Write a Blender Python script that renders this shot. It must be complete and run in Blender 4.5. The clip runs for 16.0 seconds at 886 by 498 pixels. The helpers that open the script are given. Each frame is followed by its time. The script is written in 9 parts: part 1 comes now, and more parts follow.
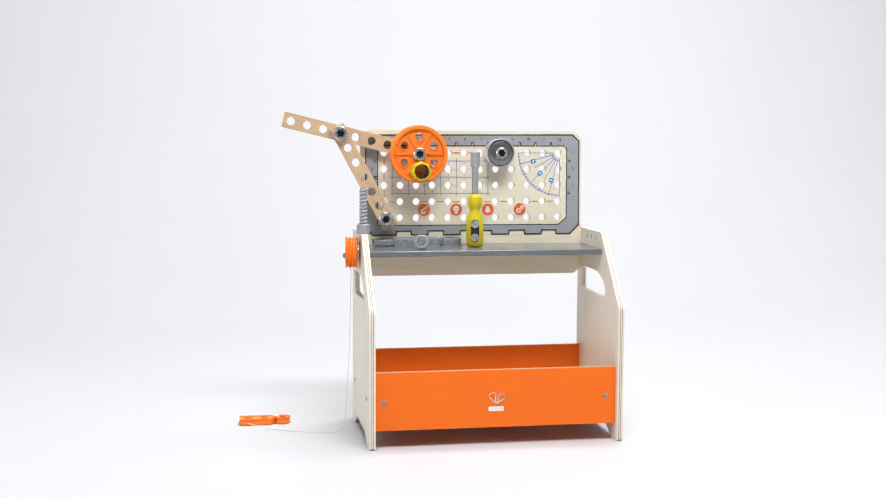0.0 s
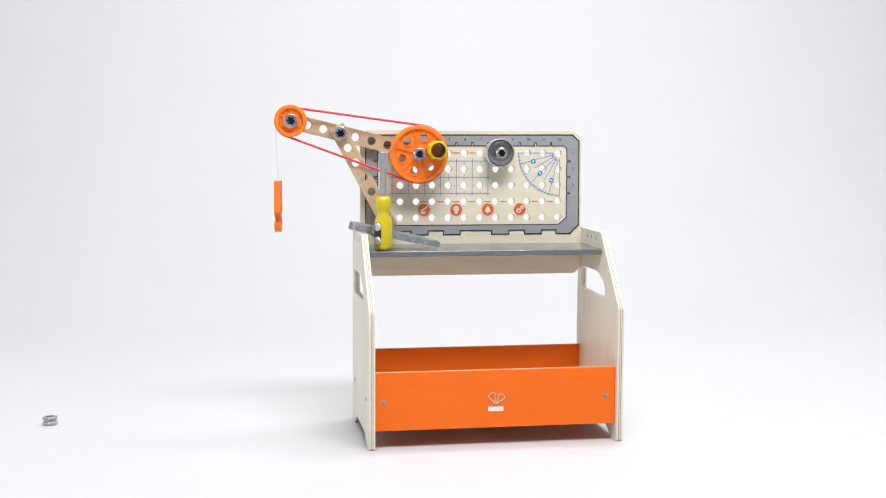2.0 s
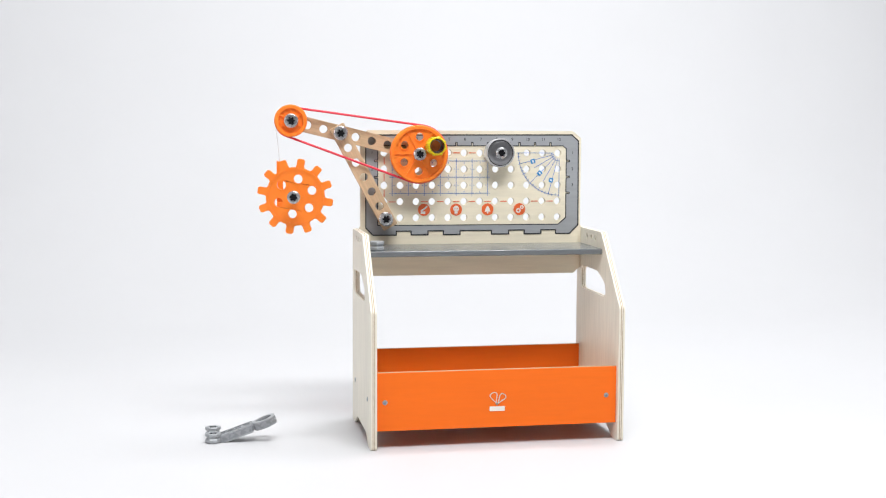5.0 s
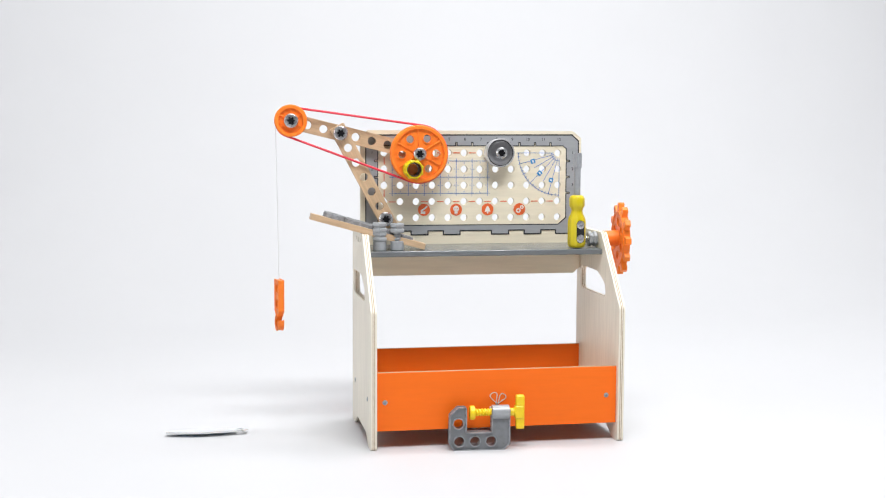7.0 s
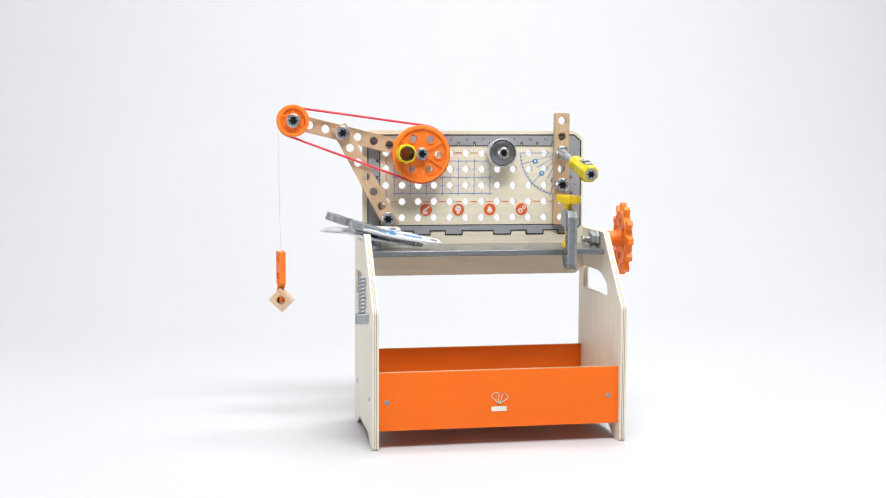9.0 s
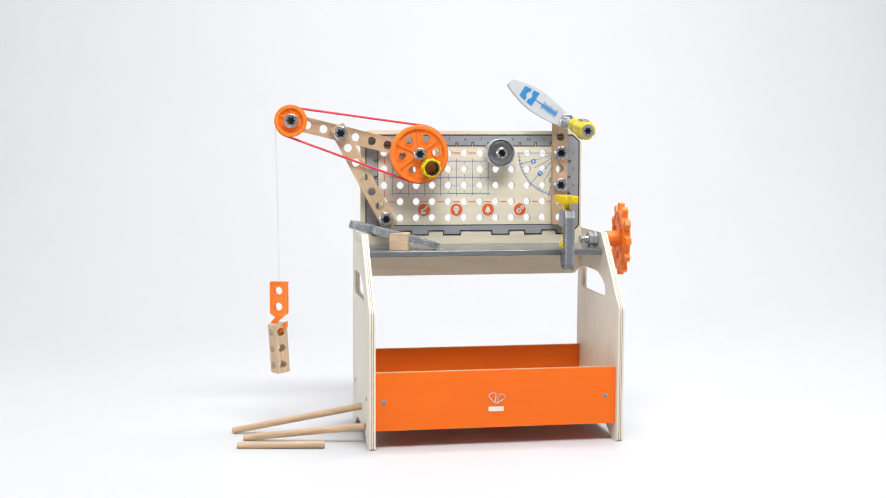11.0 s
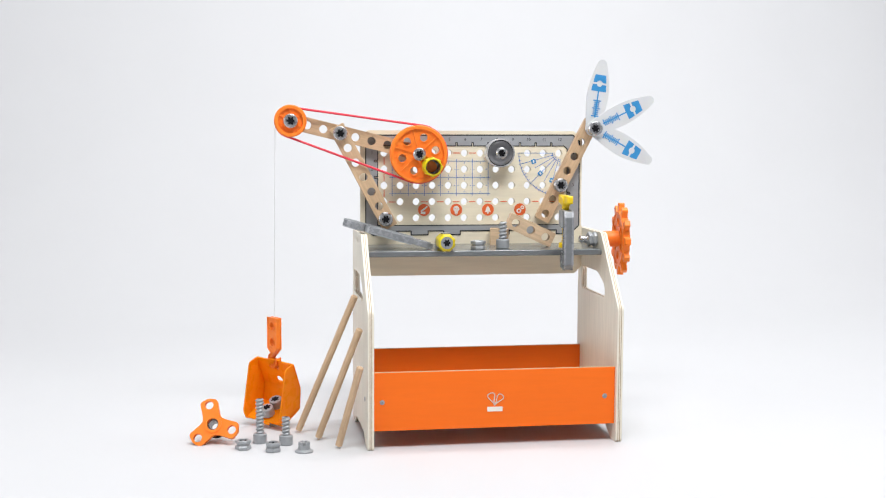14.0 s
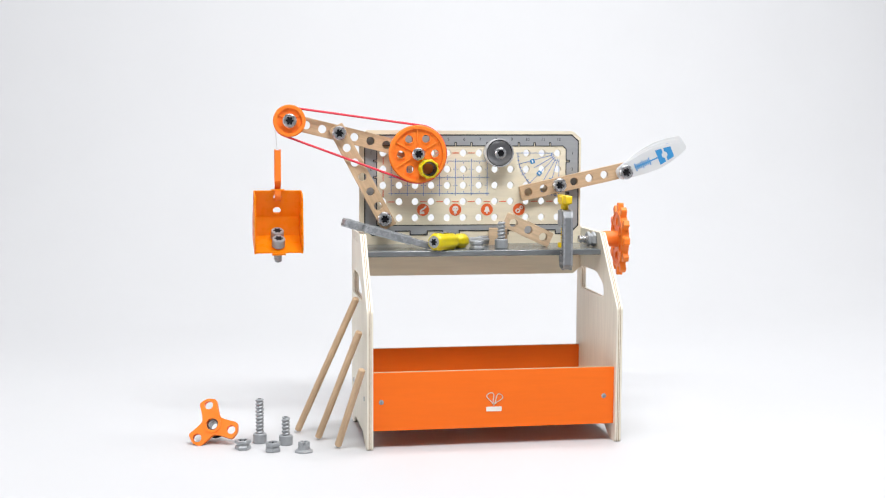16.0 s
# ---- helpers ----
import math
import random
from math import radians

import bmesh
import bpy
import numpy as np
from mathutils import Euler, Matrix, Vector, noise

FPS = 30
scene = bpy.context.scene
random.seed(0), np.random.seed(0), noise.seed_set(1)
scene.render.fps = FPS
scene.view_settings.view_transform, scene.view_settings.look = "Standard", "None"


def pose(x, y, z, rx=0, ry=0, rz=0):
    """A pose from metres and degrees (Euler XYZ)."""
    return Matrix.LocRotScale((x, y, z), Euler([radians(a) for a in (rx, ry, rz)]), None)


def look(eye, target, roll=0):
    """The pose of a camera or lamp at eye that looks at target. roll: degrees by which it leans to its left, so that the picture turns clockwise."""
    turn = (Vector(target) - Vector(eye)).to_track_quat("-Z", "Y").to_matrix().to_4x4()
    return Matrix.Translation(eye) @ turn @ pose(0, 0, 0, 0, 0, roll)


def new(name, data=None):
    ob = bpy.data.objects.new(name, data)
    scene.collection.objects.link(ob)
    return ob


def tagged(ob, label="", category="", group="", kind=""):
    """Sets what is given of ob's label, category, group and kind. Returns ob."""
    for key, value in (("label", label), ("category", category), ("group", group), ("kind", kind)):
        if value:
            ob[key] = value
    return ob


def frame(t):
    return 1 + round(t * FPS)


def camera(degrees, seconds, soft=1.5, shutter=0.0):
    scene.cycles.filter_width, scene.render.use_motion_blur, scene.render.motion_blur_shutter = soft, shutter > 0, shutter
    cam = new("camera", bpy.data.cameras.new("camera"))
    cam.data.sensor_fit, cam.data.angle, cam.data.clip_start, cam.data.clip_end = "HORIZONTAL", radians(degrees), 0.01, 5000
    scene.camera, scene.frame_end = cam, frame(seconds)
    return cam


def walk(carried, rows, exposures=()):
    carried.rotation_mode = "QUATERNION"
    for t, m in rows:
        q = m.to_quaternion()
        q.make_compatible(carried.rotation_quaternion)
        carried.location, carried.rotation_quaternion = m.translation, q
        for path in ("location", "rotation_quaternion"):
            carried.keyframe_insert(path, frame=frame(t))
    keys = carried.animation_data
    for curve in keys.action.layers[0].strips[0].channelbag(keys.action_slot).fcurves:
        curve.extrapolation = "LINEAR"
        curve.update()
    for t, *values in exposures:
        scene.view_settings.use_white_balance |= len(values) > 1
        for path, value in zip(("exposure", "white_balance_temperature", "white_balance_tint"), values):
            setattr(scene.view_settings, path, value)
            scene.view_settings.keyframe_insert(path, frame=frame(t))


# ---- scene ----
from mathutils.geometry import tessellate_polygon

pi, cos, sin = math.pi, math.cos, math.sin

# ---- camera ----
cam = camera(38.153, 16.0, soft=1.15)
lean = pose(0, 0, 0, 0, 0, 0.281)
walk(cam, [
    (0, pose(-0.3952, -1.7383, 0.4499, 84.653, 0, -10.187) @ lean),
    (1.2, pose(-0.3952, -1.7383, 0.4499, 84.653, 0, -10.187) @ lean),
    (1.4, pose(-0.3896, -1.7393, 0.4500, 84.653, 0, -10.022) @ lean),
    (3.5, pose(-0.3896, -1.7393, 0.4500, 84.653, 0, -10.022) @ lean),
    (3.9, pose(-0.4136, -1.7351, 0.4499, 84.653, 0, -10.731) @ lean),
    (8.1, pose(-0.4136, -1.7351, 0.4499, 84.653, 0, -10.731) @ lean),
    (8.4, pose(-0.4136, -1.7351, 0.4499, 84.653, 0, -10.605) @ lean),
    (8.6, pose(-0.4136, -1.7351, 0.4499, 84.653, 0, -10.605) @ lean),
    (9.0, pose(-0.4104, -1.7356, 0.4499, 84.653, 0, -10.543) @ lean),
    (9.2, pose(-0.4104, -1.7356, 0.4499, 84.653, 0, -10.543) @ lean),
    (11.3, pose(-0.3896, -1.7393, 0.4500, 84.653, 0, -10.022) @ lean),
    (12.0, pose(-0.3816, -1.7407, 0.4500, 84.653, 0, -9.785) @ lean),
    (12.4, pose(-0.3736, -1.7421, 0.4501, 84.653, 0, -9.548) @ lean),
    (14.4, pose(-0.3736, -1.7421, 0.4501, 84.653, 0, -9.548) @ lean),
    (14.9, pose(-0.3711, -1.7426, 0.4501, 84.653, 0, -9.520) @ lean),
    (16, pose(-0.3752, -1.7419, 0.4500, 84.653, 0, -9.639) @ lean),
], [(0.0, 0.21), (0.5, 0.25), (1.0, 0.21), (1.5, 0.195), (2.5, 0.195), (3.0, 0.275), (3.5, 0.262), (4.0, 0.21), (6.3, 0.234),
    (6.5, 0.234), (7.0, 0.206), (8.5, 0.206), (9.0, 0.234), (11.5, 0.22), (12.0, 0.206), (13.0, 0.18), (14.0, 0.18), (15.0, 0.192), (16.0, 0.206)])

# ---- light ----
world = bpy.data.worlds.new("studio")
scene.world = world
world.use_nodes = True
wn = world.node_tree.nodes["Background"]
wn.inputs[0].default_value = (0.97, 0.985, 1.0, 1)
wn.inputs[1].default_value = 0.3


def softbox(name, eye, target, sx, sy, power, color=(1, 1, 1)):
    lamp = bpy.data.lights.new(name, "AREA")
    lamp.shape, lamp.size, lamp.size_y, lamp.energy, lamp.color = "RECTANGLE", sx, sy, power, color
    ob = new(name, lamp)
    ob.matrix_basis = look(eye, target)
    return ob


COOL = (0.979, 0.986, 1.0)
softbox("softbox_overhead", (0.22, -0.50, 2.5), (0.25, 0.20, 0.1), 1.8, 1.4, 14, COOL)
softbox("softbox_left", (-2.3, -0.7, 0.85), (0.0, 0.3, 0.3), 1.0, 1.2, 11.5, COOL)
softbox("softbox_front", (0.10, -1.28, 2.7), (0.10, 0.25, 0.38), 2.0, 0.55, 67, COOL)
softbox("softbox_backdrop", (0.65, 0.75, 2.9), (0.7, 1.9, 0.4), 1.8, 0.8, 45, COOL)
scene.view_settings.exposure = 0.22


# ---- materials ----
def material(name, color, rough=0.5, metal=0.0, grain=0.0, scale=(1, 1, 1), size=40.0, bump=0.0, second=None, trans=0.0,
             sub=0.0, coat=0.0, speck=0.06, spec=0.5):
    """Base colour with a stretched grain, a broad blotch and a fine relief."""
    m = bpy.data.materials.new(name)
    m.use_nodes = True
    nt = m.node_tree
    b = nt.nodes["Principled BSDF"]
    b.inputs["Roughness"].default_value = rough
    b.inputs["Metallic"].default_value = metal
    b.inputs["Transmission Weight"].default_value = trans
    b.inputs["Coat Weight"].default_value = coat
    b.inputs["Specular IOR Level"].default_value = spec
    if sub:
        b.inputs["Subsurface Weight"].default_value = sub
        b.inputs["Subsurface Radius"].default_value = (0.004, 0.003, 0.002)
        b.inputs["Subsurface Scale"].default_value = 1.0
    tc = nt.nodes.new("ShaderNodeTexCoord")
    mp = nt.nodes.new("ShaderNodeMapping")
    mp.inputs["Scale"].default_value = scale
    nt.links.new(tc.outputs["Object"], mp.inputs[0])
    fine = nt.nodes.new("ShaderNodeTexNoise")
    fine.inputs["Scale"].default_value, fine.inputs["Detail"].default_value = size, 6
    fine.inputs["Roughness"].default_value = 0.6
    nt.links.new(mp.outputs[0], fine.inputs["Vector"])
    broad = nt.nodes.new("ShaderNodeTexNoise")
    broad.inputs["Scale"].default_value, broad.inputs["Detail"].default_value = size * 0.14, 2
    nt.links.new(mp.outputs[0], broad.inputs["Vector"])
    mix = nt.nodes.new("ShaderNodeMix")
    mix.data_type = "RGBA"
    dark = second or tuple(c * (1 - grain) for c in color)
    mix.inputs[6].default_value = (*dark, 1)
    mix.inputs[7].default_value = (*color, 1)
    ramp = nt.nodes.new("ShaderNodeMapRange")
    ramp.inputs[1].default_value, ramp.inputs[2].default_value = 0.34, 0.62
    nt.links.new(fine.outputs[0], ramp.inputs[0])
    nt.links.new(ramp.outputs[0], mix.inputs[0])
    hsv = nt.nodes.new("ShaderNodeHueSaturation")
    val = nt.nodes.new("ShaderNodeMapRange")
    val.inputs[1].default_value, val.inputs[2].default_value = 0.3, 0.7
    val.inputs[3].default_value, val.inputs[4].default_value = 1 - speck, 1 + speck
    nt.links.new(broad.outputs[0], val.inputs[0])
    nt.links.new(val.outputs[0], hsv.inputs["Value"])
    nt.links.new(mix.outputs[2], hsv.inputs["Color"])
    nt.links.new(hsv.outputs[0], b.inputs["Base Color"])
    rr = nt.nodes.new("ShaderNodeMapRange")
    rr.inputs[3].default_value, rr.inputs[4].default_value = max(rough - 0.07, 0.02), rough + 0.07
    nt.links.new(fine.outputs[0], rr.inputs[0])
    nt.links.new(rr.outputs[0], b.inputs["Roughness"])
    if bump:
        bp = nt.nodes.new("ShaderNodeBump")
        bp.inputs["Strength"].default_value, bp.inputs["Distance"].default_value = bump, 0.0006
        nt.links.new(fine.outputs[0], bp.inputs["Height"])
        nt.links.new(bp.outputs[0], b.inputs["Normal"])
    return m


M = {
    "wall": material("grey_wall", (0.70, 0.70, 0.71), 0.8, grain=0.05, size=4, speck=0.03),
    "paper": material("white_paper", (0.590, 0.592, 0.602), 0.75, grain=0.015, size=3, speck=0.012),
    "birch": material("birch_ply", (0.83, 0.78, 0.665), 0.5, grain=0.09, scale=(1, 1, 0.09), size=160, bump=0.06, speck=0.03),
    "birch_board": material("birch_board", (0.84, 0.765, 0.595), 0.5, grain=0.08, scale=(0.09, 1, 1), size=160, bump=0.05, speck=0.03),
    "ply_dark": material("ply_core", (0.47, 0.35, 0.22), 0.7, grain=0.3, scale=(1, 0.1, 1), size=300, bump=0.15),
    "ply_edge": material("bare_ply_edge", (0.52, 0.36, 0.20), 0.6, grain=0.2, scale=(0.1, 1, 1), size=240, bump=0.1),
    "beech": material("beech", (0.63, 0.435, 0.265), 0.45, grain=0.22, scale=(1, 1, 0.10), size=240, bump=0.10, speck=0.06),
    "beech_x": material("beech_block", (0.70, 0.51, 0.33), 0.45, grain=0.22, scale=(0.10, 1, 1), size=240, bump=0.10, speck=0.06),
    "orange_paint": material("orange_paint", (0.93, 0.168, 0.011), 0.5, spec=0.22, grain=0.03, scale=(0.1, 1, 1), size=200, bump=0.05, speck=0.02),
    "orange": material("orange_plastic", (0.97, 0.238, 0.026), 0.42, spec=0.35, grain=0.05, size=90, sub=0.15, speck=0.05, bump=0.03),
    "orange_clear": material("clear_orange_plastic", (1.0, 0.40, 0.012), 0.28, grain=0.05, size=60, sub=0.4, spec=0.35, speck=0.04),
    "grey_paint": material("grey_paint", (0.15, 0.163, 0.17), 0.22, grain=0.12, scale=(0.1, 1, 1), size=200, bump=0.03, speck=0.05, spec=0.95),
    "grey_print": material("grey_print", (0.345, 0.358, 0.372), 0.45, grain=0.08, scale=(0.1, 1, 1), size=200, speck=0.03),
    "silver": material("silver_plastic", (0.36, 0.375, 0.39), 0.36, metal=0.15, grain=0.12, size=140, bump=0.05, speck=0.08),
    "wrench_grey": material("mid_grey_moulding", (0.27, 0.28, 0.295), 0.27, metal=0.1, grain=0.12, size=140, bump=0.05, speck=0.08),
    # one clamp grey twice: the rim copy is lighter, its edge highlights painted in
    "clamp_grey": material("dark_grey_plastic", (0.20, 0.21, 0.222), 0.30, metal=0.1, grain=0.15, size=140, bump=0.05, speck=0.08),
    "clamp_rim": material("lit_grey_plastic", (0.30, 0.31, 0.325), 0.28, metal=0.1, grain=0.15, size=140, bump=0.05, speck=0.08),
    "chrome": material("polished_steel", (0.80, 0.80, 0.81), 0.24, metal=0.6, grain=0.12, size=120, speck=0.08),
    "disc_face": material("brushed_steel", (0.26, 0.26, 0.27), 0.30, metal=0.9, grain=0.12, size=160, speck=0.08),
    "steel": material("bright_steel", (0.60, 0.60, 0.61), 0.27, metal=0.88, grain=0.15, size=200, speck=0.1),
    # near-black that paints the dark of recesses into the colour
    "painted_dark": material("painted_dark_recess", (0.012, 0.012, 0.014), 0.6, spec=0.08, grain=0.3, size=200),
    "dark_tube": material("dark_metal_tube", (0.30, 0.29, 0.285), 0.28, metal=0.9, grain=0.3, size=200),
    "yellow": material("yellow_plastic", (0.66, 0.53, 0.008), 0.35, grain=0.05, size=90, sub=0.1, speck=0.05, bump=0.03),
    "yellow_bright": material("warm_yellow_plastic", (0.86, 0.60, 0.010), 0.35, grain=0.05, size=90, sub=0.1, speck=0.05),
    "black": material("black_ink", (0.012, 0.012, 0.014), 0.5, grain=0.1, size=100),
    "rubber": material("black_rubber", (0.014, 0.014, 0.016), 0.65, grain=0.2, size=200),
    "blue": material("blue_ink", (0.055, 0.21, 0.62), 0.5, grain=0.1, size=150),
    "cyan": material("sky_blue_ink", (0.04, 0.28, 0.60), 0.45, grain=0.08, size=150),
    "red_ink": material("orange_ink", (0.78, 0.135, 0.03), 0.5, grain=0.1, size=150),
    "red": material("red_rubber", (0.78, 0.045, 0.075), 0.5, grain=0.15, size=200),
    "white": material("white_plastic", (0.66, 0.67, 0.68), 0.35, grain=0.03, size=60, sub=0.15, speck=0.02),
    "white_ink": material("cream_ink", (0.85, 0.80, 0.74), 0.5, grain=0.05, size=100),
    "string": material("white_thread", (0.78, 0.78, 0.78), 0.8, grain=0.2, size=900),
}


def thin(m, share):
    """Lets diffuse light through a thin plastic wall."""
    nt = m.node_tree
    b = nt.nodes["Principled BSDF"]
    tl = nt.nodes.new("ShaderNodeBsdfTranslucent")
    mix = nt.nodes.new("ShaderNodeMixShader")
    mix.inputs[0].default_value = share
    nt.links.new(b.inputs["Base Color"].links[0].from_socket, tl.inputs["Color"])
    nt.links.new(b.outputs[0], mix.inputs[1])
    nt.links.new(tl.outputs[0], mix.inputs[2])
    nt.links.new(mix.outputs[0], nt.nodes["Material Output"].inputs["Surface"])


thin(M["orange_clear"], 0.5)


# ---- mesh helpers ----
def mesh_from(verts, faces, name="mesh"):
    me = bpy.data.meshes.new(name)
    me.from_pydata(verts, [], faces)
    me.validate()
    bm = bmesh.new()
    bm.from_mesh(me)
    bpy.data.meshes.remove(me)
    bmesh.ops.recalc_face_normals(bm, faces=bm.faces)
    return bm


def part(name, bm, mat, parent=None, label="", at=None, bevel=0.0, smooth=35):
    me = bpy.data.meshes.new(name)
    for f in bm.faces:
        f.smooth = True
    bm.to_mesh(me)
    bm.free()
    me.set_sharp_from_angle(angle=radians(smooth))
    me.materials.append(M[mat])
    ob = new(name, me)
    ob.parent = parent
    if at is not None:
        ob.matrix_basis = at
    if label:
        ob["label"] = label
    if bevel:
        mod = ob.modifiers.new("bevel", "BEVEL")
        mod.width, mod.segments, mod.limit_method, mod.angle_limit = bevel, 2, "ANGLE", radians(50)
    return ob


def thing(name, label, category, group="", m=None):
    ob = tagged(new(name), label, category, group)
    ob.empty_display_size = 0.02
    if m is not None:
        ob.matrix_basis = m
    return ob


def circle(cx, cz, r, n=20, a0=0.0):
    return [(cx + r * cos(a0 + 2 * pi * i / n), cz + r * sin(a0 + 2 * pi * i / n)) for i in range(n)]


def rounded(x0, z0, x1, z1, r, n=5):
    pts = []
    for cx, cz, a in ((x1 - r, z1 - r, 0), (x0 + r, z1 - r, pi / 2), (x0 + r, z0 + r, pi), (x1 - r, z0 + r, 1.5 * pi)):
        pts += [(cx + r * cos(a + pi / 2 * i / n), cz + r * sin(a + pi / 2 * i / n)) for i in range(n + 1)]
    return pts


def soften(poly, r, n=4):
    """A polygon with rounded corners."""
    out = []
    for i, p in enumerate(poly):
        p, a, b = Vector(p), Vector(poly[i - 1]), Vector(poly[(i + 1) % len(poly)])
        ra, rb = min(r, (a - p).length * 0.45), min(r, (b - p).length * 0.45)
        p0, p1 = p + (a - p).normalized() * ra, p + (b - p).normalized() * rb
        for k in range(n + 1):
            t = k / n
            q = p0 * (1 - t) ** 2 + p * 2 * t * (1 - t) + p1 * t * t
            out.append((q.x, q.y))
    return out


def plate(outer, holes, y0, y1, axis="y"):
    """A flat plate with holes, drawn in x and z and thick along y (axis x: drawn in y and z, thick along x; axis z: in x and y)."""
    loops = [outer] + list(holes)
    flat = [p for l in loops for p in l]
    tris = tessellate_polygon([[Vector((p[0], p[1], 0)) for p in l] for l in loops])
    n = len(flat)

    def lift(p, d):
        return {"y": (p[0], d, p[1]), "x": (d, p[0], p[1]), "z": (p[0], p[1], d)}[axis]

    verts = [lift(p, y0) for p in flat] + [lift(p, y1) for p in flat]
    faces = [tuple(t) for t in tris] + [tuple(i + n for i in reversed(t)) for t in tris]
    k = 0
    for l in loops:
        m = len(l)
        faces += [(k + i, k + (i + 1) % m, n + k + (i + 1) % m, n + k + i) for i in range(m)]
        k += m
    return mesh_from(verts, faces)


def lathe(profile, n=28, axis="z", closed=False):
    """Turns (radius, height) pairs about an axis."""
    verts, faces = [], []
    for r, h in profile:
        for i in range(n):
            a = 2 * pi * i / n
            c, s = r * cos(a), r * sin(a)
            verts.append({"z": (c, s, h), "y": (c, h, s), "x": (h, c, s)}[axis])
    k = len(profile)
    for j in range(k if closed else k - 1):
        for i in range(n):
            a, b = j * n, ((j + 1) % k) * n
            faces.append((a + i, a + (i + 1) % n, b + (i + 1) % n, b + i))
    if not closed:
        faces += [tuple(range(n)), tuple(range((k - 1) * n, k * n))]
    bm = mesh_from(verts, faces)
    bmesh.ops.remove_doubles(bm, verts=bm.verts, dist=1e-6)
    return bm


def box(x0, x1, y0, y1, z0, z1):
    return plate([(x0, z0), (x1, z0), (x1, z1), (x0, z1)], [], y0, y1)


def joined(*bms):
    out = bmesh.new()
    for bm in bms:
        me = bpy.data.meshes.new("tmp")
        bm.to_mesh(me)
        bm.free()
        out.from_mesh(me)
        bpy.data.meshes.remove(me)
    return out


def moved(bm, m):
    bmesh.ops.transform(bm, matrix=m, verts=bm.verts)
    return bm


def tube(points, r, n=8, closed=False):
    """A round tube along points."""
    pts = [Vector(p) for p in points]
    verts, faces = [], []
    k = len(pts)
    for i, p in enumerate(pts):
        a = pts[i - 1] if (i or closed) else p
        b = pts[(i + 1) % k] if (i < k - 1 or closed) else p
        d = (b - a).normalized()
        u = d.cross(Vector((0.13, 0.95, 0.29))).normalized()
        v = d.cross(u)
        verts += [p + (u * cos(2 * pi * j / n) + v * sin(2 * pi * j / n)) * r for j in range(n)]
    for i in range(k if closed else k - 1):
        a, b = i * n, ((i + 1) % k) * n
        faces += [(a + j, a + (j + 1) % n, b + (j + 1) % n, b + j) for j in range(n)]
    if not closed:
        faces += [tuple(range(n)), tuple(range((k - 1) * n, k * n))]
    return mesh_from(verts, faces)


def thread(r, z0, z1, pitch, depth, n=20):
    """A shank with a helical thread."""
    rows = int((z1 - z0) / pitch * 6)
    verts, faces = [], []
    for j in range(rows + 1):
        z = z0 + (z1 - z0) * j / rows
        for i in range(n):
            ph = (z / pitch - i / n) % 1.0
            tri = min(1.0, max(0.0, 1.6 - abs(ph - 0.5) * 4.2))
            rr = (r - depth + depth * tri) * (0.86 if j == rows else 1)
            verts.append((rr * cos(2 * pi * i / n), rr * sin(2 * pi * i / n), z))
    for j in range(rows):
        faces += [(j * n + i, j * n + (i + 1) % n, (j + 1) * n + (i + 1) % n, (j + 1) * n + i) for i in range(n)]
    faces += [tuple(range(n)), tuple(range(rows * n, rows * n + n))]
    return mesh_from(verts, faces)


def star(r1, r0, n=6, a0=0.0, fine=4):
    """A six-lobed star outline."""
    k = n * fine * 2
    return [((r0 + (r1 - r0) * (0.5 + 0.5 * cos(n * a)) ** 0.8) * cos(a + a0), (r0 + (r1 - r0) * (0.5 + 0.5 * cos(n * a)) ** 0.8) * sin(a + a0))
            for a in (2 * pi * i / k for i in range(k))]


def words(text, size, mat, parent, at, name="lettering", thick=0.0):
    cu = bpy.data.curves.new(name, "FONT")
    cu.body, cu.size, cu.align_x, cu.align_y, cu.extrude = text, size, "CENTER", "CENTER", thick
    tmp = new("tmp", cu)
    bpy.context.view_layer.update()
    me = bpy.data.meshes.new_from_object(tmp.evaluated_get(bpy.context.evaluated_depsgraph_get()))
    bpy.data.objects.remove(tmp)
    me.materials.clear()
    me.materials.append(M[mat])
    ob = new(name, me)
    ob.parent, ob.matrix_basis = parent, at
    return ob


def stroke(pts, w, y0, y1):
    """A flat line of width w through (x, z) points, as a thin plate."""
    bms = []
    for a, b in zip(pts, pts[1:]):
        a, b = Vector(a), Vector(b)
        d = (b - a).normalized()
        nrm = Vector((-d.y, d.x)) * w / 2
        e = d * w * 0.25
        q = [a - e + nrm, a - e - nrm, b + e - nrm, b + e + nrm]
        bms.append(plate([tuple(v) for v in q], [], y0, y1))
    return joined(*bms)


# ---- setting: a white paper sweep ----
verts, faces = [], []
prof = [(-4.95, 0.0), (-4, 0), (-2, 0), (-1, 0), (0, 0), (1.0, 0.0)]
prof += [(1.0 + 1.3 * sin(a), 1.3 - 1.3 * cos(a)) for a in (pi / 2 * i / 18 for i in range(1, 19))]
prof += [(2.3, 2.0), (2.3, 3.4)]
for x in (-4.15, 4.15):
    verts += [(x, y, z) for y, z in prof]
k = len(prof)
faces = [(i, i + 1, k + i + 1, k + i) for i in range(k - 1)]
bm = mesh_from(verts, faces)
if bm.faces[0].normal.z < 0:
    bmesh.ops.reverse_faces(bm, faces=bm.faces)
tagged(part("ground", bm, "paper", smooth=60), "seamless white studio paper sweeping up behind the toy", "backdrop", kind="structure")

# an unseen room added round it, for fill light and contrast in the metals
def wall(name, x0, x1, y0, y1, z0, z1, what):
    tagged(part(name, box(x0, x1, y0, y1, z0, z1), "wall"), what, "wall" if "wall" in name else name, kind="structure")


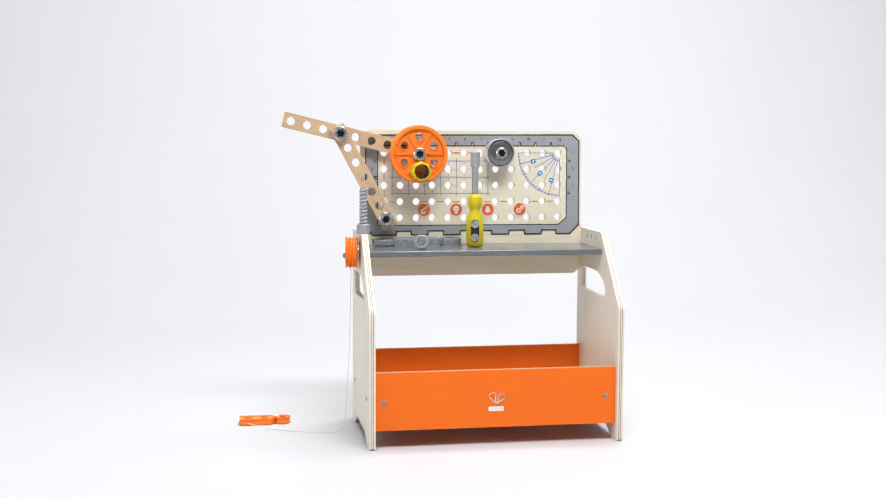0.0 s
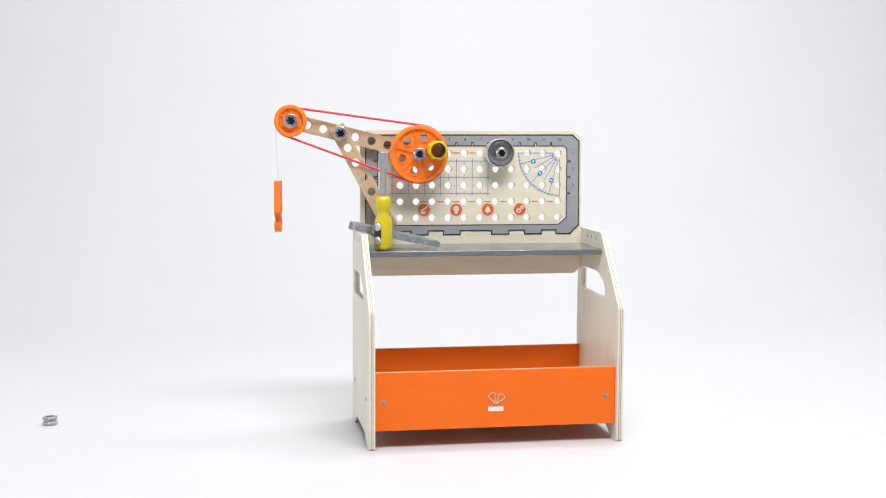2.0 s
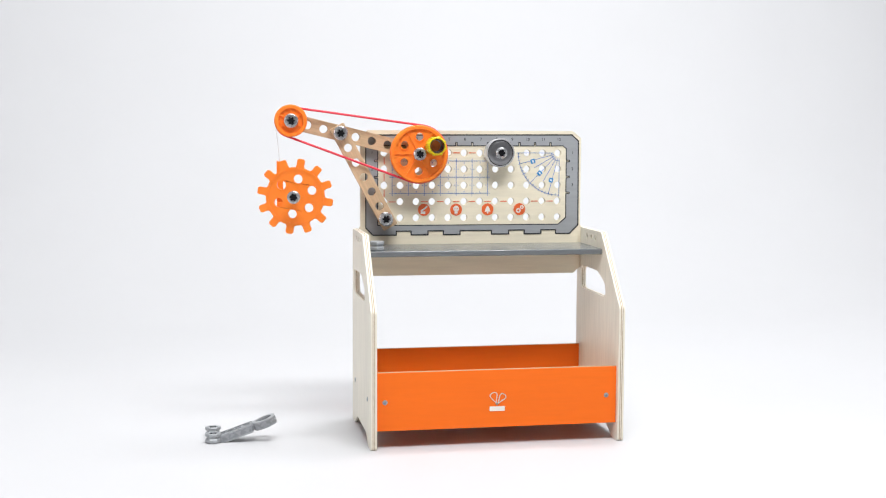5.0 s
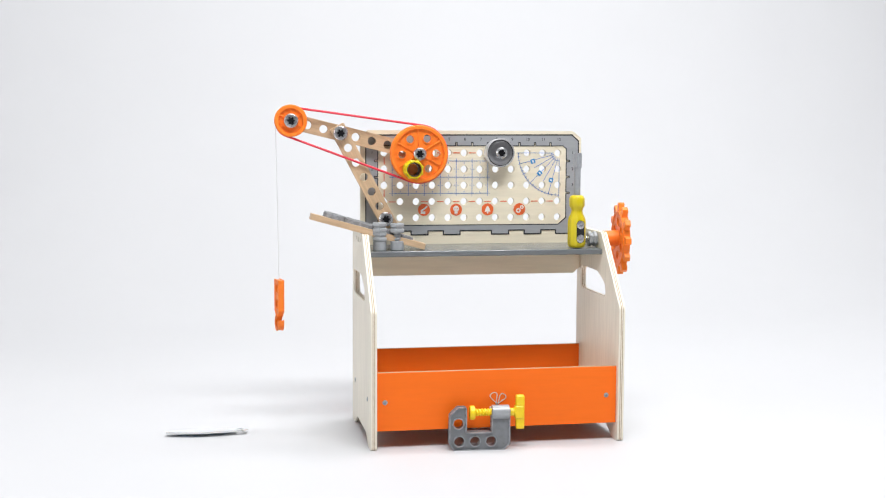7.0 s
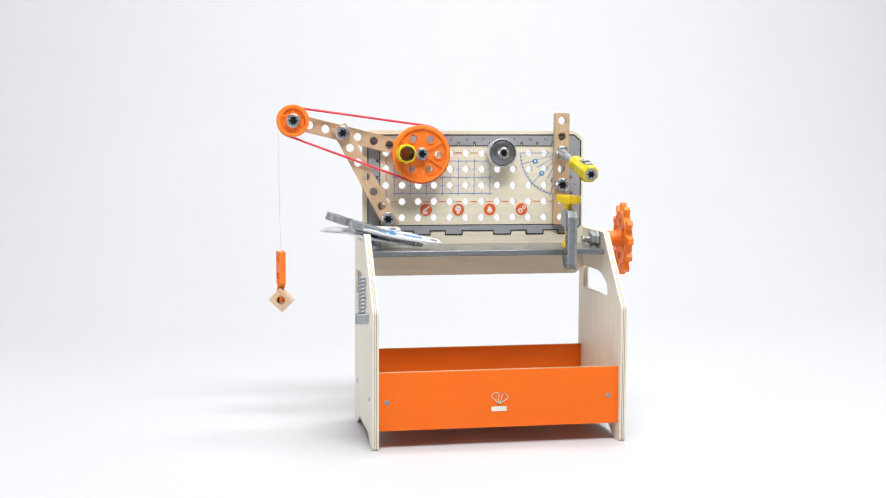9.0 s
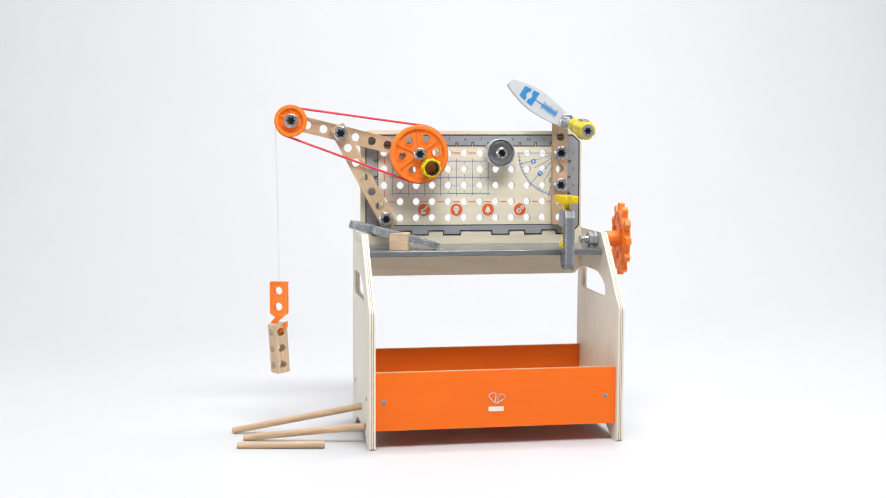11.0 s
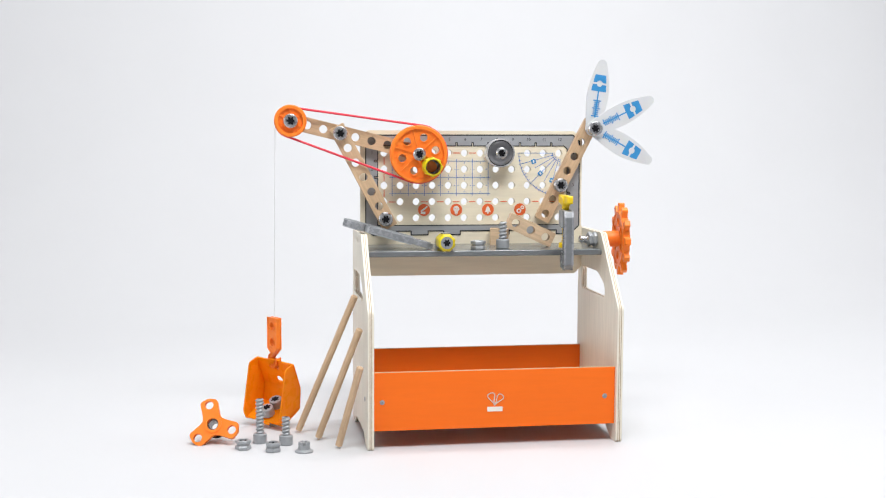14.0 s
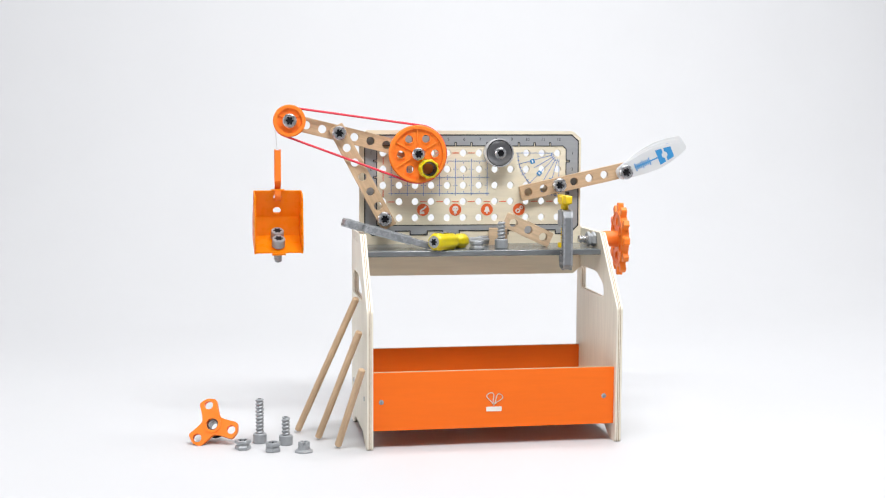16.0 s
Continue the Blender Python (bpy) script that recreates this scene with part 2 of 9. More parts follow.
wall("wall_south", -4.2, 4.2, -5.1, -5.0, -0.02, 3.6, "unseen grey wall added behind the camera for fill and reflections")
wall("wall_west", -4.3, -4.2, -5.1, 3.0, -0.02, 3.6, "unseen grey wall added beside the paper for fill and reflections")
wall("wall_east", 4.2, 4.3, -5.1, 3.0, -0.02, 3.6, "unseen grey wall added beside the paper for fill and reflections")
wall("wall_north", -4.3, 4.3, 2.9, 3.0, -0.02, 3.6, "unseen grey wall added behind the paper to close the room")
wall("ceiling", -4.3, 4.3, -5.1, 3.0, 3.6, 3.7, "unseen grey ceiling added for fill and reflections")

# ---- the workbench ----
XL, XR, TH = -0.1840, 0.1852, 0.0089
YF, YB, YR = 0.0122, 0.2088, 0.2260
ZS = 0.2728
bench = thing("toy_workbench", "wooden toy workbench with grey shelf, orange tray and pegboard", "toy workbench")
HOLES_X = [-0.1375 + 0.025 * i for i in range(12)]
HOLES_Z = [0.4135 - 0.025 * i for i in range(5)]


def side_panel(x0):
    outer = [(YF, 0.0), (YF + 0.026, 0.0), (0.066, 0.0155), (0.168, 0.0155), (0.196, 0.0), (YR, 0.0), (YR, 0.297), (0.1035, 0.297), (YF, 0.1955)]
    outer = soften(outer, 0.005)
    slot = soften([(0.206, 0.2375), (0.117, 0.2375), (0.080, 0.2215), (0.078, 0.2015), (0.206, 0.2015)], 0.012, 6)
    small = [circle(y, 0.2862, 0.0042, 14) for y in (0.131, 0.1525, 0.175)]
    holder = None
    t = TH / 5
    for i, mat in enumerate(("birch", "ply_dark", "birch", "ply_dark", "birch")):
        a = x0 + (0, 0.30, 0.43, 0.57, 0.70)[i] * TH
        b = x0 + (0.30, 0.43, 0.57, 0.70, 1.0)[i] * TH
        bm = plate(outer, [slot] + small, a, b, "x")
        if holder is None:
            holder = part("side_panel", bm, mat, bench, "pale birch plywood side with a carrying slot")
        else:
            part("ply", bm, mat, holder)
    return holder


for x0 in (XL, XR - TH):
    holder = side_panel(x0)
    for y, z in ((0.045, 0.0675), (0.19, 0.0675)):
        out = x0 - 0.0006 if x0 < 0 else x0 + TH + 0.0006
        part("screw", lathe([(0.0001, -0.0006), (0.0030, -0.0006), (0.0034, 0.0), (0.0030, 0.0006), (0.0001, 0.0006)], 14, "x"), "silver", holder, at=pose(out, y, z))

# pegboard
outer = soften([(-0.1750, 0.300), (-0.1738, 0.300), (-0.1738, 0.4385), (-0.1630, 0.4478), (0.1612, 0.4478), (0.1748, 0.4365), (0.1748, 0.300), (0.1762, 0.300),
                (0.1762, 0.2350), (0.165, 0.2242), (-0.164, 0.2242), (-0.1750, 0.2350)], 0.0015, 3)
board = part("pegboard", plate(outer, [circle(x, z, 0.0055, 20) for x in HOLES_X for z in HOLES_Z], YB, YB + 0.0085), "birch_board", bench, "cream plywood pegboard with five rows of holes")
YP = YB - 0.0004
tabs_o = [(-0.1545, 0.2872)]
for x0, x1 in ((-0.1185, -0.0955), (-0.069, -0.045), (-0.0185, 0.0315), (0.059, 0.084), (0.111, 0.135)):
    tabs_o += [(x0, 0.2872), (x0, 0.2932), (x1, 0.2932), (x1, 0.2872)] if x0 != -0.0185 else [(x0, 0.2872), (x0, 0.2932), (x1, 0.2932), (x1, 0.2872)]
border = tabs_o + [(0.1575, 0.2872), (0.1712, 0.3005), (0.1702, 0.4325), (0.1595, 0.4418), (-0.1560, 0.4405), (-0.1658, 0.4325), (-0.1658, 0.2985)]
inner = [(-0.1473, 0.3022), (0.1385, 0.3018), (0.1512, 0.3125)]
for z in (0.3510, 0.3760, 0.4010):
    inner += [(0.1509, z - 0.0012), (0.1562, z - 0.0012), (0.1562, z + 0.0012), (0.1509, z + 0.0012)]
inner += [(0.1507, 0.4200), (0.1455, 0.4248)]
for i in range(10, -1, -1):
    x = -0.125 + 0.025 * i
    inner += [(x + 0.0012, 0.4245), (x + 0.0012, 0.4296), (x - 0.0012, 0.4296), (x - 0.0012, 0.4245)]
inner += [(-0.1425, 0.4240), (-0.1473, 0.4195)]
for z in (0.4010, 0.3760, 0.3510):
    inner += [(-0.1473, z + 0.0012), (-0.1525, z + 0.0012), (-0.1525, z - 0.0012), (-0.1473, z - 0.0012)]
part("border_print", plate(border, [inner], YP, YB + 0.0003), "grey_print", board, "grey printed border with ruler notches")
part("border_line", stroke(border + border[:1], 0.0017, YP - 0.0003, YB), "black", board, "black printed outline")
part("inner_line", stroke(inner + inner[:1], 0.0012, YP - 0.0003, YB), "black", board, "black printed outline with ruler notches")
flat = pose(0, 0, 0, 90, 0, 0)
for i in range(12):
    words(str(i + 1), 0.0066, "black", board, pose(HOLES_X[i] + 0.001, YP - 0.0003, 0.4345) @ flat, "ruler_number")
for i in range(3):
    for x in (-0.1562, 0.1610):
        words(str(i + 1), 0.0066, "black", board, pose(x, YP - 0.0003, HOLES_Z[i]) @ flat, "ruler_number")
# blue square grid with small ticks
lines = []
for i in range(7):
    x = -0.125 + 0.025 * i
    lines.append(stroke([(x, 0.4045), (x, 0.3475)], 0.0007, YP, YB))
for z in (0.4010, 0.3760, 0.3510):
    lines.append(stroke([(-0.129, z), (0.0285, z)], 0.0007, YP, YB))
for i in range(6):
    for k in range(2):
        x, z = -0.1125 + 0.025 * i, 0.3885 - 0.025 * k
        for dx, dz in ((0.0098, 0), (-0.0098, 0), (0, 0.0098), (0, -0.0098)):
            ux, uz = (0, 0.0011) if dz else (0.0011, 0)
            lines.append(stroke([(x + dx - ux, z + dz - uz), (x + dx + ux, z + dz + uz)], 0.0006, YP, YB))
part("blue_grid", joined(*lines), "blue", board, "thin blue printed square grid")
# protractor fan
lines, ox, oz, R = [], 0.1395, 0.4135, 0.0660
arc = [(ox - R * cos(a), oz - R * sin(a)) for a in (pi / 2 * i / 30 for i in range(31))]
lines.append(stroke(arc, 0.0007, YP, YB))
for i in range(19):
    a = pi / 2 * i / 18
    w = 0.0024 if i % 3 else 0.0042
    lines.append(stroke([(ox - (R - w) * cos(a), oz - (R - w) * sin(a)), (ox - (R + w * 0.6) * cos(a), oz - (R + w * 0.6) * sin(a))], 0.0006, YP, YB))
for deg, r0, r1 in ((0, 0.009, 0.064), (15, 0.009, 0.066), (30, 0.010, 0.046), (45, 0.009, 0.064), (60, 0.010, 0.05), (75, 0.009, 0.066), (90, 0.009, 0.064)):
    a = radians(deg)
    lines.append(stroke([(ox - r0 * cos(a), oz - r0 * sin(a)), (ox - r1 * cos(a), oz - r1 * sin(a))], 0.0007, YP, YB))
arc = [(ox - 0.0125 * cos(a), oz - 0.0125 * sin(a)) for a in (pi / 2 * i / 10 for i in range(11))]
lines.append(stroke(arc, 0.0007, YP, YB))
part("protractor_print", joined(*lines), "blue", board, "blue printed quarter-circle protractor")
tags = []
for deg in (17, 45, 73):
    a = radians(deg)
    c = (ox - 0.0445 * cos(a), oz - 0.0445 * sin(a))
    q = rounded(-0.0035, -0.0034, 0.0035, 0.0034, 0.0010)
    ca, sa = cos(a), sin(a)
    tags.append(plate([(c[0] + ca * u - sa * v, c[1] + sa * u + ca * v) for u, v in q], [], YP - 0.0003, YB))
for bm, deg in zip(tags, (17, 45, 73)):
    tag = part("degree_tag", bm, "cyan", board)
    a = radians(deg)
    c = (ox - 0.0445 * cos(a), oz - 0.0445 * sin(a))
    part("tag_bar", stroke([(c[0] - 0.0013 * sin(a), c[1] + 0.0013 * cos(a)), (c[0] + 0.0013 * sin(a), c[1] - 0.0013 * cos(a))], 0.0022, YP - 0.0006, YP), "white_ink", tag)
# orange dashes and icon discs
lines = []
for i in range(11):
    x0 = HOLES_X[i]
    if 1 <= i <= 5:
        lines.append(stroke([(x0 + 0.0075, 0.4135), (x0 + 0.0175, 0.4135)], 0.0012, YP, YB))
    if i not in (1, 8):
        lines.append(stroke([(x0 + 0.0075, 0.3383), (x0 + 0.0175, 0.3383)], 0.0012, YP, YB))
for k in range(3):
    lines.append(stroke([(-0.1375, HOLES_Z[k] - 0.0075), (-0.1375, HOLES_Z[k] - 0.0175)], 0.0012, YP, YB))
for bm in lines:
    part("dash", bm, "red_ink", board)
for n, x in enumerate((-0.0755, -0.0250, 0.0250, 0.0760)):
    z = 0.3258
    disc = part("icon_disc", plate(circle(x, z, 0.0094, 28), [], YP - 0.0001, YB + 0.0002), "red_ink", board, "round orange printed icon")
    y0, y1 = YP - 0.0005, YP
    if n == 0:
        shape = joined(stroke([(x - 0.004, z - 0.0045), (x + 0.001, z - 0.0045)], 0.004, y0, y1), stroke([(x - 0.001, z), (x + 0.0045, z + 0.0052)], 0.0024, y0, y1), stroke([(x - 0.0045, z - 0.002), (x - 0.001, z + 0.001)], 0.0024, y0, y1))
    elif n == 1:
        shape = joined(plate(circle(x, z + 0.0014, 0.0047, 18), [circle(x - 0.0017, z + 0.0016, 0.0008, 8), circle(x + 0.0017, z + 0.0016, 0.0008, 8)], y0, y1), stroke([(x - 0.0018, z - 0.0045), (x + 0.0018, z - 0.0045)], 0.0026, y0, y1), stroke([(x - 0.0012, z - 0.0068), (x + 0.0012, z - 0.0068)], 0.0010, y0, y1))
    elif n == 2:
        shape = joined(plate([(x - 0.0045, z - 0.0035), (x + 0.0045, z - 0.0035), (x + 0.0022, z + 0.0035), (x, z + 0.0055), (x - 0.0022, z + 0.0035)], [], y0, y1), plate(circle(x, z - 0.005, 0.0013, 10), [], y0, y1))
    else:
        shape = joined(plate(circle(x - 0.0018, z - 0.002, 0.0038, 16), [circle(x - 0.0018, z - 0.002, 0.0018, 12)], y0, y1), plate(circle(x + 0.0038, z + 0.0032, 0.0030, 14), [circle(x + 0.0038, z + 0.0032, 0.0014, 10)], y0, y1))
    part("icon_symbol", shape, "white_ink", disc)

part("shelf", box(XL + TH + 0.0003, XR - TH - 0.0003, 0.0955, YB - 0.0003, ZS - 0.0084, ZS), "grey_paint", bench, "flat grey painted work shelf", bevel=0.0013)
front = part("front_panel", box(XL + TH, XR - TH, 0.0205, 0.0275, 0.0258, 0.1086), "orange_paint", bench, "orange painted tray front", bevel=0.0008)
part("rear_panel", box(XL + TH, XR - TH, 0.2086, 0.2150, 0.0258, 0.1102), "orange_paint", bench, "orange painted tray back", bevel=0.0008)
for y0, y1, z in ((0.0205, 0.0275, 0.1086), (0.2086, 0.2150, 0.1102)):
    part("bare_edge", box(XL + TH, XR - TH, y0 + 0.0012, y1 - 0.0012, z - 0.0004, z + 0.0005), "ply_edge", front if y0 < 0.1 else bench, "unpainted plywood edge")
part("tray_floor", box(XL + TH, XR - TH, 0.0275, 0.2086, 0.0272, 0.0322), "birch_board", bench, "plain plywood tray bottom")
# added orange sheet; its bounce reddens the shadow on the paper
part("tray_shadow_tint", box(XL + TH + 0.001, XR - TH - 0.001, 0.0280, 0.2082, 0.0262, 0.0271), "orange_paint", bench, "thin orange sheet added under the tray to redden its shadow")
for x in (-0.1628, 0.1612):
    s = part("screw", lathe([(0.0001, 0.0194), (0.0026, 0.0196), (0.0036, 0.0201), (0.0036, 0.0206)], 16, "y"), "silver", front, "small crosshead screw", at=pose(x, 0, 0.0668))
    # grey cross laid on the head, standing for the slot's shade
    part("cross_slot_shade", joined(stroke([(x - 0.0018, 0.0668), (x + 0.0018, 0.0668)], 0.0005, 0.0189, 0.0197), stroke([(x, 0.0650), (x, 0.0686)], 0.0005, 0.0189, 0.0197)), "clamp_grey", front)
# heart-shaped mark and the bar below it
hx, hz = -0.0016, 0.0580


def petal(tilt, length, half, y0):
    pts, an = [], radians(tilt)
    for i in range(25):
        q = 2 * pi * i / 24
        u, v = half * 1.3 * sin(q) * sin(q / 2), length * sin(q / 2)
        pts.append((hx + u * cos(an) - v * sin(an), hz + u * sin(an) + v * cos(an)))
    return stroke(pts, 0.0012, y0, 0.0204)


mark = part("heart_mark", joined(petal(19, 0.0186, 0.0052, 0.0199), petal(-36, 0.0186, 0.0046, 0.0197)), "white_ink", front, "white heart-shaped printed mark")
part("word_bar", plate(rounded(hx - 0.0105, 0.0492, hx + 0.0118, 0.0560, 0.001), [], 0.0199, 0.0204), "white_ink", front, "white printed bar")


# ---- small hardware ----
def screw_head(parent, at, r=0.0108, h=0.008, name="screw"):
    """A steel cap screw with a star socket; it looks along -y."""
    cap = part(name, lathe([(0.0001, 0.0), (r, 0.0), (r, -h + 0.0016), (r - 0.0016, -h), (r * 0.60, -h), (r * 0.56, -h + 0.0022), (0.0001, -h + 0.0024)], 26, "y"), "steel", parent, "bright steel star-socket screw", at=at)
    # a black star plate paints the shade inside the socket
    part("socket_shade", plate(star(0.0060, 0.0036), [], -h + 0.0006, -h + 0.0023), "painted_dark", cap, "flat black star painting the socket's shade")
    return cap


def bar(name, label, n, first, thick=0.009, width=0.0235, mat="beech", category="wooden bar", pitch=0.025):
    """A flat strip with n holes; hole 0 stands at z = first, the others below it."""
    ob = thing(name, label, category)
    h = width / 2
    top, bot = first + 0.0118, first - pitch * (n - 1) - 0.0118
    outer = soften([(-h, bot), (h, bot), (h, top), (-h, top)], 0.0022, 3)
    part("strip", plate(outer, [circle(0, first - pitch * i, 0.0063, 20) for i in range(n)], -thick / 2, thick / 2), mat, ob, bevel=0.0007)
    return ob


def wheel(ob, r, holes, depth=0.014, hub=0.009, grooves=1):
    """A grooved orange wheel that faces -y."""
    h = depth / 2
    prof = [(r - 0.0055, -h), (r - 0.0012, -h), (r, -h + 0.0012)]
    step = (depth - 0.0024) / grooves
    for g in range(grooves):
        y = -h + 0.0012 + step * g
        prof += [(r - 0.0032, y + step * 0.36), (r - 0.0032, y + step * 0.64), (r, y + step * (0.92 if g < grooves - 1 else 1.0))]
    prof += [(r - 0.0012, h), (r - 0.0055, h)]
    part("rim", lathe(prof, 56, "y", True), "orange", ob, "grooved orange plastic rim")
    hl = []
    if holes:
        hl = [circle((r * 0.60) * cos(2 * pi * i / holes), (r * 0.60) * sin(2 * pi * i / holes), 0.0062, 18) for i in range(holes)]
    part("web", plate(circle(0, 0, r - 0.0053, 48), hl, -h + 0.0032, h - 0.0034), "orange", ob)
    for i in range(holes):
        a = 2 * pi * i / holes
        part("hole_ring", lathe([(0.0061, -h + 0.0014), (0.0074, -h + 0.0014), (0.0074, h - 0.004), (0.0061, h - 0.004)], 20, "y", True), "orange", ob, at=pose(r * 0.60 * cos(a), 0, r * 0.60 * sin(a)))
    for i in range(6):
        a = 2 * pi * (i + 0.5) / 6
        part("spoke", box(hub * 0.9, r - 0.0052, -h + 0.0010, 0.0, -0.0008, 0.0008), "orange", ob, at=pose(0, 0, 0, 0, -math.degrees(a), 0))
    for i in range(24 if holes else 16):
        a = 2 * pi * (i + 0.5) / (24 if holes else 16)
        part("rim_rib", box(r - 0.0078, r - 0.0050, -h + 0.0012, -h + 0.0040, -0.0004, 0.0004), "orange", ob, at=pose(0, 0, 0, 0, -math.degrees(a), 0))
    part("hub", lathe([(0.0055, -h - 0.001), (hub, -h - 0.001), (hub, h), (0.0055, h)], 28, "y", True), "orange", ob)


def thing_bolt(length, label):
    ob = thing("toy_bolt", label, "bolt", "loose bolts and nuts")
    part("head", lathe([(0.0001, 0.0), (0.0088, 0.0), (0.0098, 0.0012), (0.0098, 0.0130), (0.0085, 0.0142), (0.0001, 0.0142)], 26), "silver", ob)
    # socket and tip hollow are flat black plates, their shade painted
    part("socket_shade", plate(star(0.0066, 0.0040), [], -0.0003, 0.0006, "z"), "painted_dark", ob, "flat black star painting the socket's shade")
    part("threaded_shank", thread(0.0062, 0.0138, length, 0.0052, 0.0016), "silver", ob)
    part("tip_recess_shade", lathe([(0.0001, length + 0.0002), (0.0030, length + 0.0002), (0.0030, length - 0.001), (0.0001, length - 0.001)], 14), "painted_dark", ob)
    return ob


def thing_nut(label):
    ob = thing("toy_nut", label, "nut", "loose bolts and nuts")
    hexa = [(0.0070, 0.0), (0.0098, 0.0), (0.0106, 0.0010), (0.0106, 0.0042), (0.0086, 0.0062), (0.0086, 0.0074), (0.0106, 0.0092), (0.0106, 0.0124), (0.0098, 0.0134), (0.0070, 0.0134)]
    part("double_ring", lathe([(r * 1.09 if r > 0.008 else r, h) for r, h in hexa], 6, closed=True), "silver", ob, smooth=20, bevel=0.0007)
    # the bore's inner shade is put into its near-black colour
    part("bore", thread_bore(), "painted_dark", ob)
    return ob


def thread_bore():
    return lathe([(0.0071, 0.001), (0.0064, 0.003), (0.0071, 0.005), (0.0064, 0.007), (0.0071, 0.009), (0.0064, 0.011), (0.0071, 0.0128)] + [(0.0074, 0.0128), (0.0074, 0.001)], 16, closed=True)


# ---- crane on the pegboard ----
YA = YB - 0.0062
ARM_A = Vector((-0.2065, 0.4432))
ARM_TILT = 13.6
arm = bar("perforated_strip", "long beech strip with a row of holes, bolted to the pegboard", 9, 0.075)
arm.matrix_basis = pose(ARM_A.x, YA, ARM_A.y, 0, -90 + ARM_TILT, 0)
strut = bar("perforated_strip", "short beech strip bracing the crane arm", 7, 0.0)
strut.matrix_basis = pose(ARM_A.x, YA - 0.0095, ARM_A.y, 0, -28.3, 0)
joint = thing("joint_screw", "steel screw joining crane arm and strut", "screw", "crane screws", pose(ARM_A.x, YA - 0.0143, ARM_A.y))
screw_head(joint, pose(0, 0, 0))
foot = thing("joint_screw", "steel screw fixing the strut to the pegboard", "screw", "crane screws", pose(-0.1378, YA - 0.0143, 0.3137))
screw_head(foot, pose(0, 0, 0))

WHEEL = Vector((-0.0880, 0.1830, 0.4122))
big = thing("winding_wheel", "orange plastic winding wheel with a yellow crank knob", "wheel", m=pose(*WHEEL))
wheel(big, 0.0436, 6)
screw_head(big, pose(0, -0.008, 0), 0.0098, 0.005)
knob = part("crank_knob", lathe([(0.0112, -0.031), (0.0126, -0.031), (0.0138, -0.029), (0.0138, -0.004), (0.0112, -0.004)], 32, "y", True), "yellow", big, "yellow hollow crank knob", at=pose(0.0258, 0, 0))
part("dark_bore", lathe([(0.0001, -0.008), (0.0112, -0.008), (0.0112, -0.0300), (0.0104, -0.0312), (0.0098, -0.0295), (0.0094, -0.012), (0.0001, -0.011)], 28, "y"), "dark_tube", knob, "dark metal tube inside")
part("bore_floor", lathe([(0.0001, -0.0122), (0.0086, -0.0122), (0.0086, -0.0112), (0.0001, -0.0112)], 20, "y"), "orange", knob)
for i in range(8):
    a = 2 * pi * i / 8
    part("grip_rib", lathe([(0.0001, -0.0305), (0.0028, -0.0290), (0.0028, -0.018), (0.0001, -0.017)], 10, "y"), "yellow", knob, at=pose(0.0125 * cos(a), 0, 0.0125 * sin(a)))

disc = thing("round_weight", "round grey metal disc screwed to the pegboard", "disc", m=pose(0.0405, YB - 0.012, 0.4138))
part("cup", lathe([(0.0001, 0.0115), (0.0205, 0.0115), (0.0222, 0.010), (0.0222, -0.0075), (0.0216, -0.0090), (0.0205, -0.0090), (0.0198, -0.0062), (0.0001, -0.0055)], 48, "y"), "chrome", disc, "bright round steel rim")
# black ring paints the dark reflection between rim and face
part("groove", lathe([(0.0190, -0.0066), (0.0199, -0.0066), (0.0199, -0.0052), (0.0190, -0.0052)], 44, "y", True), "painted_dark", disc, "near-black ring painting the dark reflection inside the rim")
part("face", lathe([(0.0001, -0.0076), (0.0120, -0.0075), (0.0178, -0.0068), (0.0191, -0.0058), (0.0191, -0.0050), (0.0001, -0.0050)], 40, "y"), "disc_face", disc, "dull grey steel face")
screw_head(disc, pose(0, -0.006, 0), 0.0088, 0.011)

PUL = Vector((-0.2808, YA - 0.0160, 0.4612))
pulley = thing("small_pulley", "small orange plastic pulley with a steel screw", "pulley")
wheel(pulley, 0.0240, 0, 0.017, 0.011, 3)
screw_head(pulley, pose(0, -0.0085, 0), 0.0105, 0.004)
part("axle_nut", lathe([(0.0001, 0.0086), (0.0088, 0.0086), (0.0088, 0.0125), (0.0001, 0.0125)], 6, "y"), "dark_tube", pulley, "dark steel axle nut", smooth=20)
# red belt round both wheels, in its own plane
bx, bz = WHEEL.x - PUL.x, WHEEL.z - PUL.z
d = math.hypot(bx, bz)
al, be = math.atan2(bz, bx), math.acos((0.0435 - 0.0225) / d)
pts = []
for i in range(25):
    a = al + (pi - be) + (2 * be) * i / 24
    pts.append((0.0218 * cos(a), 0, 0.0218 * sin(a) - 0.0018))
for i in range(25):
    a = al - (pi - be) + 2 * (pi - be) * i / 24
    pts.append((bx + 0.0435 * cos(a), WHEEL.y - PUL.y, bz + 0.0435 * sin(a)))
belt = thing("drive_belt", "thin red rubber band linking pulley and wheel", "rubber band")
part("band", tube(pts, 0.0018, 8, True), "red", belt)

# ---- hook and thread ----
hook = thing("crane_hook", "orange plastic crane hook with two round holes", "hook")
outer = [(-0.0123, 0.0), (0.0123, 0.0), (0.0123, -0.046), (0.0040, -0.0525)]
for i in range(15):
    a = radians(80 - 255 * i / 14)
    outer.append((0.0 + 0.0112 * cos(a) * (1.0), -0.0645 + 0.0112 * sin(a)))
outer += [(-0.0112, -0.0600), (-0.0078, -0.0610)]
for i in range(13):
    a = radians(-170 + 235 * i / 12)
    outer.append((0.0 + 0.0064 * cos(a), -0.0645 + 0.0064 * sin(a)))
